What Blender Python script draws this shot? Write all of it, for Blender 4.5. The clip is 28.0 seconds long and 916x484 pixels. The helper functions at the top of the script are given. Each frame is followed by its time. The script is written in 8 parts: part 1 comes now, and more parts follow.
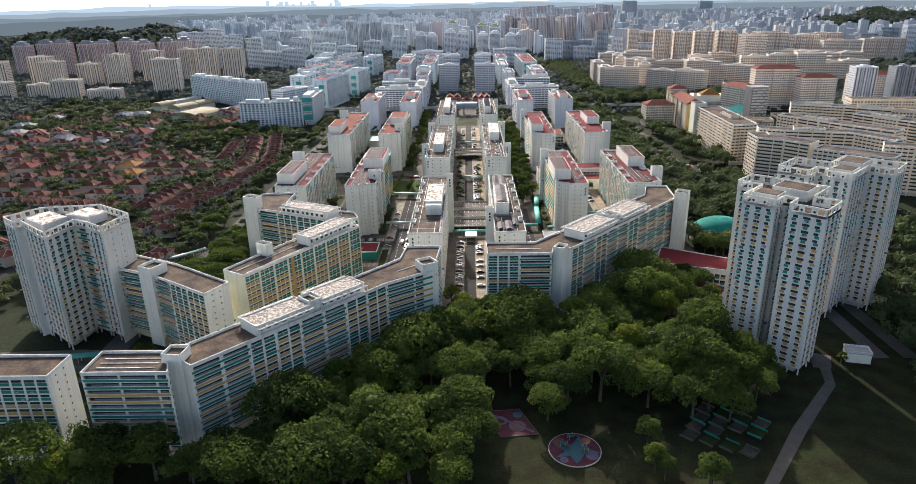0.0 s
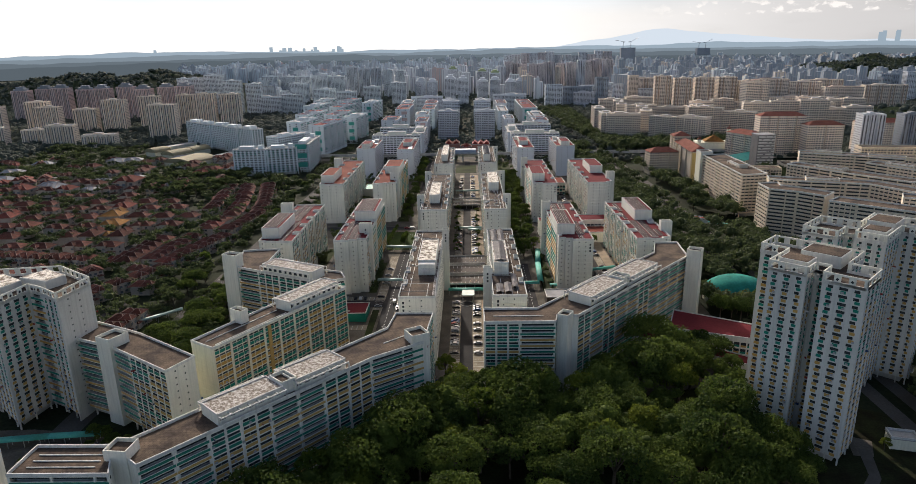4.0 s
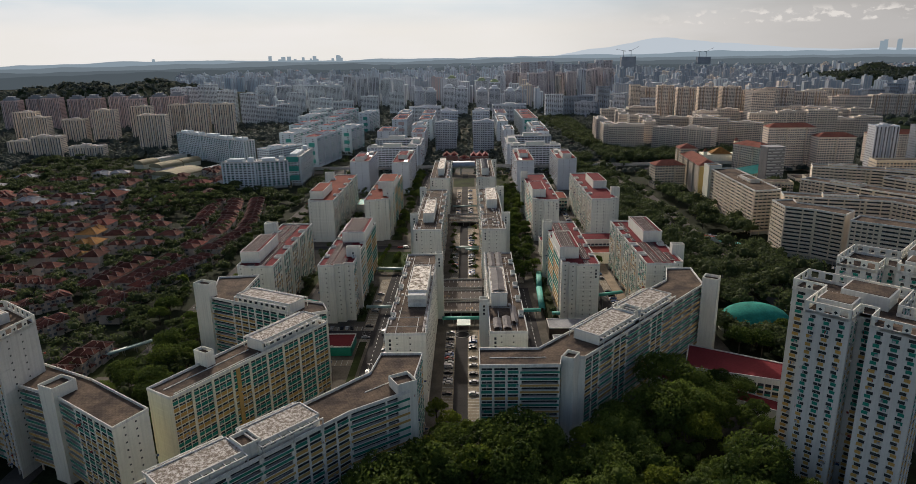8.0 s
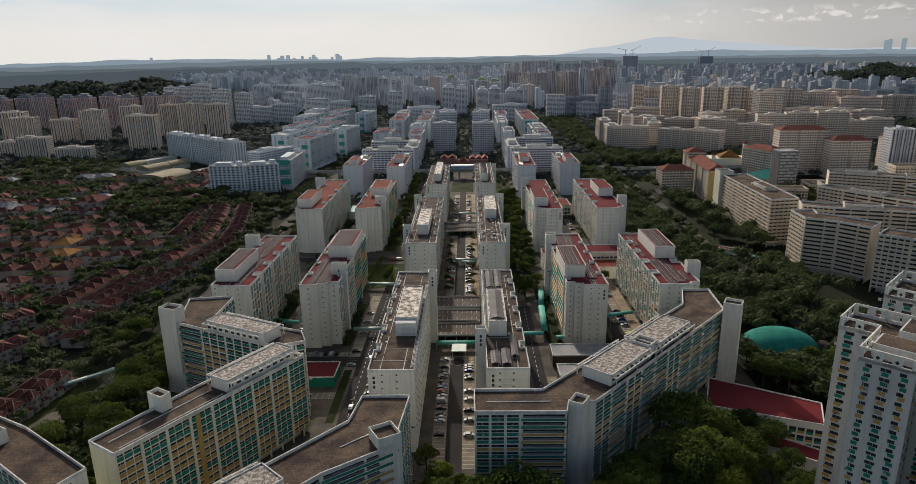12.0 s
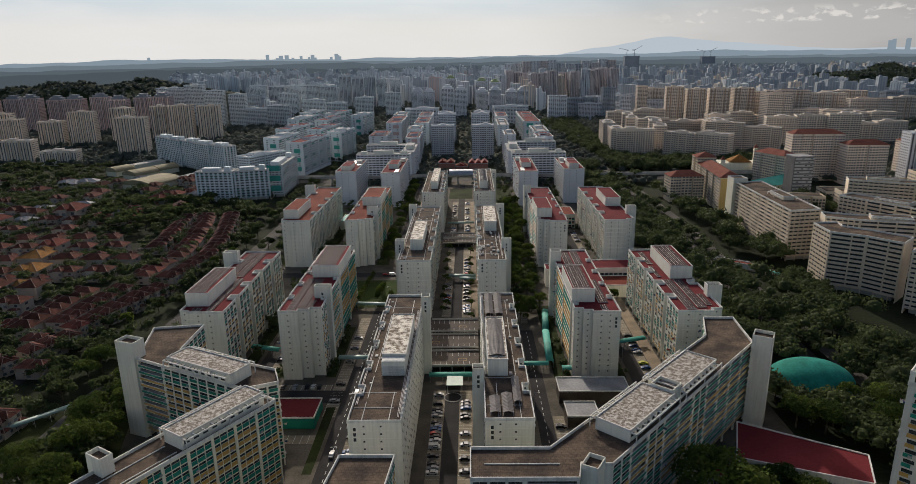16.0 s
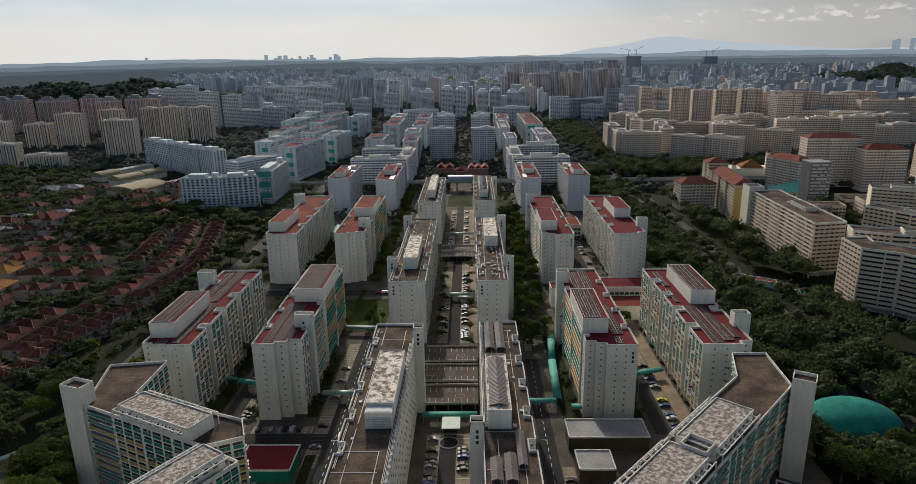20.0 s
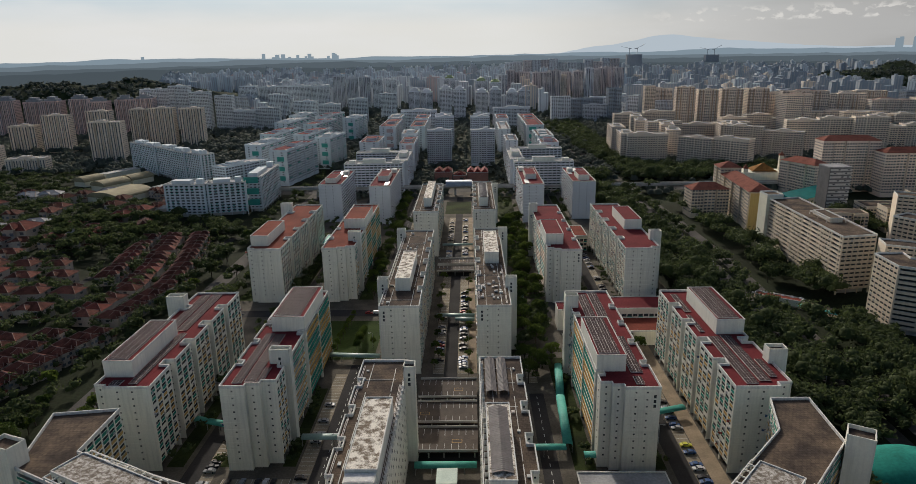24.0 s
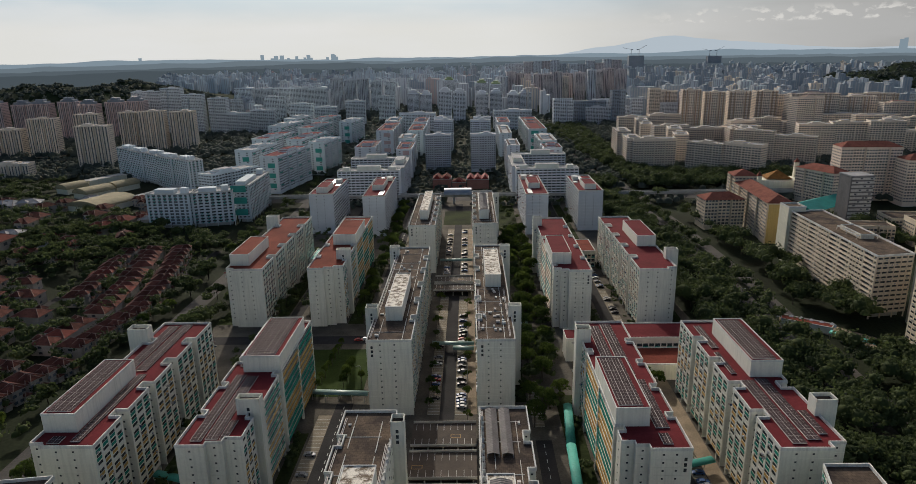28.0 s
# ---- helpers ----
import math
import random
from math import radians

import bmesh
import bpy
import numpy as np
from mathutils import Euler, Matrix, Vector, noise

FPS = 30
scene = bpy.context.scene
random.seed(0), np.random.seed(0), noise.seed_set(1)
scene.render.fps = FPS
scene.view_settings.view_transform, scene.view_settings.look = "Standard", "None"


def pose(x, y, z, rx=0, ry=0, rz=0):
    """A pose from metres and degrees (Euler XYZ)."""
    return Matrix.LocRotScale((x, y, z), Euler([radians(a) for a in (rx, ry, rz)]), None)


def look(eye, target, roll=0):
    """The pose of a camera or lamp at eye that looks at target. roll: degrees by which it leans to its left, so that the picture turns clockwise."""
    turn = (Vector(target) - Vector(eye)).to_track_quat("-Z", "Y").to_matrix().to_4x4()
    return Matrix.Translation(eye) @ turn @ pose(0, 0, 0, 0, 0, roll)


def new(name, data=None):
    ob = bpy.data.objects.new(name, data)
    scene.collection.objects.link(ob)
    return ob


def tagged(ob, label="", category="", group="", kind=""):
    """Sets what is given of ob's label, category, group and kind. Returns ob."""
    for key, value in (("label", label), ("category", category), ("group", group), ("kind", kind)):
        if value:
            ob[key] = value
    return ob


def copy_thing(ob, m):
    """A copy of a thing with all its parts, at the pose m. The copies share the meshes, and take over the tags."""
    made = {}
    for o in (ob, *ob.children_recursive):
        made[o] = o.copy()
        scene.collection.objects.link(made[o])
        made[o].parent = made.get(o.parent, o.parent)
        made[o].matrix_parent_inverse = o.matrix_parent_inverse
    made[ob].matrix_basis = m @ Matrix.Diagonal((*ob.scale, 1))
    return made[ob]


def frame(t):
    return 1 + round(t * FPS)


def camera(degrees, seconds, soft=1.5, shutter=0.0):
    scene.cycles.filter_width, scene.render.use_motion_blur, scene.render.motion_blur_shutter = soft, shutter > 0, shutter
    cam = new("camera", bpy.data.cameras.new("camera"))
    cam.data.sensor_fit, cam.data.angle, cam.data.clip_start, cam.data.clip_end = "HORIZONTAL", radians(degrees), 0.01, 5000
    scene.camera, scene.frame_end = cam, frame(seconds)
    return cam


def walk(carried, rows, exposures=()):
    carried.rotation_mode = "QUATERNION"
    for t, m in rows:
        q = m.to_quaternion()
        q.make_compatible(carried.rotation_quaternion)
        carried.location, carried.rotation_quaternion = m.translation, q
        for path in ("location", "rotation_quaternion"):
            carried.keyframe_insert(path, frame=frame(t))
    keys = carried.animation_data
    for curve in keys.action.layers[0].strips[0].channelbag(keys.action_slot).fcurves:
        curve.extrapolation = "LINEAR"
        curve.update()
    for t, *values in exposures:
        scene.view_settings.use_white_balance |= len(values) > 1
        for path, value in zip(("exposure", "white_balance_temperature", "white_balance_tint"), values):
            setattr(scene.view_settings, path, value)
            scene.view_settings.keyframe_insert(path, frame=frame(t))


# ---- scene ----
cam = camera(69.8, 28.0, soft=0.35)
PATH = [
    (0, (1.8, 0.0, 148.594), (1.764, 1.875, 147.898), -1.1),
    (0.5, (2.083, 3.539, 148.627), (2.047, 5.419, 147.944), -1.1),
    (1, (2.378, 7.136, 148.659), (2.342, 9.02, 147.991), -1.1),
    (1.5, (2.682, 10.786, 148.691), (2.646, 12.676, 148.038), -1.1),
    (2, (2.996, 14.488, 148.722), (2.96, 16.383, 148.083), -1.1),
    (2.5, (3.316, 18.239, 148.753), (3.28, 20.139, 148.13), -1.1),
    (3, (3.642, 22.036, 148.784), (3.606, 23.941, 148.174), -1.0),
    (3.5, (3.972, 25.878, 148.814), (3.936, 27.788, 148.219), -1.0),
    (4, (4.305, 29.763, 148.844), (4.268, 31.678, 148.269), -1.0),
    (4.5, (4.639, 33.687, 148.874), (4.603, 35.61, 148.324), -1.0),
    (6.5, (5.969, 49.744, 148.99), (5.932, 51.667, 148.443), -1.0),
    (7, (6.295, 53.838, 149.019), (6.257, 55.761, 148.471), -1.0),
    (8, (6.93, 62.109, 149.076), (6.893, 64.031, 148.525), -1.0),
    (9, (7.54, 70.48, 149.134), (7.502, 72.402, 148.582), -1.0),
    (10, (8.119, 78.938, 149.191), (8.081, 80.859, 148.637), -0.9),
    (11, (8.662, 87.471, 149.249), (8.624, 89.393, 148.696), -0.9),
    (12, (9.167, 96.07, 149.309), (9.129, 97.991, 148.755), -0.9),
    (12.5, (9.404, 100.391, 149.339), (9.366, 102.312, 148.785), -0.9),
    (14.5, (10.246, 117.791, 149.463), (10.207, 119.713, 148.91), -0.9),
    (15, (10.429, 122.167, 149.495), (10.39, 124.088, 148.942), -0.9),
    (16, (10.764, 130.941, 149.561), (10.725, 132.862, 149.007), -0.9),
    (17, (11.058, 139.743, 149.629), (11.019, 141.665, 149.076), -0.9),
    (18, (11.314, 148.569, 149.7), (11.275, 150.491, 149.147), -0.9),
    (19, (11.534, 157.415, 149.774), (11.495, 159.337, 149.22), -0.9),
    (20, (11.725, 166.28, 149.851), (11.685, 168.201, 149.297), -0.9),
    (21, (11.89, 175.161, 149.932), (11.851, 177.082, 149.378), -0.9),
    (21.5, (11.965, 179.608, 149.974), (11.926, 181.529, 149.419), -0.9),
    (23.5, (12.24, 197.438, 150.151), (12.2, 199.359, 149.595), -1.0),
    (24, (12.307, 201.908, 150.199), (12.268, 203.828, 149.641), -1.0),
    (25, (12.449, 210.864, 150.297), (12.409, 212.785, 149.74), -1.0),
    (26, (12.608, 219.847, 150.4), (12.568, 221.767, 149.843), -1.0),
    (27, (12.796, 228.86, 150.508), (12.757, 230.781, 149.952), -1.0),
    (28, (13.027, 237.911, 150.622), (12.987, 239.832, 150.067), -1.0),
]

walk(cam, [(t, look(eye, target, roll)) for t, eye, target, roll in PATH],
     exposures=[(0, 0.73, 6150, 14), (1.5, 0.53, 6200, 14), (3, 0.18, 6300, 14), (4.5, -0.13, 6350, 14), (6, -0.41, 6400, 14), (10, -0.50, 6430, 13), (15, -0.55, 6350, 12.5), (20, -0.60, 6290, 11.5), (28, -0.64, 6260, 10.5)])

# ---- world and sun ----
SUN = Vector((-0.35, 2.0, 1.0)).normalized()
world = bpy.data.worlds.new("sky")
scene.world = world
world.use_nodes = True
wn, wl = world.node_tree.nodes, world.node_tree.links
wn.clear()
w_out = wn.new("ShaderNodeOutputWorld")
w_bg = wn.new("ShaderNodeBackground")
w_sky = wn.new("ShaderNodeTexSky")
w_sky.sky_type, w_sky.sun_disc = "NISHITA", False
w_sky.sun_elevation = math.asin(SUN.z)
w_sky.sun_rotation = math.atan2(SUN.x, SUN.y)
w_sky.air_density, w_sky.dust_density, w_sky.ozone_density = 1.0, 5.0, 1.0
w_bg.inputs["Strength"].default_value = 0.145
wl.new(w_sky.outputs[0], w_bg.inputs[0])
# bright tropical haze round the whole horizon, with thin cloud in it
w_tc = wn.new("ShaderNodeTexCoord")
w_sep = wn.new("ShaderNodeSeparateXYZ")
wl.new(w_tc.outputs["Generated"], w_sep.inputs[0])
w_el = wn.new("ShaderNodeMapRange")
w_el.interpolation_type = "SMOOTHSTEP"
w_el.inputs[1].default_value, w_el.inputs[2].default_value, w_el.inputs[3].default_value, w_el.inputs[4].default_value = 0.02, 0.30, 1.0, 0.0
wl.new(w_sep.outputs["Z"], w_el.inputs[0])
def w_range(src, f0, f1, t0=0.0, t1=1.0):
    r = wn.new("ShaderNodeMapRange")
    r.interpolation_type = "SMOOTHSTEP"
    r.inputs[1].default_value, r.inputs[2].default_value, r.inputs[3].default_value, r.inputs[4].default_value = f0, f1, t0, t1
    wl.new(src, r.inputs[0])
    return r.outputs[0]


def w_noise(scale, size, detail=6.0):
    m, q = wn.new("ShaderNodeMapping"), wn.new("ShaderNodeTexNoise")
    m.inputs["Scale"].default_value = scale
    wl.new(w_tc.outputs["Generated"], m.inputs[0])
    q.inputs["Scale"].default_value, q.inputs["Detail"].default_value = size, detail
    wl.new(m.outputs[0], q.inputs["Vector"])
    return q.outputs[0]


def w_times(a, b):
    q = wn.new("ShaderNodeMath")
    q.operation = "MULTIPLY"
    wl.new(a, q.inputs[0])
    wl.new(b, q.inputs[1])
    return q.outputs[0]


def w_blend(fac, a, b):
    q = wn.new("ShaderNodeMix")
    q.data_type = "RGBA"
    for k, c in ((6, a), (7, b)):
        if isinstance(c, tuple):
            q.inputs[k].default_value = (*c, 1)
        else:
            wl.new(c, q.inputs[k])
    wl.new(fac, q.inputs[0])
    return q.outputs[2]


# cream haze low down, pale blue higher on the sunny side, grey away from the sun; veils and small cumulus
w_side = w_range(w_sep.outputs["X"], 0.02, 0.55)
w_up = w_range(w_sep.outputs["Z"], 0.03, 0.085)
w_high = w_blend(w_side, (0.50, 0.68, 0.80), (0.42, 0.42, 0.40))
w_low = w_blend(w_side, (0.90, 0.88, 0.81), (0.42, 0.41, 0.385))
w_base = w_blend(w_up, w_low, w_high)
w_veil = w_times(w_range(w_noise((2.0, 2.0, 9.0), 1.7), 0.42, 0.66), w_range(w_sep.outputs["X"], -0.3, 0.4, 0.5, 0.22))
w_base = w_blend(w_veil, w_base, (0.95, 0.935, 0.90))
w_puff = w_times(w_range(w_noise((1.0, 1.0, 1.8), 58.0, 7.0), 0.52, 0.64), w_times(w_range(w_sep.outputs["Z"], 0.031, 0.035), w_range(w_sep.outputs["Z"], 0.043, 0.055, 1.0, 0.0)))
w_puff = w_times(w_puff, w_range(w_sep.outputs["X"], 0.22, 0.34, 0.0, 0.8))
w_col = w_blend(w_puff, w_base, (0.88, 0.845, 0.775))
w_hz = wn.new("ShaderNodeBackground")
w_hz.inputs["Strength"].default_value = 1.28
wl.new(w_col, w_hz.inputs[0])
w_mix = wn.new("ShaderNodeMixShader")
wl.new(w_el.outputs[0], w_mix.inputs[0])
wl.new(w_bg.outputs[0], w_mix.inputs[1])
wl.new(w_hz.outputs[0], w_mix.inputs[2])
wl.new(w_mix.outputs[0], w_out.inputs[0])
sun = new("sun", bpy.data.lights.new("sun", "SUN"))
sun.data.energy, sun.data.angle, sun.data.color = 4.6, radians(0.6), (1.0, 0.91, 0.78)
sun.matrix_world = look((0, 0, 300), Vector((0, 0, 300)) - SUN)


# ---- materials ----
def mat(name, col, rough=0.8, var=0.15, scale=0.2, fine=3.0, dark=None, metal=0.0, spec=0.3, bump=0.0, rnd=0.0, streak=0.0, sharp=0.15, detail=3.0, grit=0.5, mid=0.5):
    """Painted or mineral surface: two scales of variation, optional second tone, vertical streaks, per-object change."""
    m = bpy.data.materials.new(name)
    m.use_nodes = True
    n, l = m.node_tree.nodes, m.node_tree.links
    b = n["Principled BSDF"]
    b.inputs["Roughness"].default_value, b.inputs["Metallic"].default_value = rough, metal
    b.inputs["Specular IOR Level"].default_value = spec
    geo = n.new("ShaderNodeNewGeometry")
    big, small = n.new("ShaderNodeTexNoise"), n.new("ShaderNodeTexNoise")
    for t, s in ((big, scale), (small, fine)):
        l.new(geo.outputs["Position"], t.inputs["Vector"])
        t.inputs["Scale"].default_value, t.inputs["Detail"].default_value, t.inputs["Roughness"].default_value = s, detail, grit
    ramp = n.new("ShaderNodeMapRange")
    l.new(big.outputs[0], ramp.inputs[0])
    ramp.inputs[1].default_value, ramp.inputs[2].default_value = mid - sharp, mid + sharp
    mix = n.new("ShaderNodeMix")
    mix.data_type = "RGBA"
    d = dark or tuple(c * (1 - var * 1.6) for c in col)
    mix.inputs[6].default_value, mix.inputs[7].default_value = (*d, 1), (*col, 1)
    l.new(ramp.outputs[0], mix.inputs[0])
    mul = n.new("ShaderNodeMix")
    mul.data_type, mul.blend_type = "RGBA", "MULTIPLY"
    mul.inputs[0].default_value = 1.0
    r2 = n.new("ShaderNodeMapRange")
    r2.inputs[1].default_value, r2.inputs[2].default_value, r2.inputs[3].default_value, r2.inputs[4].default_value = 0.3, 0.7, 1 - var, 1 + var * 0.4
    l.new(small.outputs[0], r2.inputs[0])
    cur = r2.outputs[0]
    if streak:
        mp = n.new("ShaderNodeMapping")
        mp.inputs["Scale"].default_value = (1.1, 1.1, 0.07)
        st = n.new("ShaderNodeTexNoise")
        st.inputs["Scale"].default_value, st.inputs["Detail"].default_value = 1.0, 4.0
        l.new(geo.outputs["Position"], mp.inputs[0])
        l.new(mp.outputs[0], st.inputs["Vector"])
        r3 = n.new("ShaderNodeMapRange")
        r3.inputs[1].default_value, r3.inputs[2].default_value, r3.inputs[3].default_value, r3.inputs[4].default_value = 0.45, 0.7, 1.0, 1 - streak
        l.new(st.outputs[0], r3.inputs[0])
        mm = n.new("ShaderNodeMath")
        mm.operation = "MULTIPLY"
        l.new(cur, mm.inputs[0])
        l.new(r3.outputs[0], mm.inputs[1])
        cur = mm.outputs[0]
    if rnd:
        oi = n.new("ShaderNodeObjectInfo")
        r4 = n.new("ShaderNodeMapRange")
        r4.inputs[3].default_value, r4.inputs[4].default_value = 1 - rnd, 1 + rnd * 0.5
        l.new(oi.outputs["Random"], r4.inputs[0])
        mm = n.new("ShaderNodeMath")
        mm.operation = "MULTIPLY"
        l.new(cur, mm.inputs[0])
        l.new(r4.outputs[0], mm.inputs[1])
        cur = mm.outputs[0]
    l.new(mix.outputs[2], mul.inputs[6])
    l.new(cur, mul.inputs[7])
    l.new(mul.outputs[2], b.inputs["Base Color"])
    if bump:
        bp = n.new("ShaderNodeBump")
        bp.inputs["Strength"].default_value, bp.inputs["Distance"].default_value = bump, 0.2
        l.new(small.outputs[0], bp.inputs["Height"])
        l.new(bp.outputs[0], b.inputs["Normal"])
    return m


WHITE = mat("white_paint", (0.77, 0.757, 0.665), 0.85, 0.06, 0.05, 1.5, streak=0.14, spec=0.12)
CREAM = mat("cream_paint", (0.78, 0.75, 0.60), 0.85, 0.06, 0.05, 1.5, streak=0.12, spec=0.12)
TRIM = mat("parapet_paint", (0.72, 0.71, 0.665), 0.8, 0.12, 0.2, 2.0, streak=0.2, spec=0.12)
CONC = mat("pale_concrete", (0.42, 0.41, 0.38), 0.9, 0.15, 0.1, 1.2)
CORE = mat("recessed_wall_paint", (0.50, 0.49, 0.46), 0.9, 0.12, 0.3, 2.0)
GLASS = mat("dark_window_glass", (0.055, 0.065, 0.07), 0.22, 0.3, 0.8, 0.5, spec=0.35)
TEAL = mat("teal_panel", (0.022, 0.235, 0.175), 0.7, 0.15, 0.1, 2.0, spec=0.12)
YELLOW = mat("ochre_panel", (0.52, 0.315, 0.085), 0.65, 0.12, 0.1, 2.0)
PINK = mat("buff_panel", (0.52, 0.40, 0.30), 0.65, 0.12, 0.1, 2.0)
BROWN = mat("brown_roof_slabs", (0.158, 0.117, 0.084), 0.95, 0.3, 0.12, 0.9, dark=(0.060, 0.047, 0.040), spec=0.08)


def jointed(m, size, depth, other=0.72):
    """Darkens a material along square slab joints of the given size."""
    n, l = m.node_tree.nodes, m.node_tree.links
    b = n["Principled BSDF"]
    src = b.inputs["Base Color"].links[0].from_socket
    geo = n.new("ShaderNodeNewGeometry")
    br = n.new("ShaderNodeTexBrick")
    br.inputs["Scale"].default_value, br.inputs["Mortar Size"].default_value = 1.0 / size, 0.06
    br.inputs["Brick Width"].default_value, br.inputs["Row Height"].default_value = 1.0, 1.0
    br.inputs["Color1"].default_value, br.inputs["Color2"].default_value, br.inputs["Mortar"].default_value = (1, 1, 1, 1), (other, other, other, 1), (depth, depth, depth, 1)
    l.new(geo.outputs["Position"], br.inputs["Vector"])
    mul = n.new("ShaderNodeMix")
    mul.data_type, mul.blend_type = "RGBA", "MULTIPLY"
    mul.inputs[0].default_value = 1.0
    l.new(src, mul.inputs[6])
    l.new(br.outputs[0], mul.inputs[7])
    l.new(mul.outputs[2], b.inputs["Base Color"])


jointed(BROWN, 1.2, 0.62, 0.8)

RED = mat("red_roof_paint", (0.150, 0.026, 0.030), 0.92, 0.15, 0.08, 1.0, spec=0.05)
RUST = mat("faded_red_roof", (0.20, 0.052, 0.034), 0.92, 0.2, 0.08, 1.0, spec=0.05)
PATCH = mat("weathered_white_roof", (0.80, 0.75, 0.65), 0.85, 0.3, 0.42, 3.0, dark=(0.17, 0.13, 0.09), sharp=0.06, detail=14.0, grit=0.72, spec=0.12, mid=0.49)
WORN = mat("flaking_grey_white_roof", (0.58, 0.55, 0.50), 0.85, 0.35, 0.8, 3.0, dark=(0.17, 0.14, 0.11), sharp=0.06, detail=14.0, grit=0.78, spec=0.12, mid=0.52)
PALE = mat("pale_grey_paint", (0.60, 0.60, 0.56), 0.85, 0.06, 0.05, 1.5, streak=0.14, spec=0.12)
GREYROOF = mat("grey_roof", (0.36, 0.36, 0.36), 0.85, 0.2, 0.1, 1.0, spec=0.12)
SOLAR = mat("solar_cells", (0.078, 0.056, 0.056), 0.85, 0.2, 0.3, 3.0, spec=0.05)
METAL = mat("grey_metal_sheet", (0.40, 0.41, 0.42), 0.5, 0.12, 0.3, 2.0, metal=0.3)
FRAME = mat("pale_array_frame", (0.62, 0.57, 0.53), 0.8, 0.1, spec=0.1)
BEIGE = mat("beige_paint", (0.76, 0.655, 0.505), 0.85, 0.08, 0.05, 1.5, streak=0.15, rnd=0.1, spec=0.12)
OCHRE = mat("yellow_ochre_paint", (0.58, 0.42, 0.16), 0.85, 0.08, 0.05, 1.5, streak=0.1)
ASPHALT = mat("asphalt", (0.048, 0.046, 0.045), 0.95, 0.2, 0.08, 1.5, spec=0.08)
PAVE = mat("pavement_concrete", (0.135, 0.121, 0.097), 0.95, 0.25, 0.1, 1.2, spec=0.08)
GRASS = mat("lawn", (0.038, 0.052, 0.015), 0.95, 0.3, 0.05, 0.8, dark=(0.018, 0.024, 0.009), bump=0.4, spec=0.05)
SOIL = mat("scrub_and_soil", (0.026, 0.034, 0.017), 0.95, 0.35, 0.03, 0.6, dark=(0.018, 0.022, 0.012), bump=0.4, spec=0.05)
CANOPY = mat("teal_walkway_roof", (0.085, 0.37, 0.30), 0.65, 0.15, 0.2, 1.5, spec=0.12)
CLOTH, CLOTHR, CLOTHB = (mat("washing_" + n, c, 0.95, 0.15, 0.5, 2.0, spec=0.05) for n, c in (("pale", (0.55, 0.53, 0.48)), ("red", (0.30, 0.06, 0.05)), ("blue", (0.06, 0.10, 0.20))))
LINE = mat("white_road_paint", (0.7, 0.7, 0.66), 0.8, 0.2, 1.0, 4.0)


# ---- building blocks ----
def thing(name, label, category, group="", kind="", m=None):
    ob = new(name)
    ob.empty_display_size = 0.5
    if m is not None:
        ob.matrix_world = m
    return tagged(ob, label, category, group, kind)


class Geo:
    """Gathers faces for one mesh; box() may be turned by a matrix."""

    def __init__(self):
        self.v, self.f, self.m = [], [], []

    def box(self, x0, y0, z0, x1, y1, z1, mi=0, M=None):
        a = [(x0, y0, z0), (x1, y0, z0), (x1, y1, z0), (x0, y1, z0), (x0, y0, z1), (x1, y0, z1), (x1, y1, z1), (x0, y1, z1)]
        if M is not None:
            a = [M @ Vector(p) for p in a]
        i = len(self.v)
        self.v += a
        self.f += [(i, i + 3, i + 2, i + 1), (i + 4, i + 5, i + 6, i + 7), (i, i + 1, i + 5, i + 4), (i + 1, i + 2, i + 6, i + 5), (i + 2, i + 3, i + 7, i + 6), (i + 3, i, i + 4, i + 7)]
        self.m += [mi] * 6

    def face(self, pts, mi=0):
        i = len(self.v)
        self.v += [tuple(p) for p in pts]
        self.f.append(tuple(range(i, i + len(pts))))
        self.m.append(mi)

    def prism(self, poly, z0, z1, mi=0):
        i, n = len(self.v), len(poly)
        self.v += [(x, y, z0) for x, y in poly] + [(x, y, z1) for x, y in poly]
        self.f += [tuple(range(i + n - 1, i - 1, -1)), tuple(range(i + n, i + 2 * n))]
        self.f += [(i + k, i + (k + 1) % n, i + n + (k + 1) % n, i + n + k) for k in range(n)]
        self.m += [mi] * (n + 2)

    def mesh(self, name, mats):
        me = bpy.data.meshes.new(name)
        me.from_pydata([tuple(p) for p in self.v], [], self.f)
        for q in mats:
            me.materials.append(q)
        if len(mats) > 1:
            me.polygons.foreach_set("material_index", self.m)
        me.update()
        return me

    def part(self, name, mats, parent=None, label="", kind=""):
        if not self.f:
            return None
        ob = new(name, self.mesh(name, mats if isinstance(mats, (list, tuple)) else [mats]))
        ob.parent = parent
        return tagged(ob, label, kind=kind)


def inset(poly, d):
    """The polygon moved inward by d along every edge."""
    out, n = [], len(poly)
    for k in range(n):
        p, q, r = Vector(poly[k - 1]), Vector(poly[k]), Vector(poly[(k + 1) % n])
        u, w = (q - p).normalized(), (r - q).normalized()
        a, b = Vector((-u.y, u.x)), Vector((-w.y, w.x))
        c = 1 + a.dot(b)
        s = (a + b) * (d / c) if c > 0.2 else a * d
        out.append((q.x + s.x, q.y + s.y))
    return out


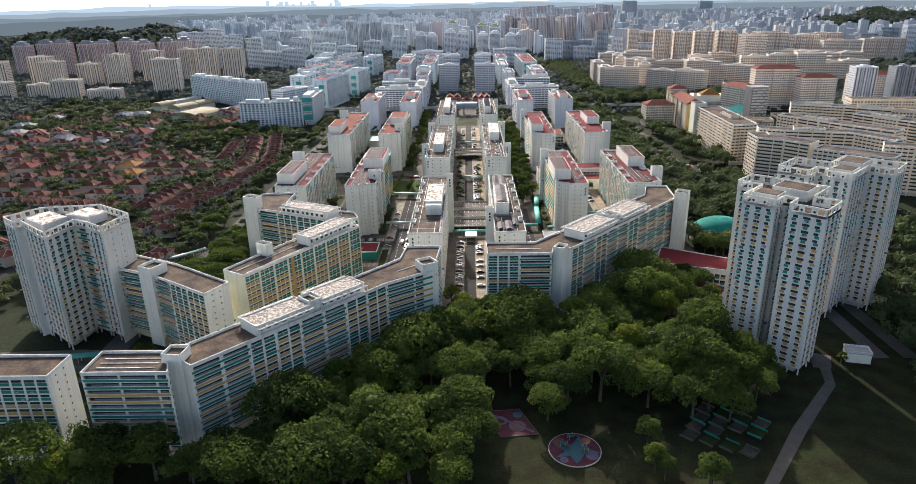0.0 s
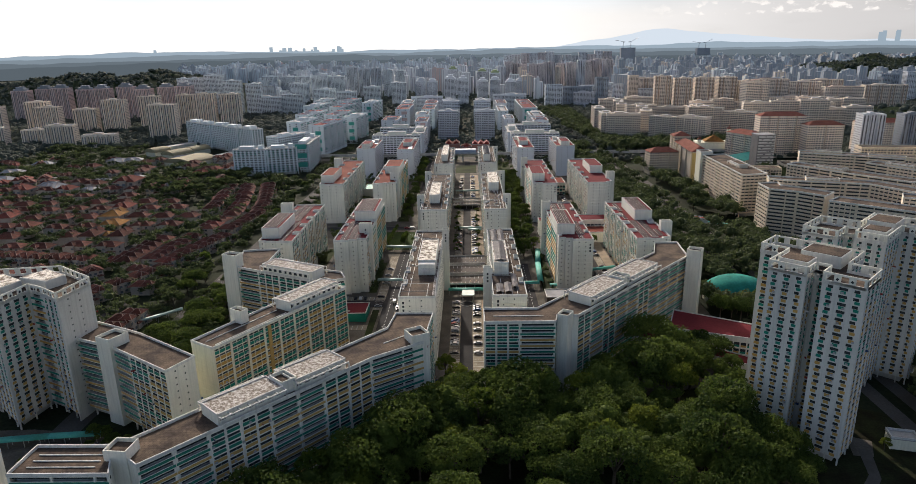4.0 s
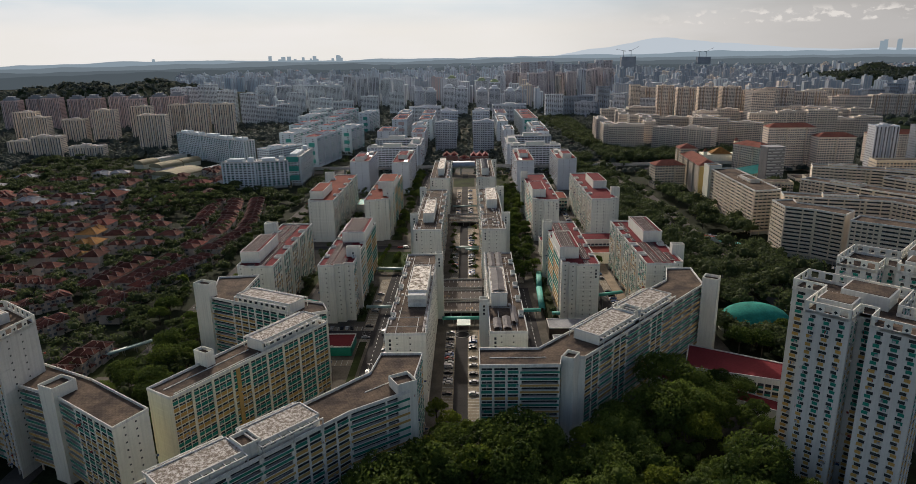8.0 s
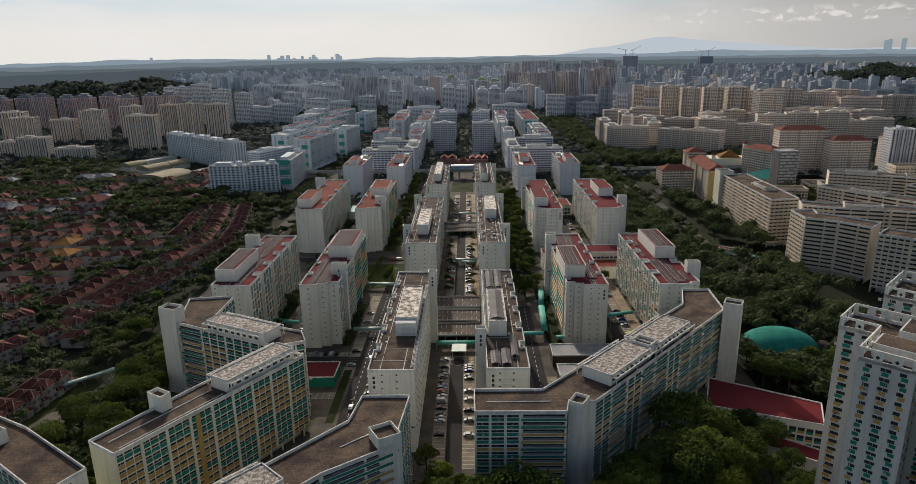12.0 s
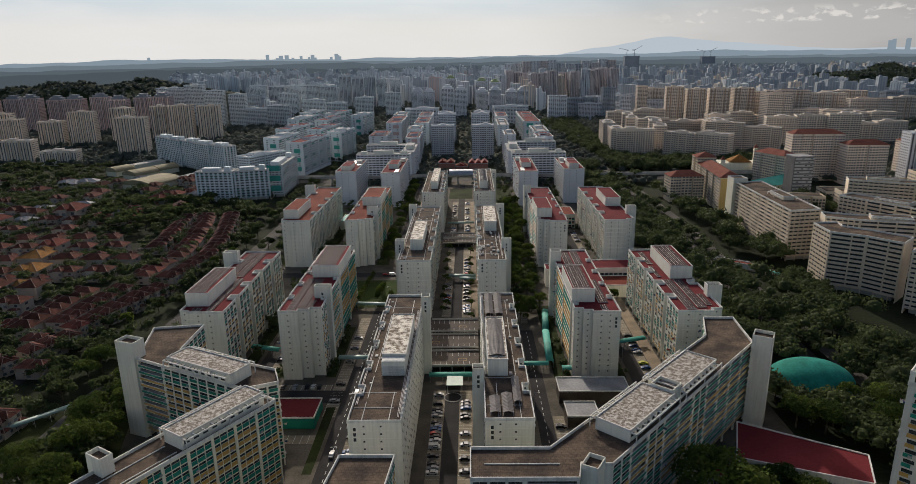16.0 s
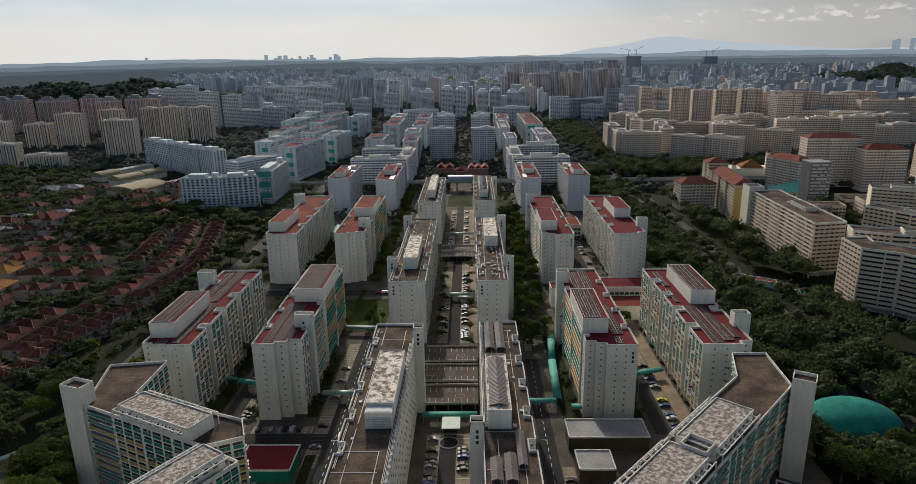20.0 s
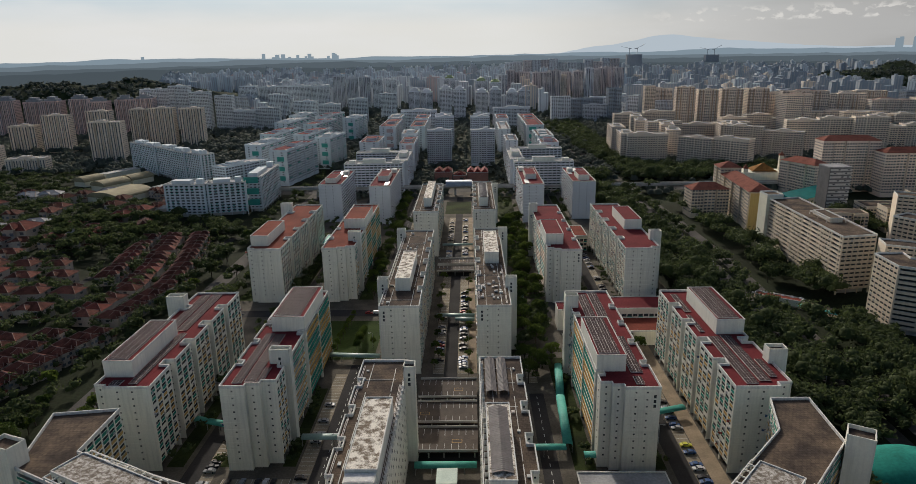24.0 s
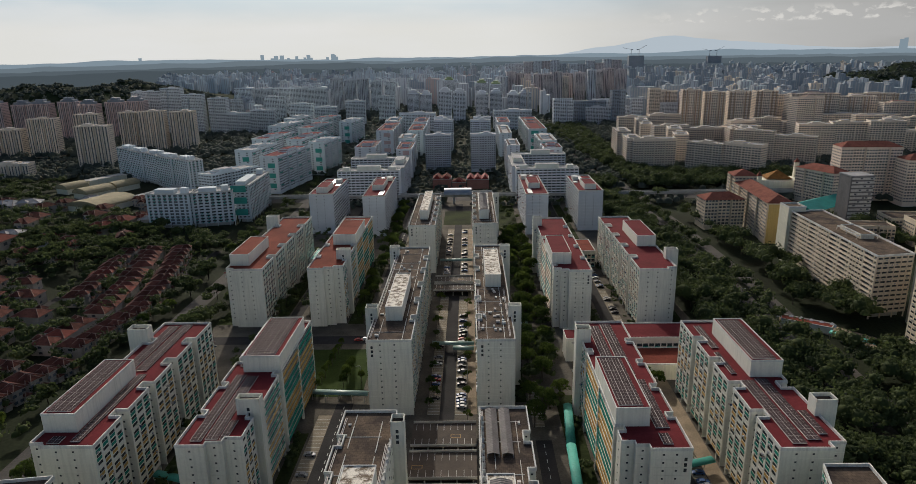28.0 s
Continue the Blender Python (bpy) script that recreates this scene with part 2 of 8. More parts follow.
def edge_frame(p, q):
    """Along the edge is x, outward is -y."""
    u = Vector((q[0] - p[0], q[1] - p[1]))
    return Matrix.Translation((p[0], p[1], 0)) @ Matrix.Rotation(math.atan2(u.y, u.x), 4, "Z"), u.length


VOID, FH = 3.6, 2.8


def block(name, label, poly, styles, n, roof, group="", pal=(TEAL, YELLOW), wall=None, single=0, seed=1, category="apartment block", bay=3.2, base=0.0, margin=0.4, ph=0.85, pw=0.7):
    """A slab block on a footprint (counter-clockwise); one style a side: b bays, c corridor, r long ribbons between broad piers, w blank wall, s small-windowed wall."""
    wall = wall or WHITE
    rng = random.Random(seed)
    top = thing(name, label, category, group)
    H = VOID + n * FH
    core, slabs, piers, walls, para, holes = Geo(), Geo(), Geo(), Geo(), Geo(), Geo()
    glass_rest, pan_rest, ac, wash = Geo(), Geo(), Geo(), Geo()
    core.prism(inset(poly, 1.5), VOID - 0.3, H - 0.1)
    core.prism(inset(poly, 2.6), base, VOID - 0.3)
    for k in range(n + 1):
        z = VOID + k * FH
        slabs.prism(poly, z - 0.3, z)
    pcol = [pal[0], pal[1]] if len(pal) > 1 else [pal[0]]
    left = int(single * 0.36)
    for k, st in enumerate(styles):
        p, q = poly[k], poly[(k + 1) % len(poly)]
        M, L = edge_frame(p, q)
        # parapet on every side
        para.box(-0.15, -0.12, H, L + 0.15, 0.22, H + 1.1, 0, M)
        if st in "wsk":
            prof = [(-0.10, base)]
            for f in range(n + 1):
                z = VOID + f * FH
                prof += [(-0.10, z - 0.06), (0.0, z - 0.03), (-0.10, z)] if f < n else [(-0.10, z)]
            walls = Geo()
            m = len(prof)
            ring = [(0, y, z) for y, z in prof] + [(L, y, z) for y, z in prof] + [(0, 0.25, H), (L, 0.25, H), (0, 0.25, base), (L, 0.25, base)]
            walls.v = [M @ Vector(p) for p in ring]
            walls.f = [(j, m + j, m + j + 1, j + 1) for j in range(m - 1)] + [(m - 1, 2 * m - 1, 2 * m + 1, 2 * m), (2 * m, 2 * m + 1, 2 * m + 3, 2 * m + 2), (2 * m + 2, 2 * m + 3, m, 0)]
            walls.f += [tuple(range(m)) + (2 * m, 2 * m + 2), tuple(range(2 * m - 1, m - 1, -1)) + (2 * m + 3, 2 * m + 1)]
            walls.m = [0] * len(walls.f)
            walls.part("end_wall", wall, top)
            if st == "s":
                cols = [0.3, 0.62] if L > 9 else [0.5] if L > 2.4 else []
                for f in range(n):
                    for c in cols:
                        z = VOID + f * FH + 1.3
                        holes.box(L * c - 0.32, -0.13, z, L * c + 0.32, -0.05, z + 0.6, 0, M)
            if st == "k":
                nk = round(L / 4.0)
                for f in range(n):
                    for c in range(nk):
                        z, x = VOID + f * FH + 1.0, (c + 0.5) * L / nk
                        if (f * 7 + c * 5 + (c * c) % 3) % 4:
                            holes.box(x - 0.5, -0.13, z + 0.1, x + 0.5, -0.05, z + 1.0, 0, M)
            continue
        if st == "r":
            ns = max(1, round(L / 22))
            for i in range(ns + 1):
                x = min(max(i * L / ns, 0.6), L - 0.6)
                piers.box(x - 0.58, -0.34, base, x + 0.58, 0.6, H, 0, M)
            for i in range(ns):
                x0, x1 = i * L / ns + (1.2 if i == 0 else 0.6), (i + 1) * L / ns - (1.2 if i == ns - 1 else 0.6)
                for f in range(n):
                    z, fl = VOID + f * FH, n - 1 - f
                    ci = ((fl + 10 - 3 * i) // 3) % 2
                    pan_rest.box(x0, -0.28, z + 0.05, x1, 0.1, z + 1.4, ci if len(pcol) > 1 else 0, M)
                    slabs.box(x0, -0.05, z + 1.4, x1, 0.12, z + 1.5, 0, M)
                    glass_rest.box(x0, 0.5, z + 1.5, x1, 0.62, z + 2.5, 0, M)
            continue
        nb = max(1, round(L / bay))
        w = L / nb
        for b in range(nb + 1):
            x = min(max(b * w, margin), L - margin)
            if st == "b" or b % 3 == 0 or b == nb:
                piers.box(x - margin + 0.02, -0.02, VOID - 0.3, x + margin - 0.02, 0.5, H, 0, M)
            if b % 2 == 0:
                piers.box(x - 0.25, 0.25, base, x + 0.25, 0.75, VOID - 0.3, 0, M)
        gm = pm = None
        if st == "b":
            for f in range(n):
                z = VOID + f * FH
                slabs.box(0.02, 0.04, z - 0.3, L - 0.02, 0.3, z + ph, 0, M)
                slabs.box(0.02, 0.04, z + 2.3, L - 0.02, 0.3, z + 2.5, 0, M)
            cut = [rng.randint(1, 4), rng.randint(5, 8), rng.randint(9, 12)]
            for b in range(nb):
                if b % 3 == 0:
                    cut = [rng.randint(1, 4), rng.randint(5, 7), rng.randint(8, 12)]
                for f in range(n):
                    z, x0, x1 = VOID + f * FH, b * w + margin, (b + 1) * w - margin
                    fl = n - 1 - f
                    ci = 0 if fl < cut[0] or cut[1] <= fl < cut[2] else 1
                    bare = margin == 0.5 and (b * 5 + f * 3 + seed) % 7 < 2
                    if bay > 4 and rng.random() < 0.07:
                        px, pz = rng.uniform(x0 + 0.3, x1 - 0.3), z + ph + 0.1
                        for i in range(rng.randint(1, 3)):
                            wash.box(px + i * 0.35, -2.1, pz, px + i * 0.35 + 0.05, 0.1, pz + 0.05, 0, M)
                            ya = rng.uniform(-2.0, -1.4)
                            wash.box(px + i * 0.35 + 0.01, ya, pz - rng.uniform(0.5, 0.9), px + i * 0.35 + 0.04, ya + rng.uniform(0.6, 1.2), pz, rng.choice((0, 0, 1, 2)), M)
                    if left > 0:
                        left -= 1
                        if gm is None:
                            g1, g2 = Geo(), Geo()
                            hw = (x1 - x0) / 2
                            gx, gz = [-hw, -hw + 0.08, -0.04, 0.04, hw - 0.08, hw], [0, 0.08, 2.2 - ph, 2.28 - ph]
                            g1.v = [(a, -0.06, c) for c in gz for a in gx] + [(a, 0.06, c) for c in (gz[0], gz[3]) for a in (gx[0], gx[5])]
                            g1.f = [(r * 6 + c, r * 6 + c + 1, r * 6 + c + 7, r * 6 + c + 6) for r in range(3) for c in range(5)]
                            g1.m = [0 if r == 1 and c in (1, 3) else 1 for r in range(3) for c in range(5)]
                            g1.f += [(0, 18, 26, 24), (5, 25, 27, 23), (18, 23, 27, 26), (0, 24, 25, 5), (24, 26, 27, 25)]
                            g1.m += [1] * 5
                            g2.box(-hw * pw, -0.20, 0, hw * pw, -0.05, ph - 0.06, 0)
                            gm = g1.mesh("window", [GLASS, TRIM])
                            pm = [g2.mesh("spandrel_panel", [c]) for c in pcol]
                        for me, zz, nm in ((gm, z + ph + 0.08, "window"), (pm[min(ci, len(pm) - 1)], z + 0.02, "spandrel_panel"))[: 1 if bare else 2]:
                            ob = new(nm, me)
                            ob.parent = top
                            ob.matrix_local = M @ Matrix.Translation(((x0 + x1) / 2, 0.16, zz))
                    else:
                        glass_rest.box(x0, 0.14, z + ph + 0.08, x1, 0.22, z + 2.34, 0, M)
                        if not bare:
                            pan_rest.box(x0 + (x1 - x0) * (1 - pw) / 2, -0.04, z + 0.02, x1 - (x1 - x0) * (1 - pw) / 2, 0.08, z + ph - 0.04, ci if len(pcol) > 1 else 0, M)
                    if rng.random() < 0.22:
                        ax = rng.uniform(x0 + 0.1, x1 - 0.9)
                        ac.box(ax, -0.45, z + 0.15, ax + 0.8, -0.05, z + 0.75, 0, M)
        else:
            for f in range(n):
                z = VOID + f * FH
                fl = n - 1 - f
                ci = 0 if (fl // 2) % 2 == 0 else 1
                pan_rest.box(0.1, -0.03, z - 0.02, L - 0.1, 0.18, z + 0.9, ci if len(pcol) > 1 else 0, M)
                slabs.box(0.1, 0.02, z + 0.9, L - 0.1, 0.2, z + 1.08, 0, M)
                glass_rest.box(0.3, 1.3, z + 1.1, L - 0.3, 1.42, z + 2.2, 0, M)
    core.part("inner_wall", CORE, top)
    slabs.part("floor_slab_edges", wall, top, kind="stuff")
    piers.part("facade_piers", wall, top, kind="stuff")
    para.part("parapet", TRIM, top, kind="stuff")
    holes.part("small_windows", GLASS, top, kind="stuff")
    glass_rest.part("windows", GLASS, top, "dark glazed windows in rows", "stuff")
    pan_rest.part("spandrel_panels", pcol, top, "coloured panels below the windows", "stuff")
    ac.part("condenser_units", METAL, top, "grey air-conditioner boxes", "stuff")
    wash.part("washing", [CLOTH, CLOTHR, CLOTHB], top, "washing hung out on poles", "stuff")
    g = Geo()
    g.prism(inset(poly, 0.22), H, H + 0.06)
    g.part("roof", roof, top)
    top["roof_height"] = H + 0.06
    return top


def rect(x0, y0, x1, y1):
    return [(x0, y0), (x1, y0), (x1, y1), (x0, y1)]


def strip(p, u, L, D):
    """A rectangle of length L along u (degrees) from p, depth D to its left."""
    a = radians(u)
    c, s = math.cos(a), math.sin(a)
    return [(p[0], p[1]), (p[0] + L * c, p[1] + L * s), (p[0] + L * c - D * s, p[1] + L * s + D * c), (p[0] - D * s, p[1] + D * c)]


def notched(x0, y0, x1, y1, right=(), left=(), depth=2.6, wide=3.4):
    """A rectangle with recesses cut into its right or left long side, at the given y; returns the outline and the side styles."""
    pts, st = [(x0, y0), (x1, y0)], ["s"]
    for y in right:
        pts += [(x1, y), (x1 - depth, y), (x1 - depth, y + wide), (x1, y + wide)]
        st += ["b", "s", "b", "s"]
    pts += [(x1, y1), (x0, y1)]
    st += ["b", "s"]
    for y in sorted(left, reverse=True):
        pts += [(x0, y + wide), (x0 + depth, y + wide), (x0 + depth, y), (x0, y)]
        st += ["b", "s", "b", "s"]
    st += ["b"]
    return pts, st


def rooftop(top, x0, y0, x1, y1, z0, z1, roof, wall=None, label=""):
    """A plant room on a roof, with a coping and an upper roof."""
    g = Geo()
    g.box(x0, y0, z0, x1, y1, z1 - 0.3)
    pr = g.part("plant_room", wall or WHITE, top, label)
    g = Geo()
    for a in ((x0 - 0.1, y0 - 0.1, x1 + 0.1, y0 + 0.2), (x0 - 0.1, y1 - 0.2, x1 + 0.1, y1 + 0.1), (x0 - 0.1, y0 + 0.2, x0 + 0.2, y1 - 0.2), (x1 - 0.2, y0 + 0.2, x1 + 0.1, y1 - 0.2)):
        g.box(a[0], a[1], z1 - 0.3, a[2], a[3], z1 + 0.3)
    g.part("coping", TRIM, pr)
    g = Geo()
    g.box(x0 + 0.2, y0 + 0.2, z1 - 0.3, x1 - 0.2, y1 - 0.2, z1)
    g.part("upper_roof", roof, pr)
    return pr


def open_top(tower, poly, z, rise, wall):
    """A walled-in roof on a tower: a rim round a dark slab."""
    g = Geo()
    g.prism(inset(poly, 0.3), z, z + 0.05)
    g.part("cap", BROWN, tower)
    for k in range(len(poly)):
        M, L = edge_frame(poly[k], poly[(k + 1) % len(poly)])
        g = Geo()
        g.box(0.0 if k % 2 else -0.02, 0.0, z, L + (0.0 if k % 2 else 0.02), 0.28, z + rise, 0, M)
        g.part("rim", wall, tower)


def stair_tower(top, x0, y0, x1, y1, z1, wall=None):
    g = Geo()
    g.box(x0, y0, 0, x1, y1, z1 - 1.5)
    open_top(g.part("stair_tower", wall or WHITE, top, "blank white stair tower"), rect(x0, y0, x1, y1), z1 - 1.5, 1.5, wall or WHITE)


def solar(top, x0, y0, x1, y1, z):
    """Rows of solar modules on a low frame, each module with its own edge."""
    g = Geo()
    g.box(x0, y0, z, x1, y1, z + 0.25, 1)
    nx, ny = max(1, round((x1 - x0) / 1.1)), max(1, round((y1 - y0) / 2.0))
    for i in range(nx):
        for j in range(ny):
            a, b = (x1 - x0) / nx, (y1 - y0) / ny
            g.box(x0 + i * a + (0.13 if i % 2 == 0 else 0.04), y0 + j * b + 0.07, z + 0.25, x0 + (i + 1) * a - 0.04, y0 + (j + 1) * b - 0.07, z + 0.29, 0)
    g.part("solar_array", [SOLAR, FRAME], top, "dark solar modules with pale joints")


# ---- ground ----
g = Geo()
g.face([(-4900, -600, 0), (4900, -600, 0), (4900, 4950, 0), (-4900, 4950, 0)])
tagged(g.part("ground", SOIL), "grass and earth between the estate's buildings", "ground", kind="structure")


def split(poly, styles, k, pattern):
    """Cuts side k of an outline into equal stretches, one style each."""
    p, q = Vector(poly[k]), Vector(poly[(k + 1) % len(poly)])
    n = len(pattern)
    mid = [tuple(p.lerp(q, i / n)) for i in range(1, n)]
    return poly[: k + 1] + mid + poly[k + 1 :], styles[:k] + list(pattern) + styles[k + 1 :]


def plates(top, x, y, z, n=3):
    """Dark bars for the block's number, one above the other."""
    for i in range(n):
        g = Geo()
        g.box(x - 0.45, y - 0.04, z - i * 1.9, x + 0.45, y + 0.06, z - i * 1.9 + 1.2)
        g.part("number_bar", GLASS, top)

# ---- the estate: white slab blocks along the central street ----
ROOF = VOID + 11 * FH + 0.06
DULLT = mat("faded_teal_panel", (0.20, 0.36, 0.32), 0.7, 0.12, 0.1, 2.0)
DEEPT = mat("sea_green_panel", (0.036, 0.225, 0.165), 0.7, 0.15, 0.1, 2.0, spec=0.12)
BUFF = mat("warm_buff_panel", (0.52, 0.335, 0.11), 0.7, 0.12, 0.1, 2.0)
SLAB = "white slab block, teal and ochre panels, "


def front_steps(poly, st, steps):
    """Breaks the front (first) side into set-back stretches: (end x, set-back) from left to right."""
    (x0, y0), (x1, _) = poly[0], poly[1]
    pts, sty, x = [], [], x0
    for k, (xe, dy) in enumerate(steps):
        pts.append((x, y0 + dy))
        sty.append("s")
        if k < len(steps) - 1:
            pts.append((xe, y0 + dy))
            sty.append("w")
            x = xe
    return pts + [(x1, y0 + steps[-1][1])] + poly[2:], sty + st[1:]


def t_outer(side, y0, y1, roof, seed, arrays, single=0):
    """Outer slab block, its stepped facades facing the block beside it and the road."""
    x0, x1 = (105, 126) if side > 0 else (-126, -105)
    ys = [y0 + (y1 - y0) * k / 5 - 2 for k in (1, 2, 3, 4)]
    poly, st = notched(x0, y0, x1, y1, right=ys if side < 0 else ys[1::2], left=ys if side > 0 else ys[1::2], depth=4.2, wide=4.6)
    poly, st = front_steps(poly, st, [(x0 + 4, 1.8), (x1, 0.0)] if side < 0 else [(x1 - 5, 0.0), (x1, 3.2)])
    kind = "red roof with solar modules" if arrays else "faded red roof"
    b = block("apartment_block", SLAB + kind, poly, st, 11, roof, "slab blocks", single=single, seed=seed, bay=4.4, margin=0.5, ph=1.12, pw=0.84, pal=(TEAL, YELLOW) if y0 < 520 else (DULLT, PINK))
    if side > 0:
        pr = (114.5, y0 + 46, 126, y0 + 85)
        stair_tower(b, 124.5, y0 + 19, 131.5, y0 + 24, 40.5)
    else:
        pr = (-126, y0 + 9, -115, y0 + 48)
        stair_tower(b, -133, y1 - 19, -124.6, y1 - 14, 40.5)
    rooftop(b, *pr, ROOF, 41, roof)
    if arrays:
        solar(b, pr[0] + 1, pr[1] + 1.5, pr[2] - 2, pr[3] - 1.5, 41.1)
        if side > 0:
            for xa, xb, ya, yb in ((110, 114.4, y0 + 3, y0 + 43), (115.4, 119.6, y0 + 5, y0 + 44), (120.4, 123, y0 + 8, y0 + 22), (108.5, 110.5, y0 + 48, y0 + 66), (109, 112, y0 + 70, y0 + 92)):
                solar(b, xa, ya, xb, yb, ROOF + 0.3)
        else:
            for xa, xb, ya, yb in ((-121, -117, y0 + 2, y0 + 6), (-114, -111, y0 + 3, y0 + 48), (-122.5, -118, y0 + 52, y0 + 94), (-117, -112.5, y0 + 51, y0 + 95)):
                solar(b, xa, ya, xb, yb, ROOF + 0.3)
    return b


def t_inner(side, y0, y1, roof, seed, arrays, single=0):
    """Inner slab block with long corridor bands on one side and stepped bays on the other."""
    ys = [y0 + (y1 - y0) * k / 5 - 2 for k in (1, 2, 3, 4)]
    kind = "red roof with solar modules" if arrays else "faded red roof"
    if side > 0:
        poly, st = notched(58.5, y0, 79, y1, right=ys, left=(y0 + 10, y0 + 66))
        st[-1], st[-5] = "s", "r"
        poly, st = front_steps(poly, st, [(62.5, 4.2), (66.5, 2.2), (79, 0.0)])
        pr, tw = (58.65, y0 + 13.6, 69.5, y0 + 50), (56, y1 - 20, 62, y1 - 15)
    else:
        poly, st = notched(-79.5, y0, -60, y1, left=ys, right=(y0 + 16, y0 + 24, y0 + 46))
        pr, tw = (-74.5, y0 + 50, -60.15, y0 + 88), (-66.5, y0 + 19, -58.5, y0 + 23)
        st[9], st[13] = "c", "r"
        poly, st = front_steps(poly, st, [(-70.5, 0.0), (-65.5, 2.0), (-60, 4.4)])
    b = block("apartment_block", SLAB + kind, poly, st, 11, roof, "slab blocks", single=single, seed=seed, bay=4.4, margin=0.5, ph=1.12, pw=0.84, pal=(TEAL, YELLOW) if y0 < 520 or side < 0 else (DULLT, PINK))
    rooftop(b, *pr, ROOF, 41, roof)
    stair_tower(b, *tw, 40.5)
    plates(b, 77 if side > 0 else (tw[0] + tw[2]) / 2, y0 - 0.16 if side > 0 else tw[1] - 0.05, 31 if side > 0 else 36)
    if arrays:
        solar(b, pr[0] + 1, pr[1] + 1.5, pr[2] - 2, pr[3] - 1.5, 41.1)
        if side > 0:
            for xa, xb, ya, yb in ((71, 74, y0 + 3, y0 + 9), (71, 75.5, y0 + 12, y0 + 44), (63.5, 68, y0 + 50, y0 + 93), (69, 73.4, y0 + 48, y0 + 95)):
                solar(b, xa, ya, xb, yb, ROOF + 0.3)
        else:
            for xa, xb, ya, yb in ((-76, -72.4, y0 + 3, y0 + 47), (-71.6, -67.6, y0 + 4, y0 + 46), (-67, -64.6, y0 + 4, y0 + 15), (-77, -75.2, y0 + 54, y0 + 86)):
                solar(b, xa, ya, xb, yb, ROOF + 0.3)
    return b


t_outer(-1, 414, 511, RED, 11, True, 70)
t_inner(-1, 414, 512, RED, 12, True, 70)
t_outer(1, 411, 508, RED, 13, True, 70)
t_inner(1, 411, 508, RED, 14, True, 70)
t_outer(-1, 587, 709, RUST, 15, False)
t_inner(-1, 587, 708, RUST, 16, False)
t_outer(1, 580, 699, RED, 17, False)
t_inner(1, 579, 698, RED, 18, False)


def central(x0, y0, x1, y1, notch, pent, towers, seed, single=0, proof=PATCH):
    """Central slab block with stepped lift lobbies on one long side and a brown slab roof."""
    kw = {notch: [y0 + (y1 - y0) * k / 6 - 1.5 for k in (1, 2, 3, 4, 5)]}
    poly, st = notched(x0, y0, x1, y1, depth=2.4, wide=6, **kw)
    if notch == "left":
        st[1] = "k"
    else:
        st[-1] = "k"
    b = block("apartment_block", "white slab block with brown slabbed roof beside the central street", poly, st, 11, BROWN, "slab blocks", single=single, seed=seed)
    rooftop(b, *pent, ROOF, 41, proof)
    rng = random.Random(seed)
    for x in (x0 + 4.4, x1 - 4.2):
        y = y0 + 1.5
        while y < y1 - 6:
            e = min(y + rng.uniform(9, 24), y1 - 1.5)
            if x + 0.2 < pent[0] or x - 0.2 > pent[2] or e < pent[1] or y > pent[3]:
                g = Geo()
                g.box(x - 0.11, y, ROOF, x + 0.11, e, ROOF + 0.28)
                g.part("roof_pipe", TRIM if rng.random() < 0.6 else CORE, b)
            y = e + rng.uniform(0.6, 4)
    y = y0 + rng.uniform(8, 14)
    while y < y1 - 5:
        if y + 1.5 < pent[1] or y - 1.5 > pent[3]:
            g = Geo()
            g.box(x0 + 0.6, y, ROOF, x1 - 3.4, y + 0.3, ROOF + 0.16)
            g.part("roof_kerb", CONC, b)
        y += rng.uniform(10, 20)
    for t in towers:
        stair_tower(b, *t, 40)
        plates(b, (t[0] + t[2]) / 2, t[1] - 0.05, 36)
    plates(b, x0 + 2.2, y0 - 0.16, 31.5)
    return b


central(-30, 319, -12.5, 434, "left", (-23, 356, -14, 395), [(-13, 419, -8.8, 424)], 21, 40)
central(15, 320, 31, 436, "right", (16.5, 351, 24, 391), [(10.8, 346, 15.2, 350)], 22, 40)
central(-31.5, 490, -12.5, 627, "right", (-26, 513, -18.5, 560), [(-35.5, 515, -30, 520), (-35.5, 611, -30, 616)], 23, 40)
central(15, 490, 31, 630, "left", (20, 556, 28, 603), [(29.5, 516, 35.5, 520), (30, 612, 36, 616)], 24, 40)
central(-30.5, 680, -12, 787, "right", (-24, 700, -18, 770), [], 25)
central(14.5, 684, 31.5, 796, "left", (19, 700, 26, 760), [(31.6, 760, 36, 764)], 26)

# ---- angled blocks round the park ----
LOWROOF = VOID + 11 * FH + 0.06
ANGLED = "white angled slab block with teal and ochre bands, brown roof"


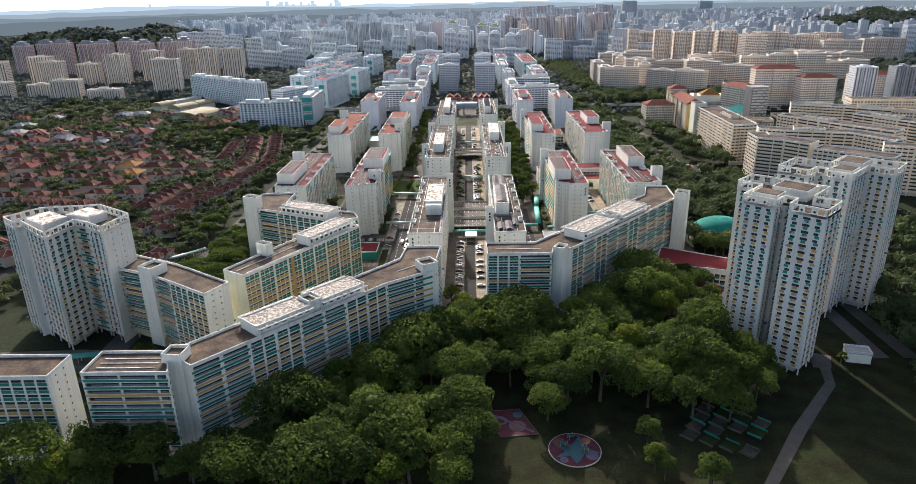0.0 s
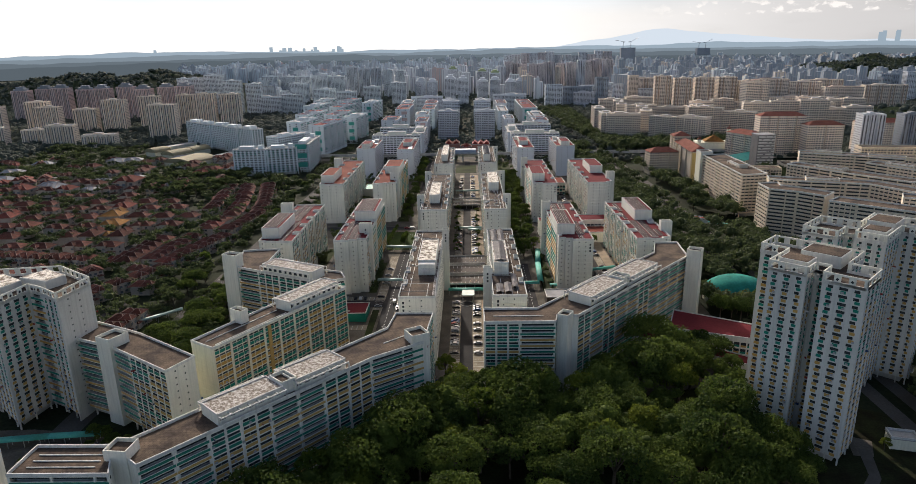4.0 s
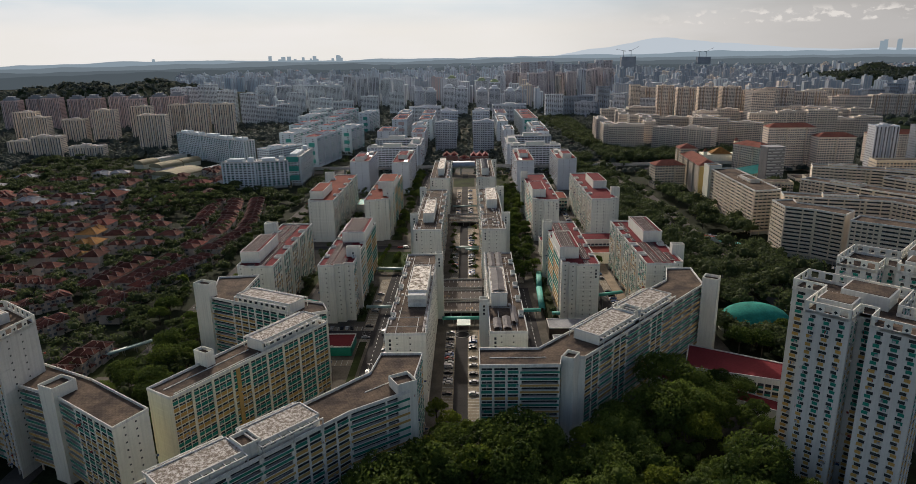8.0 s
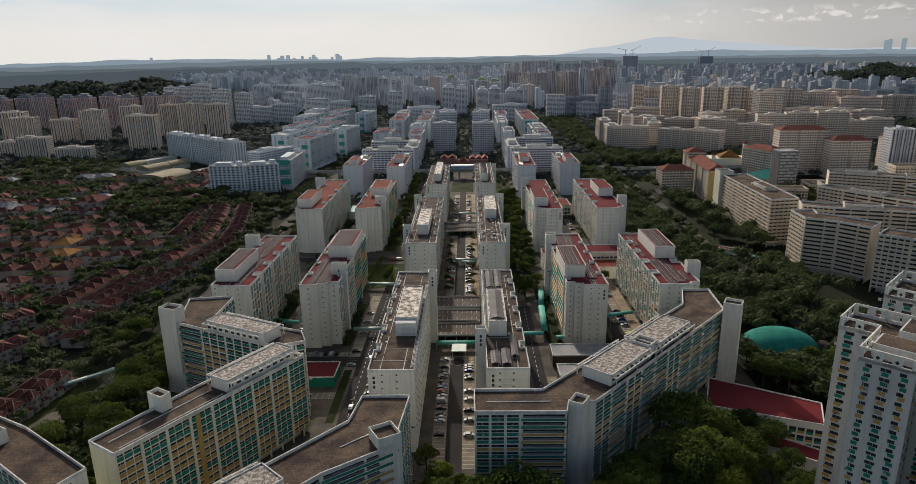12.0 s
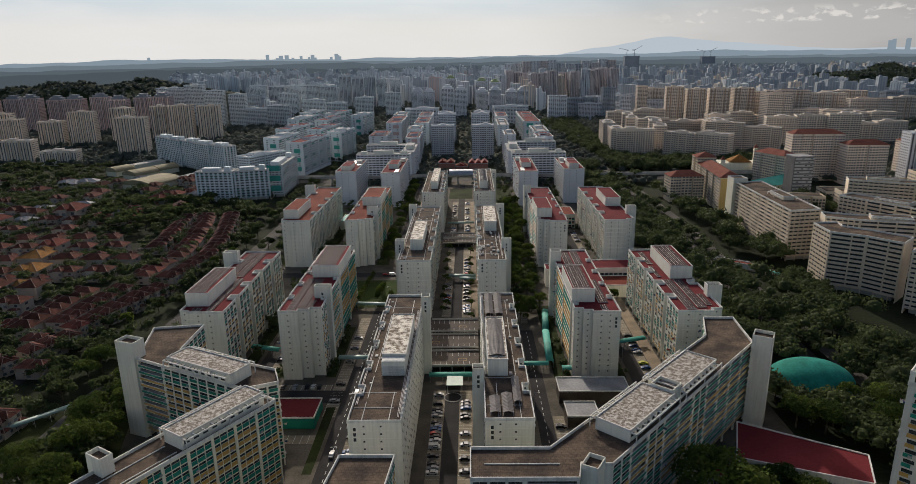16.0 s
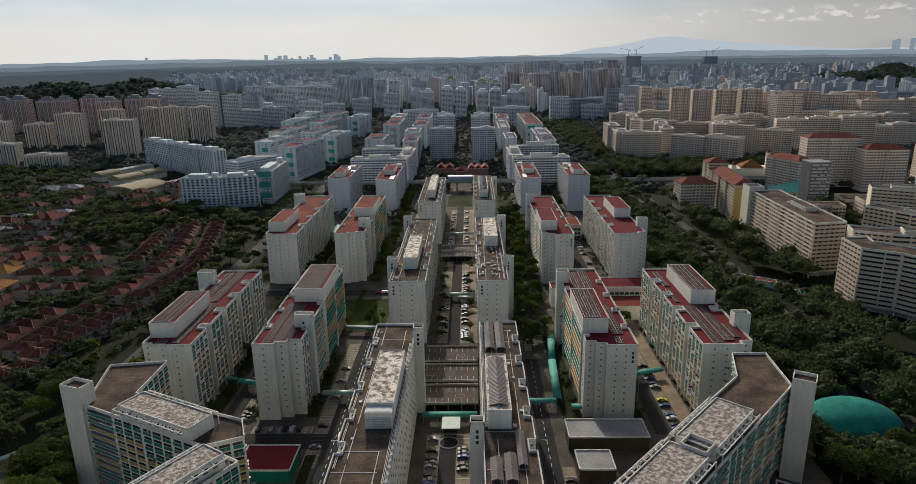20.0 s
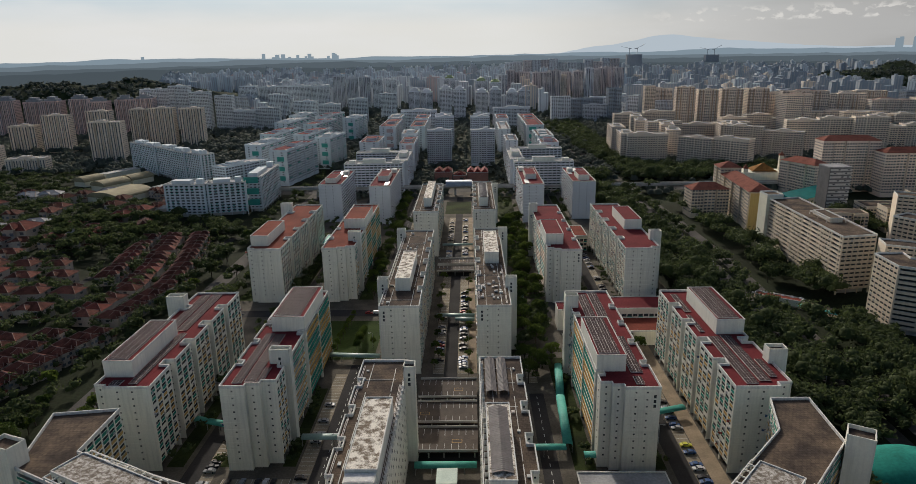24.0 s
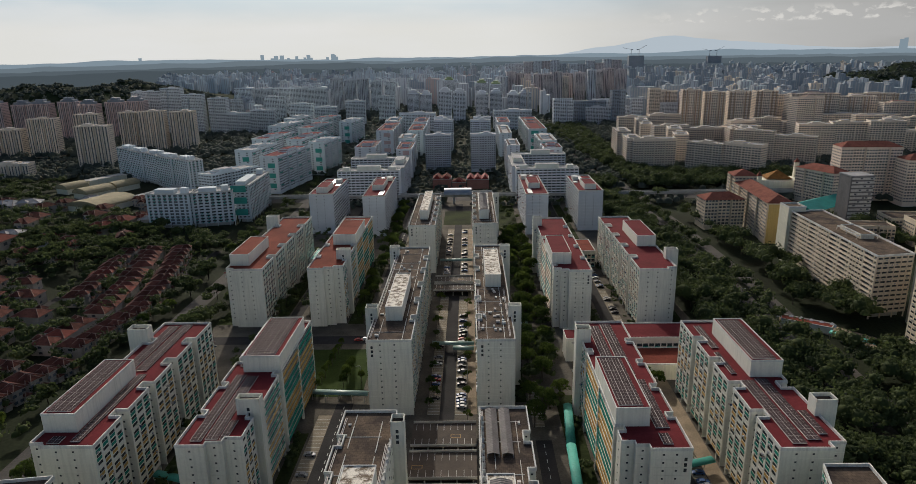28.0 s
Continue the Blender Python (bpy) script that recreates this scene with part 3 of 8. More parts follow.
def long_plant(top, p, u, L, D, z0, z1, roof=WORN, wall=None, label="raised white plant storey"):
    """A long raised plant storey with openings along it, set at an angle on the roof."""
    poly = strip(p, u, L, D)
    g = Geo()
    g.prism(poly, z0, z1 - 0.3)
    pr = g.part("plant_storey", wall or WHITE, top, label)
    g = Geo()
    g.prism(inset(poly, 0.25), z1 - 0.3, z1)
    g.part("upper_roof", roof, pr, "weathered white roof with brown patches")
    g, h = Geo(), Geo()
    for k in range(4):
        M, W = edge_frame(poly[k], poly[(k + 1) % 4])
        g.box(-0.1, -0.1, z1 - 0.3, W + 0.1, 0.22, z1 + 0.35, 0, M)
        if k % 2 == 0:
            for i in range(int(W / 3.4)):
                h.box(i * 3.4 + 0.8, -0.05, z0 + 1.6, i * 3.4 + 2.6, 0.03, z1 - 1.4, 0, M)
    g.part("coping", TRIM, pr, kind="stuff")
    h.part("vent_openings", GLASS, pr, kind="stuff")
    M = pose(p[0], p[1], 0, 0, 0, u)
    f = Geo()
    for y0, y1 in ((-2.3, -0.1), (D + 0.1, D + 2.3)):
        for i in range(int(L / 3.4) + 1):
            x = min(i * 3.4, L - 0.3)
            f.box(x, y0, z1 - 0.75, x + 0.3, y1, z1 - 0.3, 0, M)
        ye = y0 if y0 < 0 else y1 - 0.3
        f.box(0, ye, z1 - 0.76, L, ye + 0.3, z1 - 0.29, 0, M)
        for x in (0.0, L / 2, L - 0.32):
            f.box(x, ye + 0.01, z0, x + 0.32, ye + 0.29, z1 - 0.76, 0, M)
    f.part("outrigger_frame", TRIM, pr, "open concrete beams beside the plant storey", "stuff")


def tower_box(top, p, u, w, d, z):
    g = Geo()
    g.prism(strip(p, u, w, d), 0, z - 1.4)
    open_top(g.part("stair_tower", WHITE, top, "blank white stair tower"), strip(p, u, w, d), z - 1.4, 1.4, WHITE)


def roof_lines(top, p, q, z):
    """A raised pipe run along a roof."""
    M, L = edge_frame(p, q)
    g = Geo()
    g.box(0, -0.12, z, L, 0.12, z + 0.3, 0, M)
    g.part("roof_pipe", TRIM, top)


# east of the street
P, S = [(10, 289), (40.5, 289), (42, 296), (51, 295.5), (124.5, 377), (126.5, 403), (113.5, 403), (108, 384), (34, 304), (10, 304)], ["b", "c", "w", "b", "w", "b", "b", "b", "b", "w"]
P, S = split(P, S, 3, "bcbccbcccc")
P, S = split(P, S, 0, "bc")
b = block("apartment_block", ANGLED, P, S, 11, BROWN, "angled blocks", single=160, seed=31, bay=4.4, margin=0.36, ph=1.22, pw=0.94, pal=(DEEPT, BUFF))
long_plant(b, (58.5, 307), 48, 30, 12, LOWROOF, 38.6)
long_plant(b, (81.5, 332.5), 48, 30, 12, LOWROOF, 38.4)
tower_box(b, (78.0, 330), 48, 7, 8, 39.6)
tower_box(b, (41.5, 293), -30, 5, 6.5, 37)
tower_box(b, (122.5, 373.5), -30, 7.5, 7, 40)
roof_lines(b, (14, 296.5), (36, 296.5), LOWROOF)
# west, along the park
P, S = [(-92, 190), (-34, 256), (-15, 270), (-12.5, 300), (-29, 300), (-31, 284), (-104, 199)], ["b", "c", "b", "w", "b", "b", "w"]
P, S = split(P, S, 0, "ccbbccbb")
b = block("apartment_block", ANGLED, P, S, 11, BROWN, "angled blocks", single=110, seed=32, bay=4.4, margin=0.36, ph=1.22, pw=0.94, pal=(DEEPT, BUFF))
long_plant(b, (-76, 211), 48, 24, 11, LOWROOF, 38.4)
long_plant(b, (-57, 232.5), 48, 22, 11, LOWROOF, 38.6)
tower_box(b, (-60.5, 229.5), 48, 6, 8, 39.6)
tower_box(b, (-103, 193), -5, 7, 7, 38)
tower_box(b, (-19, 268), 30, 7.5, 8, 38.5)
roof_lines(b, (-31, 270), (-20, 280), LOWROOF)
b = block("apartment_block", ANGLED, [(-127, 186), (-98, 186), (-104, 200), (-127, 200)], ["c", "w", "b", "w"], 11, BROWN, "angled blocks", seed=33, bay=4.4, margin=0.36, ph=1.22, pw=0.94, pal=(DEEPT, BUFF))
for yy in (190, 193, 196):
    roof_lines(b, (-124, yy), (-104, yy), LOWROOF)
# chequered slab
P, S = [(-110, 273), (-98.5, 266), (-57.5, 333), (-71, 341)], ["w", "b", "w", "b"]
b = block("apartment_block", "white slab block with teal and ochre chequered facade", P, S, 11, BROWN, "angled blocks", single=160, seed=34, wall=CREAM, margin=0.14, ph=1.4, bay=2.9, pw=1.0)
M, L = edge_frame(P[1], P[2])
for k in range(10):
    g = Geo()
    g.box(k * L / 9 - (0.5 if k else 0), -0.32, VOID - 0.3, k * L / 9 + (0.5 if k < 9 else 0), 0.05, LOWROOF + 0.3, 0, M)
    g.part("pier", CREAM, b)
# Buff strip proud of the facade stands in for a dark recessed slot.
g = Geo()
g.box(L * 0.37 - 0.9, -0.28, VOID, L * 0.37 + 0.9, 0.05, LOWROOF - 0.6, 0, M)
g.part("recess_screen", BUFF, b, "proud buff strip standing in for a shaded recess slot")
long_plant(b, (-77.5, 304), 58.5, 32, 9, LOWROOF, 39)
tower_box(b, (-101, 294), -30, 7, 4, 40.5)
for k in range(2):
    roof_lines(b, (-104 + k * 5, 273 - k * 3), (-84 + k * 5, 306 - k * 3), LOWROOF)
# west, below the houses
P, S = [(-122, 366), (-71, 341), (-60, 346), (-64, 356), (-108, 374), (-108, 399), (-129, 396)], ["b", "b", "b", "b", "b", "b", "w"]
P, S = split(P, S, 0, "cbbb")
b = block("apartment_block", ANGLED, P, S, 11, BROWN, "angled blocks", seed=35, single=40, bay=4.4, margin=0.36, ph=1.22, pw=0.94, pal=(DEEPT, BUFF))
long_plant(b, (-106, 358.5), -26.5, 33, 10, LOWROOF, 39.2)
tower_box(b, (-131, 368), -20, 9, 6, 42)
# low wing of the western point block
P, S = [(-172, 282), (-140, 268), (-109, 247), (-103, 259), (-135, 281), (-165, 296)], ["c", "b", "s", "b", "b", "w"]
P, S = split(P, S, 1, "cbb")
b = block("apartment_block", ANGLED, P, S, 11, BROWN, "angled blocks", single=60, seed=36, bay=4.4, margin=0.36, ph=1.22, pw=0.94, pal=(DEEPT, BUFF))
tower_box(b, (-147, 269.5), -25, 8, 9, 39)
b = block("apartment_block", ANGLED, [(-175, 184), (-137, 184), (-137, 198), (-175, 198)], ["b", "s", "b", "w"], 11, BROWN, "angled blocks", seed=37, bay=4.4, margin=0.36, ph=1.22, pw=0.94, pal=(DEEPT, BUFF))

# ---- point towers ----
TOWER = "tall white point block with teal and ochre panels, open crown"


def crown(top, poly, z, h):
    """Open parapet storey: a wall with square openings round the roof."""
    for k in range(len(poly)):
        p, q = poly[k], poly[(k + 1) % len(poly)]
        M, L = edge_frame(p, q)
        g = Geo()
        nb = max(1, round(L / 4.5))
        w = L / nb
        g.box(-0.1, -0.12, z, L + 0.1, 0.2, z + 1.0, 0, M)
        g.box(-0.1, -0.12, z + h - 0.7, L + 0.1, 0.2, z + h, 0, M)
        for b in range(nb + 1):
            x = b * w
            g.box(max(x - 1.1, -0.1), -0.1, z + 1.0, min(x + 1.1, L + 0.1), 0.18, z + h - 0.7, 0, M)
        cw = g.part("crown_wall", WHITE, top)
        # Flat dark faces on the piers take the place of shaded diamond holes.
        d = Geo()
        for b in range(1, nb):
            x, c = b * w, z + h * 0.5
            d.face([M @ Vector(a) for a in ((x - 0.6, -0.12, c), (x, -0.12, c - 0.6), (x + 0.6, -0.12, c), (x, -0.12, c + 0.6))])
        d.part("dark_diamonds", GLASS, cw, "flat dark diamonds standing in for shaded holes", "stuff")


def turned(poly, ox, oy, deg):
    a = radians(deg)
    c, s = math.cos(a), math.sin(a)
    return [(ox + x * c - y * s, oy + x * s + y * c) for x, y in poly]


PLAN = [(0, 0), (13.4, 0), (13.4, 8), (18.6, 8), (18.6, -0.6), (32.5, -0.6), (32.5, 15), (22, 15), (22, 33.5), (-10.5, 33.5), (-10.5, 19.3), (0, 19.3)]
PLAN_WIDE = [(0, -2), (14, -2), (14, 7), (19, 7), (19, 2.5), (30.7, 2.5), (30.7, 24.5), (42.5, 24.5), (42.5, 41), (16, 41), (16, 20), (0, 20)]
ROOMS = (([(2, 4), (12, 4), (12, 13), (2, 13)], 4.2), ([(5, 17), (19, 17), (19, 29), (5, 29)], 4.6))
ROOMS_WIDE = (([(20.5, 6), (29.5, 6), (29.5, 16), (20.5, 16)], 4.3), ([(18, 22), (29, 22), (29, 36), (18, 36)], 4.6))
for plan, rooms, ox, oy, deg, n, single, seed in ((PLAN, ROOMS, 113.6, 259.5, -45, 23, 160, 41), (PLAN_WIDE, ROOMS_WIDE, 149.8, 307.3, -45, 23, 90, 42)):
    poly = turned(plan, ox, oy, deg)
    b = block("point_block", TOWER, poly, ["b"] * len(plan), n, BROWN, "point blocks", single=single, seed=seed, category="apartment tower", wall=PALE, bay=4.5, margin=0.95, ph=1.15, pw=0.62)
    z = VOID + n * FH
    crown(b, poly, z, 4.0)
    for q, h in rooms:
        g = Geo()
        g.prism(turned(q, ox, oy, deg), z, z + h)
        pr = g.part("plant_room", PALE, b)
        g = Geo()
        g.prism(inset(turned(q, ox, oy, deg), 0.5), z + h, z + h + 0.15)
        g.part("upper_roof", BROWN, pr)
poly = [(-214, 286), (-203.5, 277.5), (-201.5, 280), (-199.5, 278), (-181, 263), (-178, 281), (-170, 277), (-160, 270), (-157, 289), (-178, 304), (-205, 300)]
b = block("point_block", TOWER, poly, ["b", "w", "w", "b", "b", "c", "b", "s", "b", "b", "b"], 18, BROWN, "point blocks", single=90, seed=43, category="apartment tower", wall=PALE, bay=4.6, margin=0.95, ph=1.15, pw=0.66)
z = VOID + 18 * FH
crown(b, poly, z, 3.8)
for q, h in (([(-203, 284), (-188, 274), (-184, 286), (-198, 295)], 3.4), ([(-186, 288), (-172, 283), (-168, 291), (-181, 299)], 3.9)):
    g = Geo()
    g.prism(q, z, z + h)
    pr = g.part("plant_room", PALE, b)
    g = Geo()
    g.prism(inset(q, 0.5), z + h, z + h + 0.15)
    g.part("upper_roof", PATCH, pr)

WN = "white slab block with red roof further along the estate"

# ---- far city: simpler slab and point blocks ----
# Both whites shifted pale and blue, with the haze of distance in the paint.
FWHITE = mat("hazed_far_white", (0.69, 0.715, 0.745), 0.9, 0.06, 0.02, 0.3, rnd=0.12, spec=0.12)
FBLUE = mat("hazed_blue_white", (0.68, 0.73, 0.745), 0.9, 0.06, 0.02, 0.3, rnd=0.10, spec=0.12)
FBEIGE = mat("far_beige_paint", (0.77, 0.665, 0.55), 0.9, 0.06, 0.02, 0.3, rnd=0.10, spec=0.12)
FTAN = mat("tan_brown_paint", (0.36, 0.27, 0.20), 0.9, 0.06, 0.02, 0.3, spec=0.12)
FPINK = mat("pink_grey_paint", (0.58, 0.46, 0.44), 0.9, 0.06, 0.02, 0.3, rnd=0.10, spec=0.12)
FGREY = mat("dark_grey_cladding", (0.24, 0.27, 0.31), 0.7, 0.1, 0.02, 0.3, rnd=0.2)
# Far glass lightened: distance haze is put into its colour.
FWIN = mat("hazed_far_glass", (0.105, 0.115, 0.130), 0.35, 0.3, 0.1, 0.5, spec=0.35)


def pieces(m, low, high):
    """Lets every loose piece of a mesh take its own shade of the material."""
    n, l = m.node_tree.nodes, m.node_tree.links
    b = n["Principled BSDF"]
    src = b.inputs["Base Color"].links[0].from_socket
    geo, rg, mul = n.new("ShaderNodeNewGeometry"), n.new("ShaderNodeMapRange"), n.new("ShaderNodeMix")
    rg.inputs[3].default_value, rg.inputs[4].default_value = low, high
    mul.data_type, mul.blend_type = "RGBA", "MULTIPLY"
    mul.inputs[0].default_value = 1.0
    l.new(geo.outputs["Random Per Island"], rg.inputs[0])
    l.new(src, mul.inputs[6])
    l.new(rg.outputs[0], mul.inputs[7])
    l.new(mul.outputs[2], b.inputs["Base Color"])


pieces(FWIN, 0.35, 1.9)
TILE = mat("terracotta_tiles", (0.24, 0.088, 0.064), 0.95, 0.2, 0.15, 1.2, rnd=0.15, spec=0.06)
# Dark grey walls lightened to hold the haze over the far towers.
FHAZ = mat("hazed_slate_grey", (0.54, 0.575, 0.61), 0.85, 0.08, 0.02, 0.3, spec=0.12)
GREENBOX = mat("teal_infill", (0.06, 0.34, 0.28), 0.8, 0.1)
PINKW = mat("dusty_pink_paint", (0.55, 0.40, 0.38), 0.85, 0.1)
MOSS = mat("pale_green_roof_paint", (0.34, 0.42, 0.22), 0.85, 0.15)


def far_block(cx, cy, L, D, H, rot, wall, roof=None, label="", step=3.4, hip=False, group="", plant=True, ribs=False, sink=None, ends=True, ledge=False, accent=None, crown=None, bays=None):
    """A slab or point block: stepped wall, parapet roof, plant rooms and rows of windows on the long fronts."""
    if cx > 0 and 55 < rot < 110:
        rot -= 180
    rr = random.Random(int(cx * 7 + cy * 3))
    if sink is not None:
        M, mi = pose(cx, cy, 0, 0, 0, rot), sink[1].index(wall)
        s, h2 = sink[0], H - rr.choice((0, 0, 6, 9))
        c = L * rr.uniform(-0.2, 0.25)
        s.box(-L / 2, -D / 2, 0, c, D / 2, H, mi, M)
        s.box(c, -D / 2 + 2, 0, L / 2, D / 2, h2, mi, M)
        s.box(c - L * 0.25, -D / 4, H, c - L * 0.05, D / 4, H + 4, mi, M)
        s.box(-L / 2 + 0.5, -D / 2 + 0.5, H, c - 0.5, D / 2 - 0.5, H + 0.4, len(sink[1]) - 1, M)
        n = max(2, int(L / 6.5))
        for k in range(n):
            x = -L / 2 + (k + 0.5) * L / n
            y, z = (-D / 2 - 0.08, H - 2) if x + 1.6 < c else (-D / 2 + 1.92, h2 - 2)
            if abs(x - c) > 1.8:
                s.face([M @ Vector(p) for p in ((x - 1.5, y, 5), (x + 1.5, y, 5), (x + 1.5, y, z), (x - 1.5, y, z))], len(sink[1]) - 2)
        for k in (-0.25, 0.22):
            s.face([M @ Vector(p) for p in ((-L / 2 - 0.08, k * D + 1.5, 5), (-L / 2 - 0.08, k * D - 1.5, 5), (-L / 2 - 0.08, k * D - 1.5, H - 2), (-L / 2 - 0.08, k * D + 1.5, H - 2))], len(sink[1]) - 2)
        return None
    top = thing("apartment_block", label or "pale apartment block in the distance", "apartment block", group or "distant blocks", m=pose(cx, cy, 0, 0, 0, rot))
    # fronts in modules, every second one a little forward, with slots between
    mod = 9.0 if ribs else 12.5
    nm = max(1, round(L / mod))
    w, n = L / nm, int((H - 3) / 2.85)
    slot, deep, fwd = (1.7, 2.6, 1.3) if ribs else (0.9, 2.0, 1.1)
    front, back, wins = [(-L / 2, -D / 2)], [], Geo()
    for k in range(nm):
        x0, x1 = -L / 2 + k * w, -L / 2 + (k + 1) * w
        o = fwd if k % 2 == 0 and nm > 1 and not ledge else 0.0
        a0, a1 = x0 + (slot / 2 if k else 0), x1 - (slot / 2 if k < nm - 1 else 0)
        if not ledge:
            if k:
                front += [(a0 - slot, -D / 2 + deep), (a0, -D / 2 + deep)]
            front += [(a0, -D / 2 - o), (a1, -D / 2 - o)]
        nb = max(1, round((a1 - a0) / step))
        bw = (a1 - a0) / nb
        for f in range(n):
            z = 3.6 + f * 2.85
            for b in range(nb):
                s, e = a0 + b * bw + bw * 0.15, a0 + (b + 1) * bw - bw * 0.15
                za, zb = (z + 0.1, z + 2.75) if ribs else (z + 0.85, z + 2.3)
                if ribs:
                    s, e = s + bw * 0.14, e - bw * 0.14
                wins.face([(s, -D / 2 - o - 0.07, za), (e, -D / 2 - o - 0.07, za), (e, -D / 2 - o - 0.07, zb), (s, -D / 2 - o - 0.07, zb)])
    if ledge:
        front += [(L / 2, -D / 2)]
    else:
        front = front[1:]
    g = Geo()
    g.prism(front + [(L / 2, D / 2), (-L / 2, D / 2)], 0, H)
    g.part("wall", wall, top)
    if ledge:
        g = Geo()
        for f in range(n + 1):
            z = 3.6 + f * 2.85
            g.box(-L / 2 + 0.3, -D / 2 - 0.55, z + 0.3, L / 2 - 0.3, -D / 2 + 0.1, z + 0.6)
        for k in range(nm + 1):
            x = min(max(-L / 2 + k * w, -L / 2 + 0.25), L / 2 - 0.25)
            g.box(x - 0.25, -D / 2 - 0.45, 3, x + 0.25, -D / 2 + 0.1, H)
        g.part("ledges", wall, top, kind="stuff")
    g = Geo()
    if hip:
        a, h = 0.8, 5.0
        b = [(-L / 2 - a, -D / 2 - a - 1, H), (L / 2 + a, -D / 2 - a - 1, H), (L / 2 + a, D / 2 + a, H), (-L / 2 - a, D / 2 + a, H)]
        r = [(-L / 2 + D / 2, 0, H + h), (L / 2 - D / 2, 0, H + h)] if L > D else [(-1, 0, H + h), (1, 0, H + h)]
        g.v = b + r
        g.f = [(0, 1, 5, 4), (1, 2, 5), (2, 3, 4, 5), (3, 0, 4), (3, 2, 1, 0)]
        g.m = [0] * 5
        g.part("roof", roof or TILE, top)
    else:
        for o, z in ((0.2, H), (0.2, H + 1.1), (-0.3, H + 1.1), (-0.3, H + 0.15)):
            g.v += [(-L / 2 - o, -D / 2 - o, z), (L / 2 + o, -D / 2 - o, z), (L / 2 + o, D / 2 + o, z), (-L / 2 - o, D / 2 + o, z)]
        g.f = [(4 * j + k, 4 * j + (k + 1) % 4, 4 * j + 4 + (k + 1) % 4, 4 * j + 4 + k) for j in range(3) for k in range(4)] + [(12, 13, 14, 15), (3, 2, 1, 0)]
        g.m = [1] * 12 + [0, 1]
        g.part("roof", [roof or GREYROOF, wall], top)
        if plant:
            x = rr.uniform(-0.40, -0.10) * L
            e = x + min(L * 0.34, 26)
            prof = [(x, 0.15), (x, 1.7), (x + 4, 1.7), (x + 4, 3.4), (e, 3.4), (e, 1.4), (e + L * 0.14, 1.4), (e + L * 0.14, 0.15)]
            g, m = Geo(), len(prof)
            g.v = [(a, -D * 0.28, H + c) for a, c in prof] + [(a, D * 0.22, H + c) for a, c in prof]
            g.f = [tuple(range(m)), tuple(range(2 * m - 1, m - 1, -1))] + [(k + 1, k, m + k, m + k + 1) for k in range(m - 1)]
            g.m = [0] * 2 + [1 if k in (1, 3, 5) else 0 for k in range(m - 1)]
            g.part("plant_room", [wall, roof or GREYROOF], top)
            if label == WN:
                for ya, xa, xb in ((-D * 0.42, -L * 0.44, L * 0.40), (D * 0.27, -L * 0.36, L * 0.44)):
                    g = Geo()
                    g.box(xa, ya, H + 0.15, xb, ya + 2.6, H + 0.5)
                    g.part("solar_strip", SOLAR, top, "dark strip of solar modules")
    if bays is not None:
        g = Geo()
        for k in range(0, nm, 2):
            x0, x1 = -L / 2 + k * w, -L / 2 + (k + 1) * w
            for x in (x0 + w * 0.24, x1 - w * 0.24):
                g.box(x - 0.9, -D / 2 - fwd - 0.5, 3, x + 0.9, -D / 2 - fwd + 0.1, H + 0.6)
        g.part("bay_columns", bays, top, "brown painted wall strips", "stuff")
    if crown is not None:
        g = Geo()
        g.box(-L * 0.36, -D * 0.42, H + 1, L * 0.36, D * 0.3, H + 5)
        g.box(-L * 0.22, -D * 0.3, H + 5, L * 0.22, D * 0.2, H + 9)
        g.part("stepped_top", crown, top)
    if accent is not None:
        g = Geo()
        for xe, sg in ((-L / 2, -1), (L / 2, 1)):
            for f in range(1, n, 4):
                z = 3.6 + f * 2.85
                g.box(min(xe, xe + sg * 0.25), -D * 0.36, z, max(xe, xe + sg * 0.25), D * 0.05, z + 5.4)
        for k in range(0, nm, 2):
            for f in range(n - 2, 0, -5):
                x, z = -L / 2 + (k + 0.5) * w, 3.6 + f * 2.85
                g.box(x - w * 0.3, -D / 2 - fwd - 0.05, z + 2.2, x + w * 0.3, -D / 2 - fwd + 0.1, z + 3.7)
        g.part("accent_panels", accent, top, "coloured wall panels", "stuff")
    for (x0, uy, y0) in ((L / 2 + 0.07, 1, -D / 2), (-L / 2 - 0.07, -1, D / 2)):
        nb = max(1, int(D / step)) if ends else 2
        q = D / nb
        for f in range(n):
            z = 3.6 + f * 2.85
            for b in range(nb):
                s, e = (b * q + q * 0.16, (b + 1) * q - q * 0.16) if ends else (b * q + q * 0.4, b * q + q * 0.6)
                wins.face([(x0, y0 + uy * s, z + 0.95), (x0, y0 + uy * e, z + 0.95), (x0, y0 + uy * e, z + 2.15), (x0, y0 + uy * s, z + 2.15)])
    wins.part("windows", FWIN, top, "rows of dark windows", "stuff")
    return top


# northward continuation of the estate: outer and inner rows, cross slabs
PT = "white point block on the estate's axis"


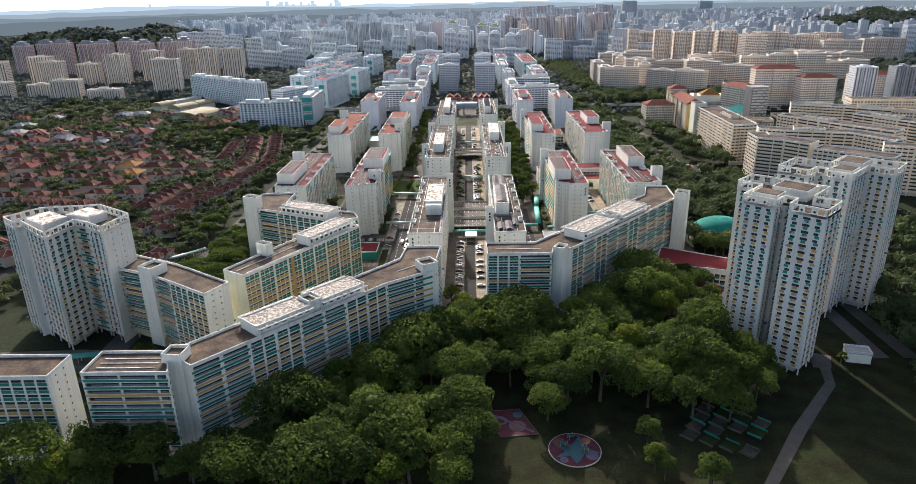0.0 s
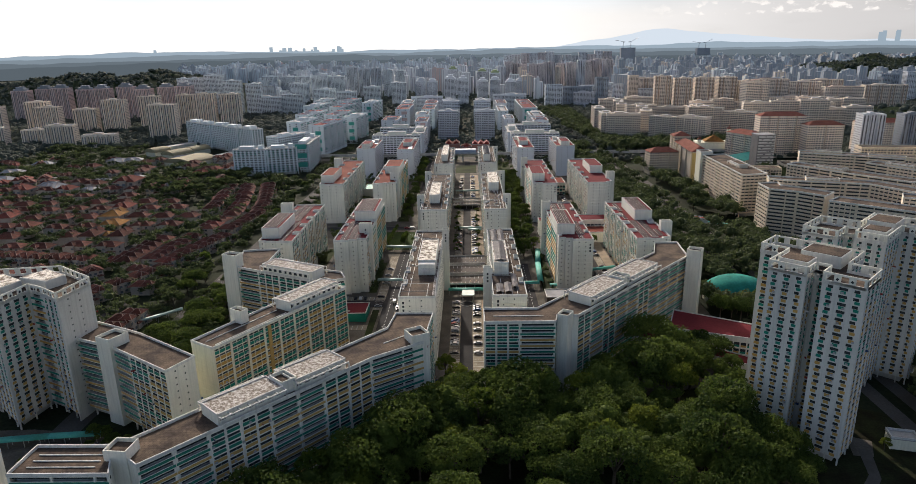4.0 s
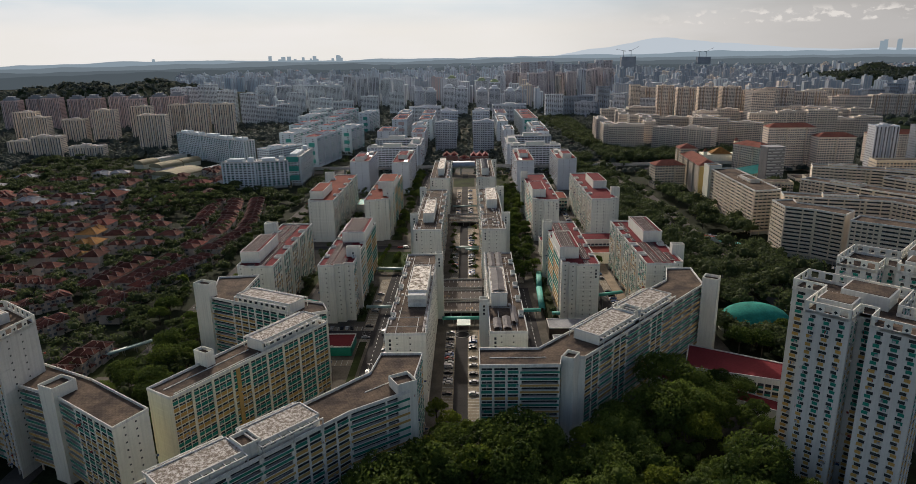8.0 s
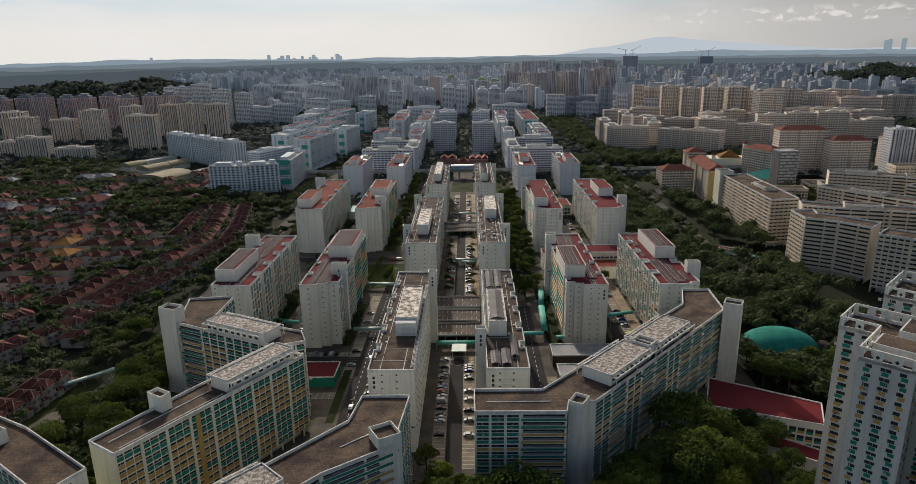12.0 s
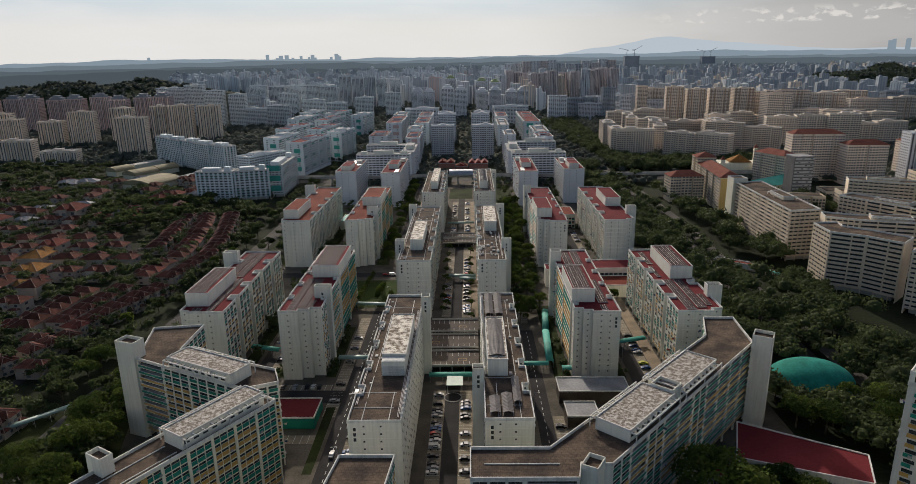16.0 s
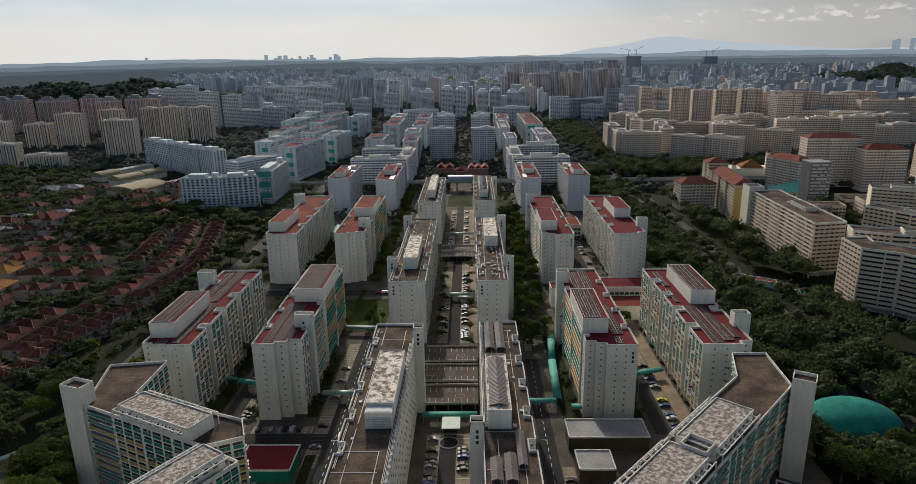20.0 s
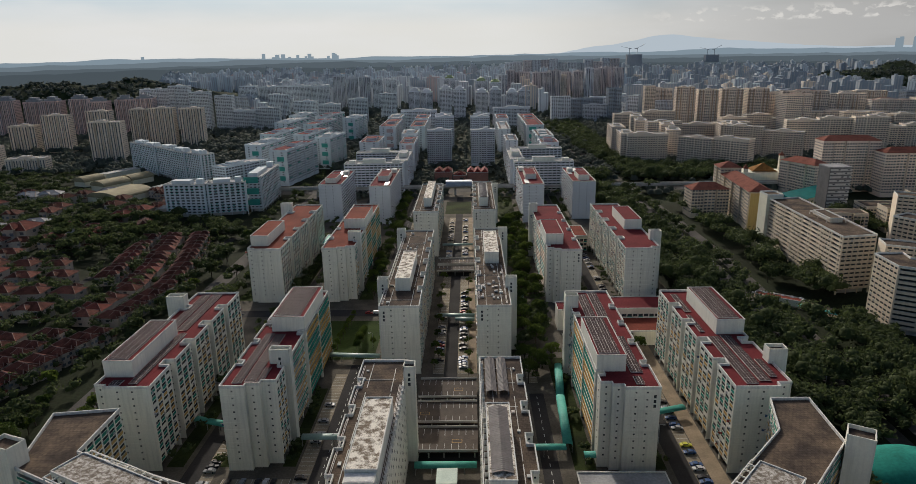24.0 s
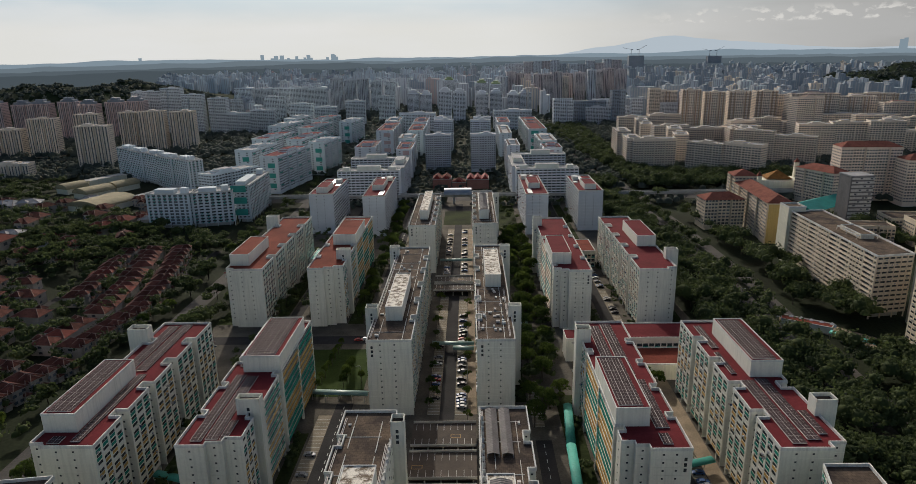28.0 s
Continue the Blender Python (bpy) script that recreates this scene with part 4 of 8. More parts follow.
def mid_slab(x0, y0, x1, y1, styles, roof, rooms, seed, label=WN, strips=()):
    """A slab block with open bays, its plant rooms (x0, y0, x1, y1 each) and pale module strips on the roof."""
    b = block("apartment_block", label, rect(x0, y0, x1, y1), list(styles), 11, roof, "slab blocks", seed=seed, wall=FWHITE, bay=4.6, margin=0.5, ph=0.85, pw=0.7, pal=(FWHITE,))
    for k, q in enumerate(rooms):
        rooftop(b, *q, ROOF, ROOF + (4.6 if k == 0 else 3.2), roof if k == 0 else PALE)
    for q in strips:
        g = Geo()
        g.box(q[0], q[1], ROOF + 0.2, q[2], q[3], ROOF + 0.5)
        g.part("module_strip", METAL, b, "pale strip of roof modules")
    return b


CROSS = "white cross slab with open bays beside the railway"
for sx in (-1, 1):
    def sided(x0, y0, x1, y1, sx=sx):
        return (x0, y0, x1, y1) if sx > 0 else (-x1, y0, -x0, y1)
    mid_slab(*sided(105.5, 791, 126.5, 865), "sbwb", RED, [sided(112, 800, 122, 826), sided(108, 842, 113, 852)], 101 + sx, strips=[sided(107, 830, 111, 838), sided(114, 830, 118, 862)])
    mid_slab(*sided(59.5, 780, 78.5, 872), "sbwb", RED, [sided(64, 808, 74, 840), sided(61, 850, 66, 860)], 103 + sx, strips=[sided(62, 786, 66, 804), sided(70, 846, 73, 868)])
    mid_slab(*sided(60, 905, 124, 921), "bwbw", GREYROOF, [sided(80, 908, 104, 917), sided(64, 909, 72, 916), sided(112, 909, 119, 916)], 105 + sx, CROSS)
    mid_slab(*sided(57, 922, 72, 1000), "wbwb", GREYROOF, [sided(60, 950, 69, 978)], 107 + sx)
    mid_slab(*sided(62, 1002 if sx > 0 else 986, 124, 1018 if sx > 0 else 1002), "bwbw", GREYROOF, [sided(84, 1005, 106, 1014) if sx > 0 else sided(84, 989, 106, 998)], 109 + sx, CROSS)
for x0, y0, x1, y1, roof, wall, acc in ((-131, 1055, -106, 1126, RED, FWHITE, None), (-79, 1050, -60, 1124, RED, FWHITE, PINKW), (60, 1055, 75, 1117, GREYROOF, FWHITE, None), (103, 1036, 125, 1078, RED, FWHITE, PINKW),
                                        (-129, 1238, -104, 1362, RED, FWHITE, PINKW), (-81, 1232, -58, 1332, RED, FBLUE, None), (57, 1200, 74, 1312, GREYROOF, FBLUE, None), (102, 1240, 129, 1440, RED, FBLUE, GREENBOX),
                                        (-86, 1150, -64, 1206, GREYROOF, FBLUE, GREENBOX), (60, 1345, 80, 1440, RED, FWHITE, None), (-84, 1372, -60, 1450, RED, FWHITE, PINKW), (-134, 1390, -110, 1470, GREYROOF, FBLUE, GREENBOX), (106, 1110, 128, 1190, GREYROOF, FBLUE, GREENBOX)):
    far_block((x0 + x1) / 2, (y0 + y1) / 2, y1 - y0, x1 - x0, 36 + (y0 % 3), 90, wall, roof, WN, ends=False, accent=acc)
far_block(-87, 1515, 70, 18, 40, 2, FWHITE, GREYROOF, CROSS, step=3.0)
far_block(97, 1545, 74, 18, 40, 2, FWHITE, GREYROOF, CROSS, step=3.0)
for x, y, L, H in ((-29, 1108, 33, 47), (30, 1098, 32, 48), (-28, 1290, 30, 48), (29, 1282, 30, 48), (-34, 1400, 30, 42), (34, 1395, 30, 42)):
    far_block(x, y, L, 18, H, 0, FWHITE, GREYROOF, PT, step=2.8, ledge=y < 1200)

# tall green-topped towers closing the axis, with clusters behind
for cx, cy, L, H in ((-40, 1715, 27, 69), (-9, 1722, 27, 66), (42, 1795, 28, 57), (74, 1800, 28, 60), (44, 1950, 30, 75), (80, 1955, 30, 71), (-128, 1935, 28, 54), (-97, 1940, 28, 51), (120, 1890, 28, 50), (150, 1895, 28, 53), (-40, 2020, 30, 80)):
    far_block(cx, cy, L, 30, H, 0, FWHITE, MOSS, "tall white tower with green stepped top", step=3.0, crown=MOSS if H > 70 else FWHITE)

# pale and rose towers massed east of the axis, taller slabs behind
FROSE = mat("pale_rose_paint", (0.62, 0.56, 0.55), 0.9, 0.06, 0.02, 0.3, rnd=0.12, spec=0.12)
rng = random.Random(41)
for i in range(15):
    x, y = 106 + i * 23.5, 2110 + rng.uniform(-60, 70)
    far_block(x, y, rng.uniform(22, 30), 22, 97 * rng.uniform(0.84, 1.04), rng.uniform(-8, 8), rng.choice((FROSE, FROSE, FWHITE, FBEIGE)), GREYROOF, "pale rose and white tower in the distance", ribs=i % 2 == 0, step=4.0)
for i in range(13):
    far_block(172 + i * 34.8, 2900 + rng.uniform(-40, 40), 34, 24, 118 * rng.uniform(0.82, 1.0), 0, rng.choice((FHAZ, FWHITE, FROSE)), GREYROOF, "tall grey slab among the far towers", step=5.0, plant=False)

# left: pink-grey row, beige towers, white school-side blocks
for cx, cy, L, H, rot in ((-664, 1282, 42, 60, 8), (-612, 1318, 38, 63, 8), (-527, 1180, 46, 58, 8), (-548, 1335, 36, 64, 8), (-506, 1322, 38, 66, 8), (-462, 1335, 38, 64, 8), (-716, 1275, 40, 45, 8), (-590, 1085, 50, 20, 8), (-660, 1100, 44, 34, 8), (-765, 1240, 42, 52, 8), (-720, 1130, 44, 24, 8), (-815, 1290, 40, 58, 8), (-800, 1130, 50, 28, 8), (-870, 1240, 40, 54, 8)):
    far_block(cx, cy, L, 20, H, rot, FBEIGE, None, "beige residential tower with vertical bays", ribs=True, step=4.0)
for i in range(9):
    far_block(-975 + i * 45, 1490 + (i % 2) * 14, 34, 24, 68 + (i % 3) * 2, 4, FPINK, FGREY, "pink-grey tower with blue-grey stepped roof", ribs=True, step=4.0, plant=False, crown=FGREY)
far_block(-236, 905, 60, 20, 38, 60, FBLUE, GREYROOF, "white block with projecting balconies near the school", step=3.4)
for cx, cy, L, rot in ((-252, 1050, 70, 80), (-205, 1010, 90, 80), (-265, 1170, 90, 80), (-215, 1160, 90, 80), (-290, 1330, 90, 80), (-235, 1300, 90, 80), (-300, 1450, 80, 80), (-245, 1430, 90, 80), (-180, 1110, 60, 80), (-190, 1380, 70, 80)):
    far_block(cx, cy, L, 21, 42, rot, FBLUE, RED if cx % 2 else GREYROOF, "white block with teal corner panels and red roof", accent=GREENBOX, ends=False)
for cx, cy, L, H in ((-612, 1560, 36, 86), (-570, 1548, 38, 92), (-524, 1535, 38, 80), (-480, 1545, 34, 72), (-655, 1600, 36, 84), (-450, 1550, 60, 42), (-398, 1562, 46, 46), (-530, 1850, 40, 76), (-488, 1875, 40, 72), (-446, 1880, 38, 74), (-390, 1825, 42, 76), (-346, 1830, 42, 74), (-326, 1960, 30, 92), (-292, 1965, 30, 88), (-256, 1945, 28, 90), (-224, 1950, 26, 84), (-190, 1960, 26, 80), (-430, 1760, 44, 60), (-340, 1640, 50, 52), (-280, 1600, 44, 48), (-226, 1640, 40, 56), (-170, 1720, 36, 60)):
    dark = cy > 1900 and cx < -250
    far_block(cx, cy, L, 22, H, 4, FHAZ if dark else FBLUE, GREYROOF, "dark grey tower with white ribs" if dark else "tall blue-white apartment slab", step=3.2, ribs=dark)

for k, (p, u, L, D, n) in enumerate((((-281, 815), -2, 40, 19, 10), ((-240, 816), 16, 36, 19, 10), ((-193, 835), 92, 74, 13, 11), ((-454, 1098), -41, 40, 18, 12), ((-425.5, 1070), -41, 40, 18, 12), ((-393.5, 1045.5), -41, 40, 18, 12), ((-365, 1017), -41, 40, 18, 12), ((-333, 993), -41, 36, 18, 12))):
    q = strip(p, u, L, D)
    b = block("apartment_block", "white block with projecting balconies near the school", q, ["b", "b", "b", "b"], n, GREYROOF, "school-side blocks", seed=60 + k, wall=FBLUE, bay=4.8, margin=0.9, ph=1.0, pw=0.5, pal=(GREENBOX, FBLUE))
    g = Geo()
    a, z = radians(u), VOID + n * FH
    M = pose(p[0], p[1], 0, 0, 0, u)
    g.box(6, 5, z, L * 0.6, 14, z + 3.6, 0, M)
    g.part("plant_room", FBLUE, b)
    g = Geo()
    g.box(L - 10, 5, z, L - 4, 11, z + 5.0, 0, M)
    g.part("tank_room", FBLUE, b)
    if k == 2:
        for z0 in (7, 18, 29):
            g = Geo()
            g.box(-0.5, 3, z0, -0.1, 17, z0 + 6, 0, M)
            g.part("wall_panel", GREENBOX, b, "teal wall panel")

# right: beige estate
BG = "beige slab block with rows of windows across the road"
for cx, cy, L, D, H, rot in ((228, 1140, 104, 18, 40, 86), (249, 1090, 54, 18, 40, 0), (323, 1042, 90, 18, 40, -45), (300, 1150, 80, 18, 41, 78), (418, 1120, 100, 18, 40, -32), (530, 1150, 130, 18, 50, -12), (400, 1190, 80, 18, 40, 80), (512, 1190, 90, 18, 40, 76), (370, 1250, 160, 18, 36, 2), (480, 1290, 120, 18, 40, 0), (560, 1330, 90, 18, 42, 78), (650, 1185, 90, 18, 36, -6), (620, 1270, 110, 18, 36, -4), (700, 1330, 120, 18, 38, -6), (300, 1330, 80, 18, 36, 80), (330, 1420, 110, 18, 36, 0)):
    n = max(1, round(L / 46))
    for k in range(n):
        d = (k - (n - 1) / 2) * L / n
        a = radians(rot)
        o = (0, 5, -4)[k % 3] if n > 1 else 0
        far_block(cx + d * math.cos(a) - o * math.sin(a), cy + d * math.sin(a) + o * math.cos(a), L / n, D, H + (0, 3, -2)[(k + int(cx)) % 3], rot, FBEIGE, GREYROOF, BG, step=3.3, ledge=True)
for cx, cy, L, H, rot in ((282, 1642, 54, 36, 2), (340, 1650, 70, 35, 6), (262, 1700, 100, 36, 86), (330, 1712, 110, 40, 4), (420, 1690, 80, 38, -6), (470, 1740, 70, 42, -6)):
    far_block(cx, cy, L, 18, H, rot, FWHITE, GREYROOF, "white slab block beside the wooded rise", step=3.2)
for cx, cy, L, H, rd in ((416, 1462, 40, 72, 0), (460, 1474, 42, 70, 0), (508, 1462, 46, 70, 0), (557, 1472, 46, 67, 0), (606, 1455, 44, 66, 0), (527, 1256, 50, 70, 1), (492, 1670, 64, 60, 0), (533, 1605, 58, 56, 0), (580, 1525, 90, 60, 0), (628, 1430, 88, 66, 1), (660, 1385, 160, 38, 0), (700, 1450, 80, 60, 0), (760, 1400, 80, 52, 1), (800, 1560, 90, 54, 0), (440, 1720, 60, 56, 0), (880, 1460, 90, 50, 0)):
    far_block(cx, cy + (cx % 5) * 6, L - 7, 22, H + (cx % 3) * 3, (cx % 4 - 1.5) * 5, FBEIGE, TILE if rd else GREYROOF, "tall beige block with stepped roofline", step=3.4, bays=FTAN if cy > 1400 else None)
for cx, cy, L, H, rot in ((411, 903, 57, 54, -5), (452, 874, 44, 45, -3), (360, 884, 44, 34, -69), (540, 900, 60, 44, -8)):
    far_block(cx, cy, L, 20, H, rot, FBEIGE, TILE, "beige block with terracotta hipped roof", hip=True, step=3.0)
for cx, cy, L, H, rot in ((230, 800, 34, 26, 2), (260, 786, 86, 33, 85), (263, 838, 20, 39, 85)):
    b = far_block(cx, cy, L, 19, H, rot, BEIGE, TILE, "beige corner block with terracotta hipped roof", hip=True, step=3.0)
    if cx == 260:
        g = Geo()
        g.box(L / 2 + 0.1, -9.5, 0, L / 2 + 0.35, 2.0, H - 1)
        g.part("end_panel", OCHRE, b, "yellow ochre end wall")
BEIGES = "beige slab block with banded windows and brown roof"
for k, (poly, st, cuts, n) in enumerate((
        ([(239, 590), (262, 594), (265, 700), (242, 698)], "bbwc", (3, "cbcbccbc"), 12),
        ([(237, 533), (253.5, 522), (266, 506), (279, 518), (266, 535), (252, 547), (254, 557), (238, 556)], "ccwbbbsb", None, 12),
        ([(261, 491), (300, 455), (313, 468), (275, 504)], "cbbw", (0, "bcc"), 12),
        ([(254, 572), (272, 562), (306, 551), (322, 545), (336, 515), (350, 522), (334, 556), (312, 568), (276, 577), (258, 586)], "bccbcbbbbw", None, 12),
        ([(300, 640), (332, 586), (358, 550), (372, 560), (346, 596), (314, 648)], "ccbbbw", (0, "bcc"), 12),
        ([(342, 703), (385, 680), (419, 656), (428, 669), (392, 694), (348, 718)], "bcbbbw", None, 12),
        ([(318, 498), (372, 470), (379, 484), (326, 512)], "cbbw", (0, "bcc"), 12),
        ([(372, 640), (402, 585), (416, 593), (387, 648)], "cbbw", (0, "cbc"), 12),
        ([(392, 545), (440, 515), (448, 528), (400, 558)], "cbbw", (0, "ccb"), 12))):
    st = list(st)
    if cuts:
        poly, st = split(poly, st, *cuts)
    b = block("apartment_block", BEIGES, poly, st, n, BROWN, "beige slabs", seed=80 + k, wall=BEIGE, pal=(BEIGE,), bay=3.7, margin=0.42, ph=1.15, pw=0.9)
    z = VOID + n * FH + 0.06
    if k in (0, 3, 4, 5, 7):
        u = {0: 88.5, 3: -20, 4: -59, 5: -28, 7: -61}[k]
        a = {0: (258, 626), 3: (280, 563.5), 4: (316, 620), 5: (356, 701), 7: (384, 628)}[k]
        long_plant(b, a, u, 24, 8, z, z + 2.8, BROWN, BEIGE, "raised beige plant storey")
block("apartment_block", "pale stair tower at the end of a beige slab", rect(240, 698, 252, 712), list("wwww"), 13, BROWN, "beige slabs", wall=CREAM, seed=95)
for cx, cy, L, D, H, rot in ((450, 660, 110, 18, 37, -30), (470, 740, 90, 18, 36, -8), (470, 560, 80, 18, 38, -35), (520, 640, 110, 18, 38, -25)):
    far_block(cx, cy, L, D, H, rot, BEIGE, BROWN, BEIGES, step=2.9, plant=False, group="beige slabs", ledge=True)
for cx, cy, L, D, H, rot in ((395, 775, 70, 26, 13, -8), (450, 800, 60, 24, 17, -8), (395, 735, 80, 18, 20, -8), (520, 770, 90, 20, 24, -8), (310, 742, 60, 16, 16, -8), (560, 700, 110, 20, 30, -8)):
    far_block(cx, cy, L, D, H, rot, BEIGE, BROWN, "low beige block with brown roof behind the market", step=2.9, plant=False, group="beige slabs")
far_block(503, 862, 26, 20, 58, -8, FWHITE, GREYROOF, "tall grey and white tower with dark glass", ribs=True)
far_block(538, 838, 26, 20, 60, -8, FGREY, GREYROOF, "tall dark tower with white ribs", ribs=True)
BANDG = mat("dark_grey_render", (0.20, 0.195, 0.195), 0.9, 0.12, 0.1, 1.0, streak=0.15, spec=0.1)
top = thing("banded_tower", "dark grey tower banded with pale wall strips", "tower", m=pose(351, 811, 0, 0, 0, 2))
g = Geo()
g.box(-10, -9, 0, 10, 9, 42)
g.part("wall", BANDG, top)
for f in range(11):
    z = 5.2 + f * 3.4
    g = Geo()
    g.box(-9.2, -9.35, z, 10.3, -8.9, z + 1.9)
    g.part("wall_band", PALE, top)
    g = Geo()
    for x in (-6 + (f % 3) * 3.6, 6.5 - (f % 2) * 2.4):
        g.box(x, -9.42, z + 0.5, x + 2.0, -9.3, z + 1.7)
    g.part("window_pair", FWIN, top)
g = Geo()
g.box(-10.3, -9.3, 42, 10.3, 9.3, 43)
g.part("roof_slab", GREYROOF, top)

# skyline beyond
# Distance haze is put into these three skyline paints.
FHAZE = mat("hazed_dim_grey", (0.31, 0.355, 0.40), 0.9, 0.06, 0.02, 0.3, spec=0.12)
FAIR = mat("hazed_skyline_white", (0.54, 0.60, 0.65), 0.9, 0.06, 0.02, 0.3, spec=0.12)
FSTRIP = mat("hazed_bay_strip", (0.40, 0.42, 0.44), 0.9, 0.06, 0.02, 0.3)
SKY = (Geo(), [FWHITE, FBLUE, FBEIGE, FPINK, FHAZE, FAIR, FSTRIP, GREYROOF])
rng = random.Random(77)
y, count = 1640.0, 0
while y < 4350:
    x = -0.42 * y
    while x < 0.80 * y:
        w = rng.choice((22, 24, 28, 32, 40, 58, 70))
        x += w * 0.5
        H = rng.choice((52, 56, 60, 62, 66, 70, 76)) if w < 45 else rng.choice((34, 38, 42, 46))
        H *= (1.05 if abs(x - 120) < 350 else 0.92)
        park = 0.10 * y < x < 0.26 * y and 1750 < y < 2450
        clear = -430 < x < 160 and y < 2040 or 420 < x < 900 and y < 1760 or park or x < -0.30 * y and y < 2750 or (x > 0.5 * y and 2250 < y < 3000)
        if not clear and rng.random() < 0.92:
            warm = x > 0.08 * y and rng.random() < 0.16
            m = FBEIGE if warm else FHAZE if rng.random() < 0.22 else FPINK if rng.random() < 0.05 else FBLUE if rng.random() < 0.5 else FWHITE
            # eastern towers: cloud shade and haze painted as a darker blue-grey
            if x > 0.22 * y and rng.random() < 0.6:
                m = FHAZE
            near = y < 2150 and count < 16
            # farther whites swapped for the haze-tinted white
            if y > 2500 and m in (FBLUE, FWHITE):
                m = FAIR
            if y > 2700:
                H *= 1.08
            count += near
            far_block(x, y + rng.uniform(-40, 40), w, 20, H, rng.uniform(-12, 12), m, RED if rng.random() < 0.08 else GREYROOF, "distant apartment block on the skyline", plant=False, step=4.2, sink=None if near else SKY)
        x += w * 0.5 + rng.uniform(2, 26) * (y / 2400)
    y += 52 + (y - 1640) * 0.045
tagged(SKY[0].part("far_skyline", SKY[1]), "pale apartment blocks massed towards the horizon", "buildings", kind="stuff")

# ---- hills and the horizon ----
FOREST = mat("forest_canopy", (0.022, 0.036, 0.016), 0.95, 0.35, 0.03, 0.15, dark=(0.009, 0.016, 0.008), bump=1.0, spec=0.02)


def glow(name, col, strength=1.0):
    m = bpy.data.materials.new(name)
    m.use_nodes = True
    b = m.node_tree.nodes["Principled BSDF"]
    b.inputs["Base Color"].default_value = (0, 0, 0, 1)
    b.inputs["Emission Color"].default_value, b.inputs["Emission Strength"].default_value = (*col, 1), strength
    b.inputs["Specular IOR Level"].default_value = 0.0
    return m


def hill(name, x0, x1, y0, y1, zmax, material, nx=60, ny=24, seed=1.0, rough=0.5, base=-2.0, label="", lump=3.0, trees=0):
    """A wooded rise: highest along its middle, uneven, falling to the plain at its edges; tree crowns over it."""
    g = Geo()

    def height(u, v):
        x, y = x0 + (x1 - x0) * u, y0 + (y1 - y0) * v
        e = min(1, 5 * u, 5 * (1 - u)) * math.sin(math.pi * min(1, v * 0.9 + 0.02))
        h = 0.5 + 0.5 * noise.fractal(Vector((x * 0.0016 + seed, y * 0.0016, seed)), rough, 2.0, 4)
        return (x, y, base + zmax * e * max(0.1, h) * 1.5 + lump * noise.noise(Vector((x * 0.06, y * 0.06, seed))) * e)

    for j in range(ny + 1):
        for i in range(nx + 1):
            g.v.append(height(i / nx, j / ny))
    for j in range(ny):
        for i in range(nx):
            a = j * (nx + 1) + i
            g.f.append((a, a + 1, a + nx + 2, a + nx + 1))
            g.m.append(0)
    rt = random.Random(int(seed * 10))
    for _ in range(trees):
        p = height(rt.uniform(0.03, 0.97), rt.uniform(0.0, 0.72))
        r = rt.uniform(4.5, 8.5)
        FARC.append((p[0], p[1], p[2] + r * 0.3))
        FARR.append(r)
    ob = g.part(name, material)
    for p in ob.data.polygons:
        p.use_smooth = True
    return tagged(ob, label, "hill", kind="structure")


FARC, FARR = [], []
hill("ground_hill_1", -2500, -560, 1700, 2700, 88, FOREST, 110, 50, 3.1, label="dark wooded hill behind the beige towers", trees=6500)
hill("ground_hill_2", 240, 700, 1900, 2400, 34, FOREST, 70, 40, 7.7, label="low wooded rise between the towers", trees=900)
hill("ground_hill_3", 1050, 2400, 2250, 2900, 70, FOREST, 70, 30, 9.2, label="wooded rise on the far side of the beige estate", trees=1600)
hill("ground_hill_4", 640, 900, 1180, 1420, 24, FOREST, 30, 20, 4.4, label="wooded knoll beside the beige estate", trees=260)
# Emission tones hold the haze over the far woods, ridges and mountain.
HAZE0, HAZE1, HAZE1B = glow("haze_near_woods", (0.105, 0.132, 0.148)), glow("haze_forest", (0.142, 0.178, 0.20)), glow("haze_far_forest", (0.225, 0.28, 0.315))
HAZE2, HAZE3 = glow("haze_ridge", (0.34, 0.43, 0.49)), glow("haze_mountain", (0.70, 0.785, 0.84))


def ridge(name, dist, heights, material, seed, label, a0=-50, a1=52, n=220):
    """A backdrop ridge at a constant distance from the middle of the walk; heights(angle) in metres."""
    g = Geo()
    for k in range(n + 1):
        a = radians(a0 + (a1 - a0) * k / n)
        x, y = 7 + dist * math.sin(a), 110 + dist * math.cos(a)
        h = heights(math.degrees(a)) + 9 * noise.fractal(Vector((k * 0.09 + seed, seed, 0)), 0.6, 2.0, 4)
        g.v += [(x, y, -5), (x, y, h), (x * 1.01, y * 1.01, -5)]
    for k in range(n):
        a = 3 * k
        g.f += [(a, a + 3, a + 4, a + 1), (a + 1, a + 4, a + 5, a + 2)]
        g.m += [0, 0]
    tagged(g.part(name, material), label, "distance", kind="structure")


def bell(a, c, w):
    return math.exp(-((a - c) / w) ** 2)


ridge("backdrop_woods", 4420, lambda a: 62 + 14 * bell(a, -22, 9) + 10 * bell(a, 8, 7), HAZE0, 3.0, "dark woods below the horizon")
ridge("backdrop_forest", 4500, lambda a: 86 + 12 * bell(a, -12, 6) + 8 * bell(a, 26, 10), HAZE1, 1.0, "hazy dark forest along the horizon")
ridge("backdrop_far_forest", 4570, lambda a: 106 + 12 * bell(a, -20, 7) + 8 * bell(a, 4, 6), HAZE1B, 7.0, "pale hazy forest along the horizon")
